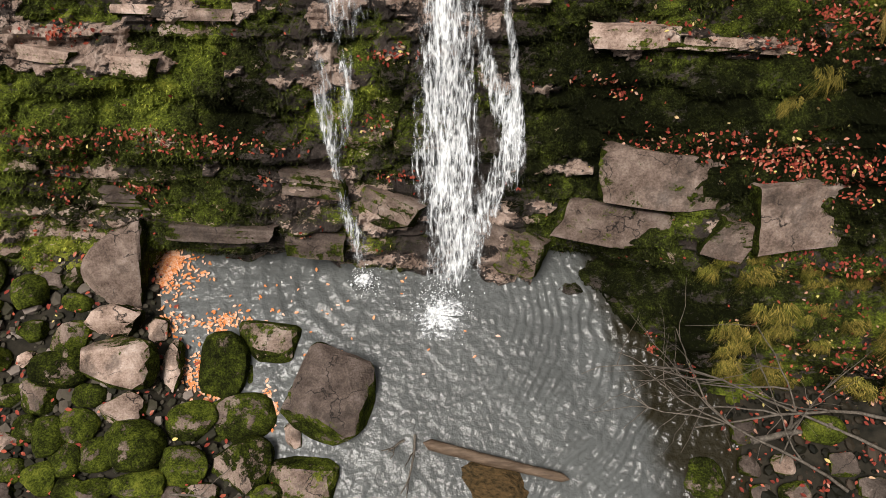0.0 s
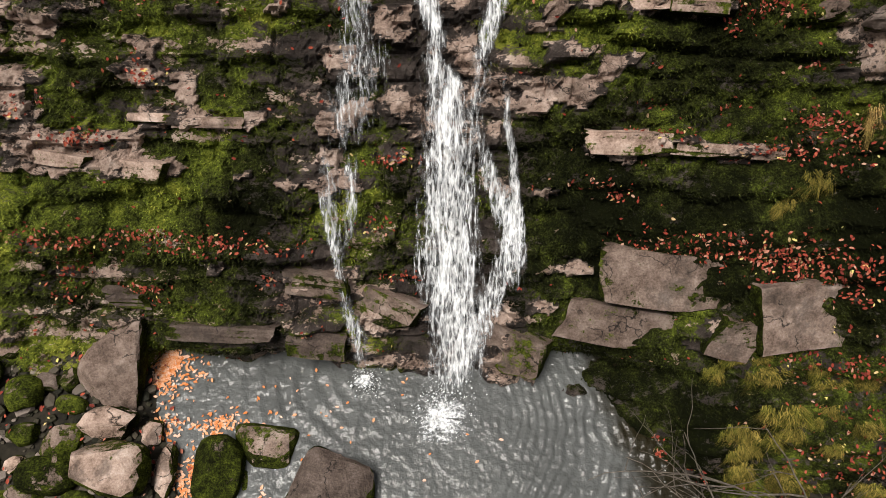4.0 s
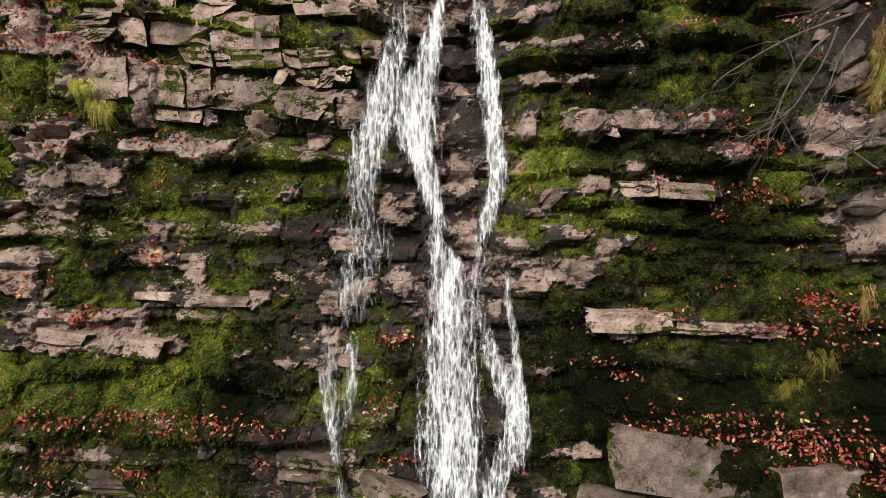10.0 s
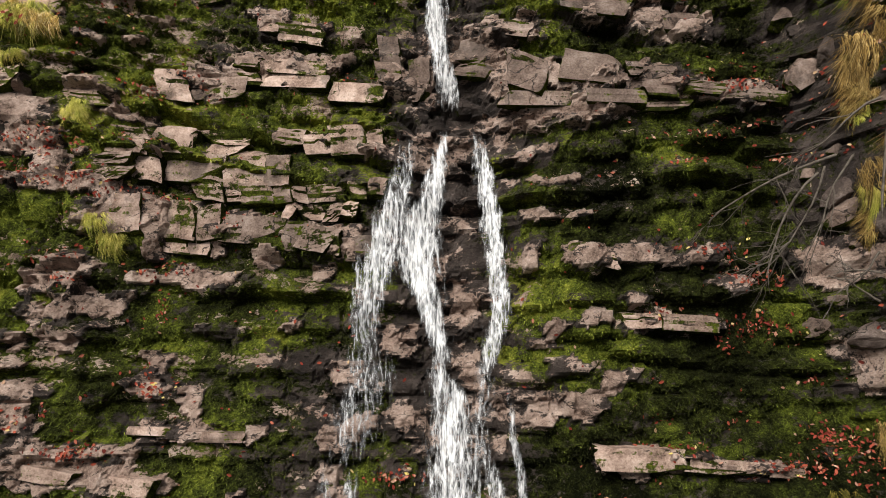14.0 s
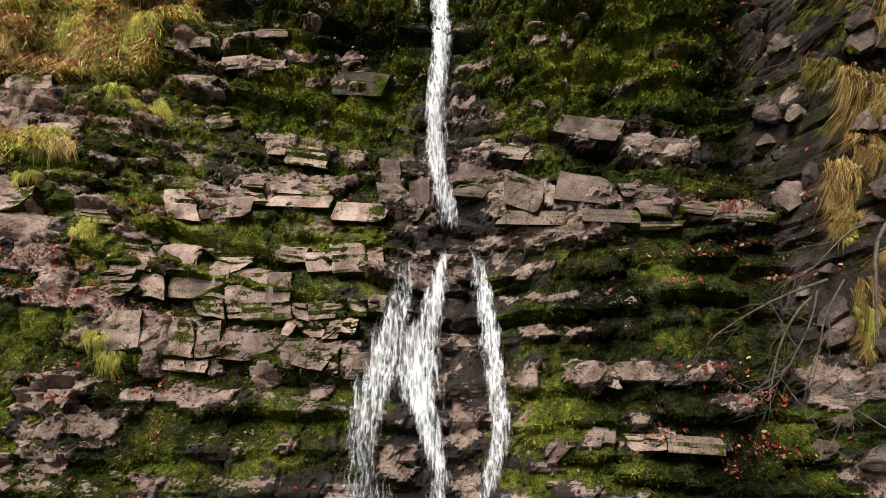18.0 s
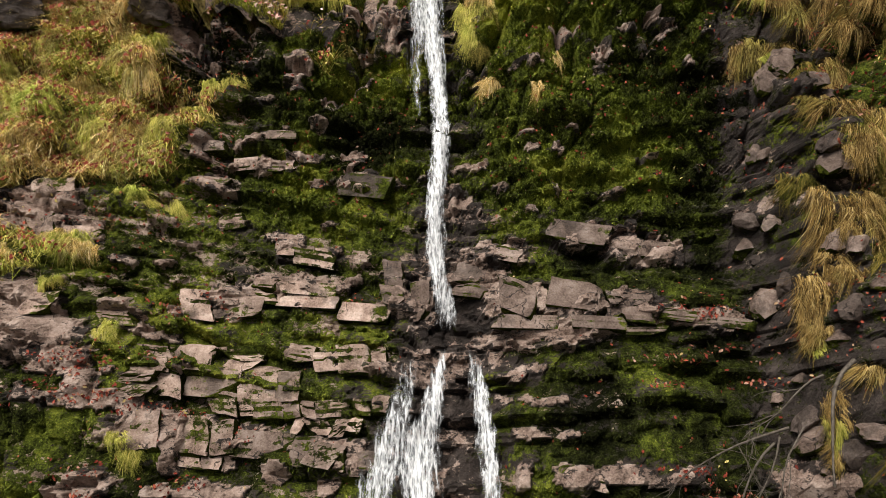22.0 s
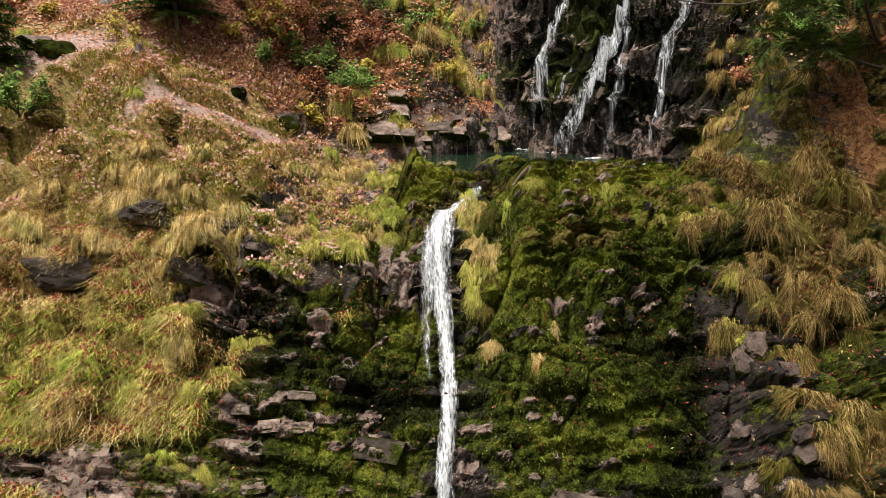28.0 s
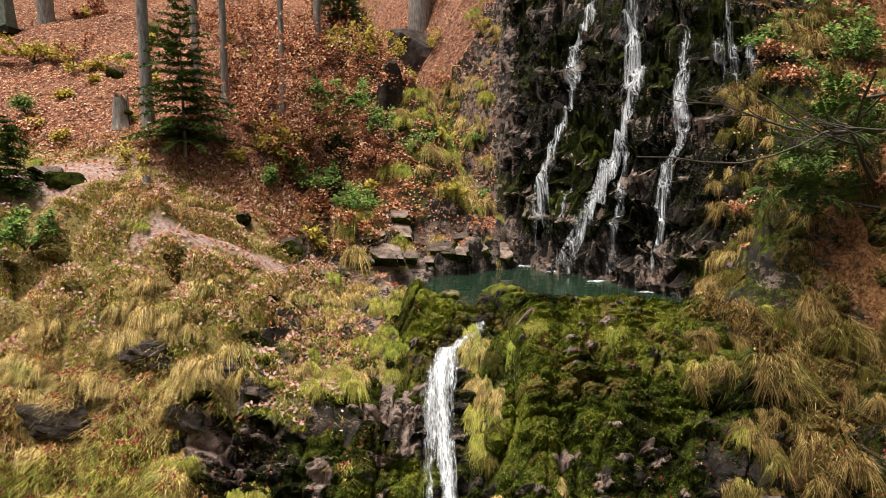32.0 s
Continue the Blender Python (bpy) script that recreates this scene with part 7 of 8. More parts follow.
branch_thing("bare_branch", 42, (3.00, 4.85, 6.61), (-0.73, -0.28, -0.62), 0.97, 0.014, 2, "bare grey branch of a thicket hanging before the rock", "branch", 4, 0.55, 0.2)["group"] = "branches of the bare thicket"
branch_thing("bare_branch", 43, (3.06, 4.89, 6.65), (-0.37, -0.57, -0.73), 1.19, 0.01, 2, "bare grey branch of a thicket hanging before the rock", "branch", 4, 0.55, 0.2)["group"] = "branches of the bare thicket"
branch_thing("bare_branch", 44, (3.28, 4.92, 6.74), (-0.37, -0.57, -0.73), 1.05, 0.01, 2, "bare grey branch of a thicket hanging before the rock", "branch", 4, 0.55, 0.2)["group"] = "branches of the bare thicket"
branch_thing("bare_branch", 45, (3.51, 5.19, 7.13), (-0.94, -0.16, -0.32), 0.81, 0.012, 2, "bare grey branch of a thicket hanging before the rock", "branch", 3, 0.55, 0.2)["group"] = "branches of the bare thicket"
branch_thing("bare_branch", 46, (3.47, 4.32, 5.98), (-0.96, 0.22, -0.16), 0.35, 0.01, 2, "bare grey branch of a thicket hanging before the rock", "branch", 4, 0.55, 0.2)["group"] = "branches of the bare thicket"
branch_thing("bare_branch", 47, (3.45, 4.19, 5.79), (-0.89, 0.41, 0.19), 0.33, 0.01, 2, "bare grey branch of a thicket hanging before the rock", "branch", 4, 0.55, 0.2)["group"] = "branches of the bare thicket"
branch_thing("bare_branch", 48, (3.40, 4.36, 6.16), (-0.44, -0.29, -0.85), 0.52, 0.01, 2, "bare grey branch of a thicket hanging before the rock", "branch", 3, 0.55, 0.2)["group"] = "branches of the bare thicket"
branch_thing("bare_branch", 60, (9.43, 14.90, 14.28), (-0.68, -0.71, 0.17), 6.69, 0.05, 1, "pale bare branch reaching out over the gully", "branch", 4, 0.32, 0.0)["group"] = "dead branches over the gully"
branch_thing("bare_branch", 61, (5.00, 10.08, 15.34), (-0.94, 0.26, 0.24), 1.34, 0.022, 2, "pale bare branch reaching out over the gully", "branch", 5, 0.32, 0.0)["group"] = "dead branches over the gully"
branch_thing("bare_branch", 62, (5.55, 9.88, 15.27), (-0.98, 0.15, -0.10), 0.84, 0.016, 2, "pale bare branch reaching out over the gully", "branch", 5, 0.32, 0.0)["group"] = "dead branches over the gully"
branch_thing("bare_branch", 63, (5.79, 9.74, 15.14), (-0.56, 0.15, 0.82), 0.84, 0.016, 2, "pale bare branch reaching out over the gully", "branch", 4, 0.32, 0.0)["group"] = "dead branches over the gully"
branch_thing("bare_branch", 64, (5.37, 9.87, 15.31), (-0.88, 0.19, 0.43), 0.86, 0.014, 2, "pale bare branch reaching out over the gully", "branch", 4, 0.32, 0.0)["group"] = "dead branches over the gully"
branch_thing("bare_branch", 65, (5.99, 9.72, 15.34), (-0.94, 0.30, 0.15), 0.86, 0.02, 2, "pale bare branch reaching out over the gully", "branch", 5, 0.32, 0.0)["group"] = "dead branches over the gully"


# ---- trees and shrubs above ----
def ground_at(x, y):
    return float(h_upper(np.array(float(x)), np.array(float(y))))


def trunk_tree(x, y, height, radius, lean, label, stubs=5, seed=0):
    r = np.random.RandomState(seed)
    z = ground_at(x, y) - 0.3 - radius * 4
    tree = empty("tree", (x, y, z), label, "tree", "trees on the hillside")
    t = np.linspace(0, 1, 14)
    pts = np.stack([lean * t * height + 0.06 * fbm(t * 3, t * 0 + seed, 2), 0.05 * fbm(t * 3, t * 0 + seed, 4), t * height], -1)
    rad = radius * (1 - 0.45 * t) * (1 + 0.7 * np.exp(-t * 28))
    part("trunk", mesh_of("trunk", *tube(pts, rad, 12)), M_BARK, tree)
    for _ in range(stubs):
        i = r.randint(3, 12)
        a = r.uniform(0, 6.3)
        got = twigs(r, pts[i], (math.cos(a), math.sin(a), 0.1), r.uniform(0.5, 1.3), radius * 0.12, 1, 0.4, 0.5, 3)
        limb = part("branch", mesh_of("branch", *got[0]), M_TWIG, tree)
        for v, f in got[1:]:
            part("twig", mesh_of("twig", v, f), M_TWIG, limb)
    return tree


def spruce_branch(r, length):
    """A flat drooping bough with needle sprays, along +x."""
    V, F, k = [], [], 0
    n = max(5, int(length / 0.07))
    for i in range(n):
        t = (i + 0.5) / n
        x, z = t * length, -0.22 * length * t * t + 0.05 * length * t
        reach = (0.10 + 0.30 * (1 - t)) * min(length, 0.9)
        for sgn in (-1, 1):
            for q in range(3):
                ang = r.uniform(0.6, 1.2)
                L = reach * r.uniform(0.5, 1.1)
                dx, dy, dz = L * math.cos(ang), sgn * L * math.sin(ang), r.normal(0, 0.04) - 0.10 * L
                w = 0.016 + 0.02 * r.rand()
                p = np.array([x + r.normal(0, 0.02), 0, z])
                V += [p, p + (dx * 0.5 - w, dy * 0.5, dz * 0.3 + 0.01), p + (dx, dy, dz), p + (dx * 0.5 + w, dy * 0.5, dz * 0.3 + 0.01)]
                F.append([k, k + 1, k + 2, k + 3])
                k += 4
    return mesh_of("bough", np.array(V), np.array(F), False)


def spruce(x, y, height, label, seed=0, base=0.12):
    r = np.random.RandomState(seed)
    z = ground_at(x, y) - 0.1
    tree = empty("spruce_tree", (x, y, z), label, "tree", "young spruces")
    t = np.linspace(0, 1, 9)
    part("trunk", mesh_of("trunk", *tube(np.stack([0 * t, 0 * t, t * height], -1), 0.012 * height * (1.02 - t), 7)), M_BARK, tree)
    shapes = [spruce_branch(r, q) for q in (0.35, 0.6, 0.9, 1.2)]
    for me in shapes:
        me.materials.append(M_SPRUCE)
    q = base
    while q < 0.98:
        reach = 0.36 * height * (1 - q) ** 0.85 + 0.08
        for _ in range(9):
            a = r.uniform(0, 360)
            me = shapes[int(np.argmin([abs(reach - v) for v in (0.35, 0.6, 0.9, 1.2)]))]
            sc = reach / (0.35, 0.6, 0.9, 1.2)[shapes.index(me)] * r.uniform(0.75, 1.15)
            part("bough", me, None, tree, m=pose(0, 0, q * height, r.uniform(-12, 12), r.uniform(-12, 14) - 22 * q, a) @ Matrix.Scale(sc, 4))
        q += 0.042 + 0.02 * r.rand()
    return tree


def shrub(x, y, z, w, h, leaf, count, size, label, seed, stems=6, category="shrub"):
    r = np.random.RandomState(seed)
    bush = empty("shrub", (x, y, z), label, category, "shrubs on the hillside")
    pieces, tips = [], []
    for i in range(stems):
        a = r.uniform(0, 6.3)
        got = twigs(r, (0, 0, 0), (0.55 * math.cos(a), 0.55 * math.sin(a), 0.8), h * r.uniform(0.7, 1.1), 0.014, 2, 0.5, 0.5, 3)
        pieces += got
        tips += [g[0] for g in got]
    V, F = join(pieces)
    V[:, 0] *= w / max(0.4, np.ptp(V[:, 0]))
    part("stem", mesh_of("stem", V, F), M_TWIG, bush)
    pick = V[r.randint(0, len(V), int(count * 2.6))]
    pick = pick[pick[:, 2] > h * 0.22]
    pick = pick + r.normal(0, 0.06, pick.shape)
    part("foliage", leaf_mesh(pick, np.tile([0, -0.5, 1.0], (len(pick), 1)) + r.normal(0, 0.4, pick.shape), size * 1.15, seed), leaf, bush)
    return bush


SPRAYS = [spruce_branch(np.random.RandomState(k), 0.8) for k in range(3)]
for me in SPRAYS:
    me.materials.append(M_SPRUCE)
def hill_tussock(x, y, size, kind="d", lift=0.0):
    """Grass hanging from a knoll of the meadow."""
    TCOUNT[0] += 1
    r = random.Random(TCOUNT[0])
    z = ground_at(x, y) + float(hummock(np.array([x]), np.array([y]))[0]) + 0.08 + lift
    m = pose(x, y, z, 28 + r.uniform(-8, 8), 0, r.uniform(-25, 25)) @ Matrix.Scale(size, 4)
    tagged(part("grass_tussock", TUSSOCKS[kind][TCOUNT[0] % 5], None, m=m), "pale dry grass tussock on a knoll of the meadow", "grass", "grass tussocks on the meadow")


def hill_rock(x, y, w, d, h, kind, seed, label, turn=0):
    me = stone_mesh("rock", seed, 16, 6.0, 0.16)
    me.materials.append(STONE_MATS[kind])
    tagged(part("rock", me, None, m=pose(x, y, ground_at(x, y) + 0.1 * h, 15, 5, turn) @ Matrix.Diagonal((w, d, h, 1))), label, "rock")


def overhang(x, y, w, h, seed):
    """Dark rock standing in for a knoll's shaded hollow, with grass hanging over it."""
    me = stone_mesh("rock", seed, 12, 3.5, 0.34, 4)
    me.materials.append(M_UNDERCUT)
    tagged(part("rock", me, None, m=pose(x, y, ground_at(x, y) - 0.16 * h, -15, 4, 8) @ Matrix.Diagonal((w, 0.5 * w, h, 1))), "dark rock standing in for the shaded hollow under overhanging grass", "rock")
    r = random.Random(seed)
    for i in range(6):
        hill_tussock(x + w * (i / 5 - 0.5), y + 0.10 * w + r.uniform(-0.1, 0.1), r.uniform(0.5, 0.75), "d", 0.22 * h)


def stump(x, y, radius, height, label, seed):
    z = ground_at(x, y) - 0.15
    thing = empty("tree_stump", (x, y, z), label, "stump")
    a, q = np.meshgrid(np.linspace(0, 2 * np.pi, 20, endpoint=False), np.linspace(0, 1, 9), indexing="ij")
    ragged = 0.65 + 0.6 * vnoise(2 * np.cos(a) + 5, 2 * np.sin(a) + 5, seed)
    rad = radius * (1.35 - 0.5 * q ** 0.5) * (1 + 0.25 * fbm(np.cos(a) * 3 + 9, np.sin(a) * 3 + 9, seed))
    V = np.stack([rad * np.cos(a), rad * np.sin(a), q * height * ragged], -1)
    part("bark", mesh_of("bark", V.reshape(-1, 3), grid_faces(20, 9)), M_BARK, thing)
    inner = np.stack([0.8 * rad * np.cos(a), 0.8 * rad * np.sin(a), q * height * ragged * 0.93], -1)
    part("split_wood", mesh_of("split_wood", inner.reshape(-1, 3), grid_faces(20, 9)), M_SPLIT, thing, "pale split wood")
    part("moss_cap", stone_mesh("moss_cap", 90 + seed, 3, 2.2, 0.2, 2), M_MOSSY, thing, "green moss", pose(radius * 0.5, 0.0, height * 0.55) @ Matrix.Diagonal((radius * 1.9, radius * 1.5, radius * 0.9, 1)))


def mast(x, y, height, width):
    """The tapering foot of a concrete post, bolted to a plinth."""
    z = ground_at(x, y) - 0.1
    thing = empty("concrete_post", (x, y, z), "grey-green tapered concrete post on a dark plinth", "post")
    for name, w0, w1, z0, z1, mat in (("plinth", width * 1.5, width * 1.5, 0, 0.25, M_STREAMBED), ("shaft", width, width * 0.45, 0.25, height * 2.2, M_CONCRETE)):
        bm = bmesh.new()
        bmesh.ops.create_cube(bm, size=1)
        for v in bm.verts:
            w = w1 if v.co.z > 0 else w0
            v.co = Vector((v.co.x * w, v.co.y * w, z1 if v.co.z > 0 else z0))
        bmesh.ops.bevel(bm, geom=bm.edges[:], offset=0.03, segments=2, affect="EDGES")
        me = bpy.data.meshes.new(name)
        bm.to_mesh(me)
        bm.free()
        part(name, me, mat, thing)
    for dx in (-0.35, 0.35):
        part("bolt", mesh_of("bolt", *tube([(0, 0, 0), (0, 0, 0.02), (0, 0, 0.12), (0, 0, 0.13)], [0.01, 0.07, 0.07, 0.01], 8)), M_CONCRETE, thing, "pale bolt head", Matrix.Translation((dx * width, -width * 0.55, 0.25)))


M_SPLIT = plain_material("split_wood", (0.22, 0.17, 0.13), (0.45, 0.40, 0.36), 16, 0.8, (1, 1, 0.2))
M_CONCRETE = plain_material("weathered_concrete", (0.12, 0.14, 0.11), (0.24, 0.26, 0.21), 8, 0.85)
r = np.random.RandomState(77)
for _ in range(60):
    x, y = r.uniform(-13, -2.2), r.uniform(13.0, 18.0)
    if x < left_edge(y) - 1.2 and y - FOOT + 0.5 > ground_at(x, y):
        hill_tussock(x, y, r.uniform(0.3, 0.62), "d" if r.rand() < 0.8 else "g")
for _ in range(36):
    y = r.uniform(14.5, 18.5)
    hill_tussock(right_edge(y) + r.uniform(0.2, 4.5), y, r.uniform(0.35, 0.65), "d")


trunk_tree(-8.89, 19.56, 13, 0.18, -0.01, "tall straight grey beech trunk on the leafy slope", 5, 1)
trunk_tree(-8.44, 22.31, 13, 0.15, -0.01, "slender grey trunk behind a young spruce", 5, 2)
trunk_tree(-7.17, 21.19, 13, 0.12, 0, "thin dark trunk with dead side twigs", 9, 3)
trunk_tree(-5.57, 21.96, 13, 0.11, 0, "thin dark trunk among orange saplings", 9, 4)
trunk_tree(-16.80, 28.37, 13, 0.34, -0.02, "grey trunk with a mossy foot among red leaves", 3, 5)
trunk_tree(-1.73, 35.98, 13, 0.66, 0.02, "thick pale trunk rooted on a rock outcrop", 2, 6)
trunk_tree(-5.13, 25.56, 13, 0.16, 0.02, "dark trunk in the shade of the slope", 6, 7)
trunk_tree(-4.27, 28.68, 13, 0.25, 0, "dark trunk on the upper slope", 6, 8)
trunk_tree(-21.16, 39.89, 13, 0.40, 0, "grey beech trunk high on the slope", 3, 9)
trunk_tree(-11.18, 37.01, 13, 0.31, 0, "grey beech trunk high on the slope", 3, 10)
spruce(-7.60, 18.86, 4.69, "young green spruce standing in red leaf litter", 3)
spruce(-11.10, 16.54, 2.11, "small dense dark green spruce beside the path", 5, 0.05)
spruce(-4.59, 27.67, 3.66, "dark spruce sapling on the shaded slope", 7)
shrub(-4.82, 20.42, 14.58, 2.50, 1.61, M_YELLOW, 1500, 0.085, "low shrub with yellow autumn leaves", 1)
shrub(-3.84, 22.50, 15.88, 2.14, 2.53, M_GREEN, 1500, 0.1, "fresh green leafy shrub at the gully's edge", 2)
shrub(-3.24, 25.75, 18.58, 2.91, 1.57, M_YELLOW, 900, 0.08, "shrub with sparse yellow leaves above a rock", 3)
shrub(-1.19, 33.65, 20.25, 1.75, 1.05, M_YELLOW, 500, 0.08, "small bright yellow bush under a tree", 4)
shrub(-10.06, 15.35, 12.78, 1.09, 0.94, M_GREEN, 500, 0.09, "light green leafy plant in the dry meadow", 5)
shrub(-15.40, 24.95, 18.41, 3.78, 0.91, M_YELLOW, 900, 0.09, "patch of yellow-green herbs on the slope", 6)
shrub(-12.73, 23.41, 17.81, 2.74, 0.68, M_YELLOW, 500, 0.09, "patch of yellow-green herbs on the slope", 7)
shrub(-6.29, 21.19, 16.07, 2.82, 3.01, M_FOREST, 1100, 0.08, "beech sapling with brown-orange leaves", 8)
shrub(-5.04, 25.05, 18.47, 2.86, 2.64, M_FOREST, 900, 0.08, "beech sapling with brown-orange leaves", 9)
shrub(-13.16, 20.68, 16.26, 0.75, 0.71, M_GREEN, 260, 0.08, "small dark green bush among fallen leaves", 10)
shrub(-2.78, 19.90, 13.25, 1.54, 1.03, M_GREEN, 600, 0.08, "low green undergrowth beside the gully", 11)
shrub(-4.17, 20.10, 13.83, 1.57, 1.05, M_GREEN, 500, 0.08, "low green undergrowth beside the gully", 12)
shrub(-5.04, 21.07, 15.28, 2.03, 1.11, M_FOREST, 500, 0.08, "brown-leaved shrub on the slope", 13)
shrub(-2.11, 22.23, 15.51, 1.33, 1.71, M_GREEN, 400, 0.08, "dark ivy and undergrowth on a rock edge", 14)
shrub(10.43, 18.24, 17.67, 1.46, 0.91, M_GREEN, 400, 0.09, "yellow-green bush on the opposite slope", 15)
shrub(-7.92, 22.43, 17.34, 2.44, 2.85, M_FOREST, 700, 0.08, "beech sapling with brown-orange leaves", 17)
shrub(-7.72, 26.52, 19.53, 3.59, 3.59, M_FOREST, 800, 0.08, "beech sapling with brown-orange leaves", 18)
shrub(-16.31, 33.08, 22.79, 4.84, 1.93, M_FOREST, 600, 0.09, "low beech shrub with orange leaves", 19)
shrub(-2.04, 23.89, 17.14, 1.44, 1.23, M_FOREST, 400, 0.08, "brown-leaved shrub at a rock edge", 20)
shrub(-3.31, 21.35, 14.58, 1.47, 1.10, M_FOREST, 500, 0.08, "brown-leaved shrub on the slope", 21)
shrub(-8.72, 18.20, 14.59, 1.03, 0.68, M_YELLOW, 260, 0.07, "small yellow-green herbs beside a stump", 22)
shrub(-5.48, 19.26, 14.10, 1.02, 0.68, M_GREEN, 260, 0.07, "low green herbs in leaf litter", 23)
shrub(9.46, 16.93, 16.36, 2.51, 1.17, M_GREEN, 900, 0.07, "green undergrowth on the steep bank", 24)
shrub(7.79, 15.60, 14.30, 1.35, 0.90, M_GREEN, 500, 0.07, "green undergrowth on the steep bank", 25)
shrub(10.69, 17.90, 17.33, 1.99, 1.08, M_GREEN, 600, 0.07, "green undergrowth on the steep bank", 26)
shrub(-6.30, 19.34, 14.75, 0.69, 0.52, M_YELLOW, 160, 0.08, "small yellow seedling in leaf litter", 16)
# shaded hollows under the knolls, made as dark rock
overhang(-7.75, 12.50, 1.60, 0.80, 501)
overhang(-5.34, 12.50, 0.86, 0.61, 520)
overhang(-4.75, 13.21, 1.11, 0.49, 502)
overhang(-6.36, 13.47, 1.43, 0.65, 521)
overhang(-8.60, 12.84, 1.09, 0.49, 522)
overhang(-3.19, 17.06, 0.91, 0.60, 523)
hill_rock(-2.22, 23.55, 1.01, 0.71, 2.63, "U", 524, "dark rock face below a tree", 0)
hill_rock(-1.81, 34.43, 3.28, 2.29, 3.10, "U", 525, "grey rock outcrop under a thick trunk", 0)
hill_rock(-0.16, 16.76, 0.67, 0.47, 0.76, "M", 526, "mossy stone at the pool's outlet", 0)
hill_rock(0.36, 16.83, 0.53, 0.37, 0.65, "M", 527, "mossy stone at the pool's outlet", 0)
hill_rock(-9.92, 17.02, 1.00, 0.70, 0.61, "H", 503, "weathered grey rock beside the path", 20)
hill_rock(-10.64, 17.28, 0.86, 0.60, 0.58, "P", 504, "weathered grey rock beside the path", 0)
hill_rock(-11.34, 22.68, 0.56, 0.40, 0.62, "D", 505, "small dark rock in leaf litter", 0)
hill_rock(-5.70, 17.82, 0.38, 0.27, 0.37, "D", 506, "small dark stone at the edge of the slope", 0)
hill_rock(-4.58, 18.05, 0.96, 0.67, 0.58, "D", 507, "dark mossy ledge rock beside the path", -15)
hill_rock(-3.44, 18.60, 1.14, 0.80, 0.47, "P", 508, "flat grey ledge rock near the pool", -18)
hill_rock(-2.64, 18.61, 0.97, 0.68, 0.42, "P", 509, "flat grey ledge rock near the pool", -18)
hill_rock(-3.78, 17.89, 0.79, 0.55, 0.37, "G", 510, "flat grey ledge rock near the pool", -18)
hill_rock(-4.22, 13.79, 0.51, 0.36, 0.33, "P", 511, "pale broken slab among grass", 0)
hill_rock(-4.05, 12.73, 0.41, 0.28, 0.37, "O", 512, "pale stone in the slope", 0)
hill_rock(-0.38, 17.69, 0.62, 0.43, 0.60, "D", 513, "dark wet stone at the pool's outlet", 0)
hill_rock(0.12, 18.03, 0.57, 0.40, 0.53, "D", 514, "dark wet stone at the pool's outlet", 0)
stump(-9.80, 19.78, 0.24, 0.94, "broken mossy tree stump in red leaves", 1)
stump(-7.82, 16.87, 0.11, 0.63, "small broken stump with pale split wood", 2)
mast(-17.90, 27.26, 1.30, 0.73)
bough((10.44, 16.50, 15.97), (6.73, 12.90, 15.40), 0)
bough((10.04, 15.80, 15.27), (6.41, 13.07, 15.08), 1)
bough((9.59, 15.02, 14.50), (5.70, 12.87, 14.43), 2)
bough((10.61, 16.79, 16.27), (7.23, 13.13, 16.16), 3)
bough((9.25, 14.43, 13.91), (6.04, 12.71, 14.65), 4)
bough((9.88, 15.53, 15.01), (6.77, 12.85, 15.82), 5)
bough((10.27, 16.21, 15.69), (7.61, 12.95, 15.51), 6)

# grass and undergrowth on the steep bank between the wood and the upper pool
br = random.Random(31)
steep_grass = ([], [])
for i in range(110):
    y = br.uniform(18.6, 32.0)
    x = float(left_edge(y)) - br.uniform(0.5, 4.4)
    z = float(h_rocky(np.array(x), np.array(y)))
    steep_grass[i % 2].append((pose(x, y, z + 0.05, 45 + br.uniform(-8, 10), 0, br.uniform(-35, 35)) @ Matrix.Scale(br.uniform(0.5, 0.95), 4), i))
for i in range(40):
    x, y = br.uniform(-3.4, -1.25), br.uniform(13.4, 17.9)
    z = float(h_rocky(np.array(x), np.array(y)))
    steep_grass[i % 3 == 0].append((pose(x, y, z + 0.05, 38 + br.uniform(-8, 10), 0, br.uniform(-35, 35)) @ Matrix.Scale(br.uniform(0.4, 0.7), 4), i))
joined_tussocks(steep_grass[0], M_GREENGRASS, "green grass on the steep leafy bank")
joined_tussocks(steep_grass[1], M_GRASS, "dry grass on the steep leafy bank")
for i in range(26):
    y = br.uniform(18.9, 31.0)
    x = float(left_edge(y)) - br.uniform(0.9, 4.0)
    leaf, words = br.choice(((M_GREEN, "low green undergrowth on the steep bank"), (M_FOREST, "brown-leaved shrub on the steep bank"), (M_YELLOW, "yellow-leaved shrub on the steep bank")))
    h = br.uniform(0.4, 0.9)
    shrub(x, y, float(h_rocky(np.array(x), np.array(y))) - 0.05, h * 1.5, h, leaf, int(300 * h), 0.08, words, 700 + i, 4)
for i in range(18):
    y = br.uniform(14.6, 22.0)
    x = float(right_edge(y)) + br.uniform(0.6, 4.2)
    leaf, words = br.choice(((M_GREEN, "low green undergrowth on the bank across the pool"), (M_FOREST, "brown-leaved shrub on the bank across the pool")))
    h = br.uniform(0.35, 0.8)
    shrub(x, y, float(h_rocky(np.array(x), np.array(y))) - 0.05, h * 1.5, h, leaf, int(300 * h), 0.08, words, 760 + i, 4)
far_grass = ([], [])
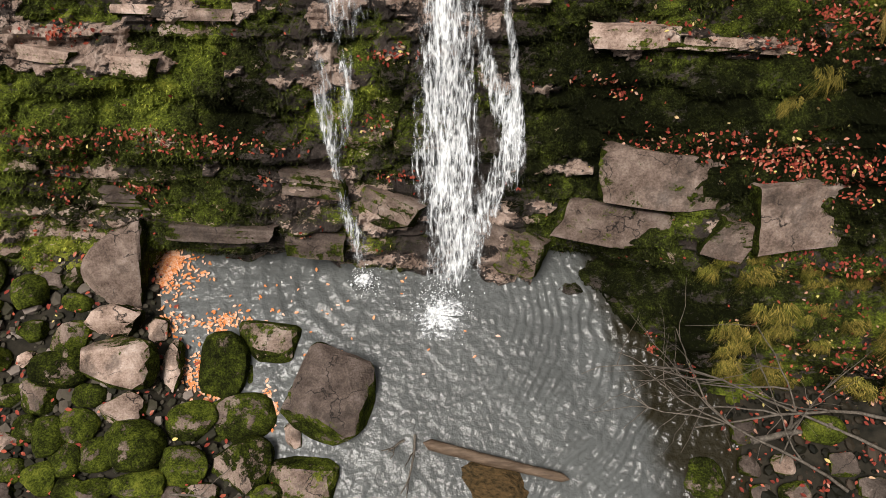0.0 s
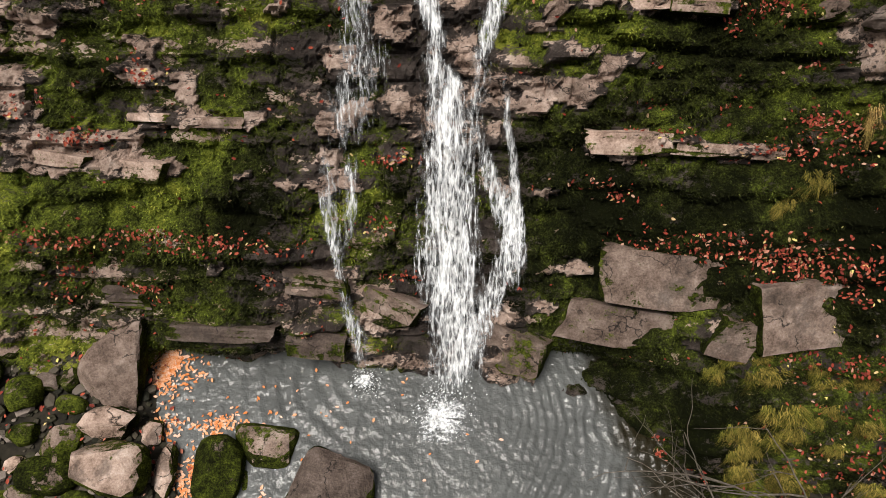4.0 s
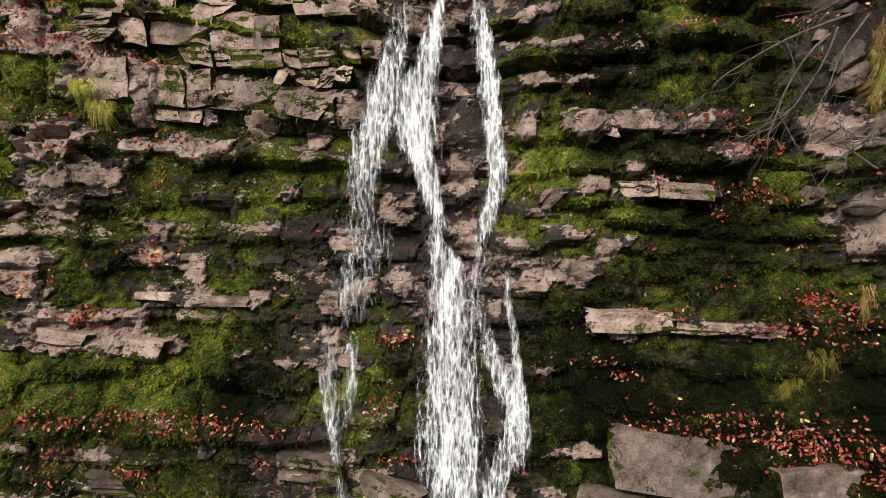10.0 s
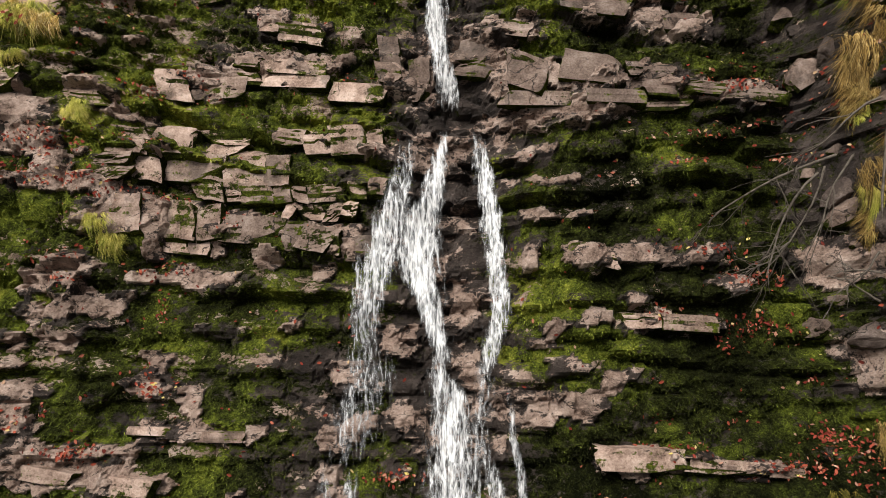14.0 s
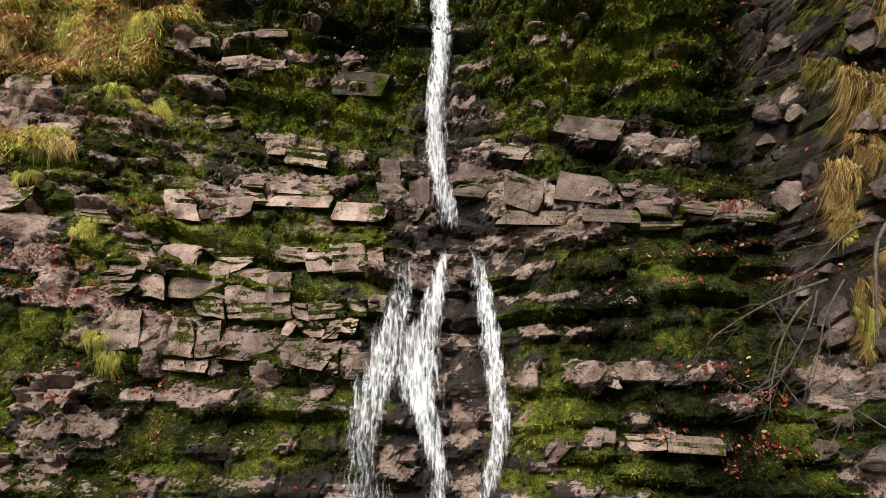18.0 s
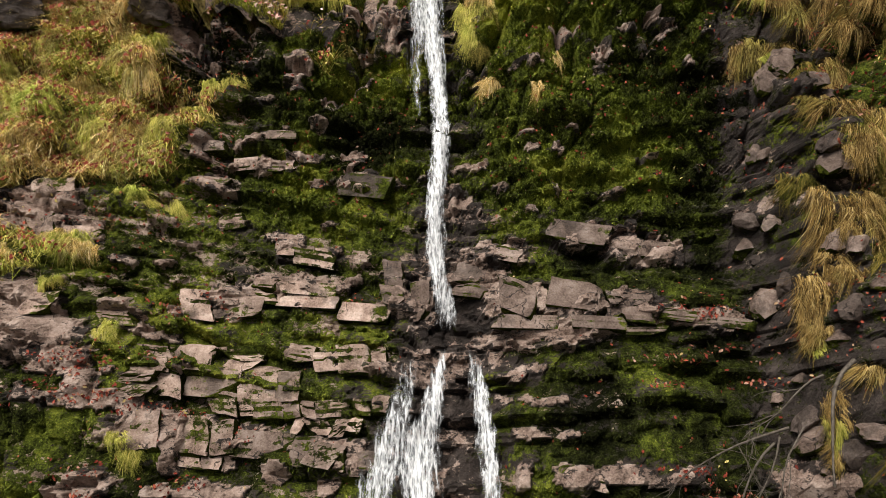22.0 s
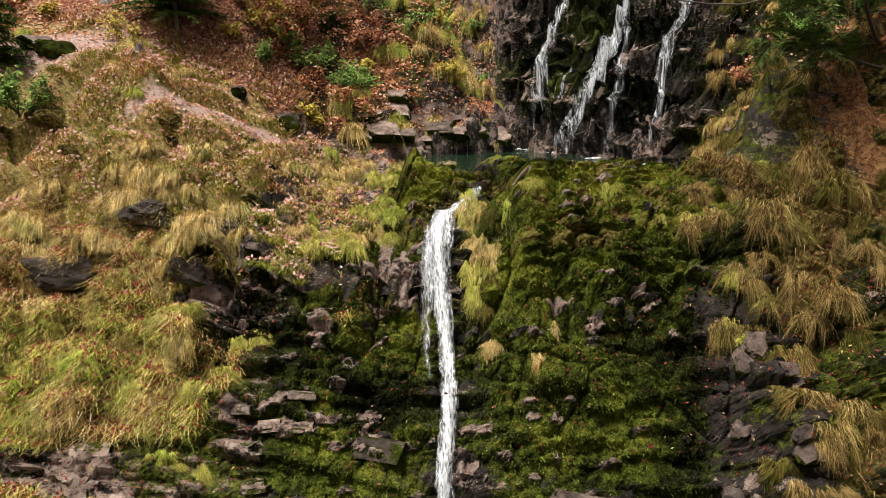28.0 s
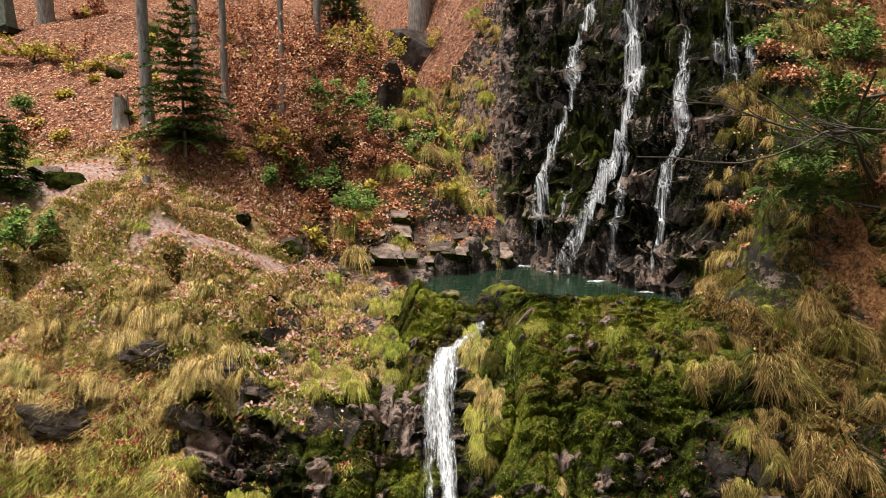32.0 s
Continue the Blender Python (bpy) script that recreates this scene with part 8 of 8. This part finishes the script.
for i in range(110):
    y = br.uniform(13.6, 22.0)
    x = float(right_edge(y)) + br.uniform(0.1, 4.6)
    z = float(h_rocky(np.array(x), np.array(y)))
    far_grass[i % 3 == 0].append((pose(x, y, z + 0.05, 45 + br.uniform(-8, 10), 0, br.uniform(-50, 10)) @ Matrix.Scale(br.uniform(0.4, 0.85), 4), i))
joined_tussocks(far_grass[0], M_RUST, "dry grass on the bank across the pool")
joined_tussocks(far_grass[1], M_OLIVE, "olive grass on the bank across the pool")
for i in range(26):
    q = br.random()
    x, y = -2.9 + 4.4 * q + br.uniform(-0.3, 0.3), 18.4 + 2.3 * q + br.uniform(-0.4, 0.7)
    z = float(h_rocky(np.array(x), np.array(y)))
    key = ("ledge", i % 5)
    if key not in SHARED:
        SHARED[key] = block_mesh(400 + i, 1)
        SHARED[key].materials.append(M_SLAB if i % 2 else M_PALE)
    w = br.uniform(0.4, 0.95)
    m = pose(x, y, z + 0.02, br.uniform(18, 40), br.uniform(-6, 6), -22 + br.uniform(-10, 10)) @ Matrix.Diagonal((w, w * 0.6, br.uniform(0.2, 0.34), 1))
    tagged(part("rock", SHARED[key], None, m=m), "flat pale ledge stone on the bank of the upper pool", "rock", "ledge stones beside the upper pool")

# young growth over the forest floor
for i in range(22):
    x, y = br.uniform(-9.5, -3.0), br.uniform(19.8, 27.0)
    h = br.uniform(0.9, 2.2)
    shrub(x, y, ground_at(x, y) - 0.05, h * 0.9, h, M_FOREST, int(190 * h), 0.08, "twiggy beech sapling with withered red-brown leaves", 900 + i, 5)
yr = random.Random(15)
for i in range(46):
    x, y = yr.uniform(-17, -2.5), 18.8 + 12 * yr.random() ** 1.3
    leaf, words = yr.choice(((M_FOREST, "small beech sapling with brown-orange leaves"), (M_FOREST, "small beech sapling with brown-orange leaves"), (M_YELLOW, "small herb with yellow-green leaves in the litter"), (M_GREEN, "low green herb in the leaf litter")))
    h = yr.uniform(0.35, 1.3) if leaf is M_FOREST else yr.uniform(0.2, 0.5)
    shrub(x, y, ground_at(x, y) - 0.05, h * 1.1, h, leaf, int(150 + 170 * h), 0.085, words, 300 + i, 4)

M_MEADOWLEAF = leaf_material("faded_leaves", (0.0, (0.26, 0.07, 0.05)), (0.5, (0.48, 0.22, 0.17)), (1.0, (0.72, 0.52, 0.45)))
# leaves and grass over the hillside
r = np.random.RandomState(33)
gx, gy = r.uniform(-22, 18, 170000), 14.5 + 26 * r.rand(170000) ** 1.3
gx, gy = np.concatenate([gx, r.uniform(-5, 2.6, 30000)]), np.concatenate([gy, r.uniform(20, 38, 30000)])
inside = (gx > left_edge(gy) - 0.6) & (gx < right_edge(gy) + 0.4)
gx, gy = gx[~inside], gy[~inside]
rocky = (gx > -4.2) & (gx < 13.2)
gz = np.where(rocky, h_rocky(gx, gy), h_upper(gx, gy) + 0.35 * fbm(gx * 0.7, gy * 0.7, 51, 4) + 0.10 * fbm(gx * 4, gy * 4, 52, 3) + hummock(gx, gy))
thin = (gy < 18.0) & (r.rand(len(gx)) < 0.72)
P = np.stack([gx, gy, gz + 0.03], -1)[~thin]
tagged(part("fallen_leaves", leaf_mesh(P, np.tile([0, -0.6, 1.0], (len(P), 1)), 0.085, 8), M_FOREST), "red-brown beech leaves covering the forest floor", "leaves", kind="stuff")
gx, gy = r.uniform(-15, -1.8, 90000), 12.4 + 7.4 * r.rand(90000)
keep = (gx < left_edge(gy) - 0.9 - 1.2 * vnoise(gx, gy, 9)) & (vnoise(gx * 1.6, gy * 1.6, 8) > 0.36) & (gy - FOOT + 0.9 > h_upper(gx, gy)) & (hollow(gx, gy) > r.rand(len(gx))) & (tracks(gx, gy) < 0.35) & (r.rand(len(gx)) > step(17.6, 20.0, gy))
gx, gy = gx[keep], gy[keep]
gz = np.where(gx > -4.2, h_rocky(gx, gy), h_upper(gx, gy) + 0.35 * fbm(gx * 0.7, gy * 0.7, 51, 4) + 0.10 * fbm(gx * 4, gy * 4, 52, 3) + hummock(gx, gy))
P = np.stack([gx, gy, gz + 0.16], -1)[::5]
tagged(part("fallen_leaves", leaf_mesh(P, np.tile([0, -0.6, 1.0], (len(P), 1)), 0.085, 28), M_MEADOWLEAF), "faded pink-brown leaves caught in the meadow grass", "leaves", kind="stuff")
patch = vnoise(gx * 0.7, gy * 0.7, 15) + 0.4 * r.rand(len(gx)) > 0.7
for sel, mat, words in ((~patch, M_GRASS, "long dry grass of the steep meadow above the fall"), (patch, M_GREENGRASS, "green grass in patches on the meadow")):
    tagged(part("grass", turf(gx[sel], gy[sel], gz[sel], 6, 0.20, 0.7), mat), words, "grass", kind="stuff")
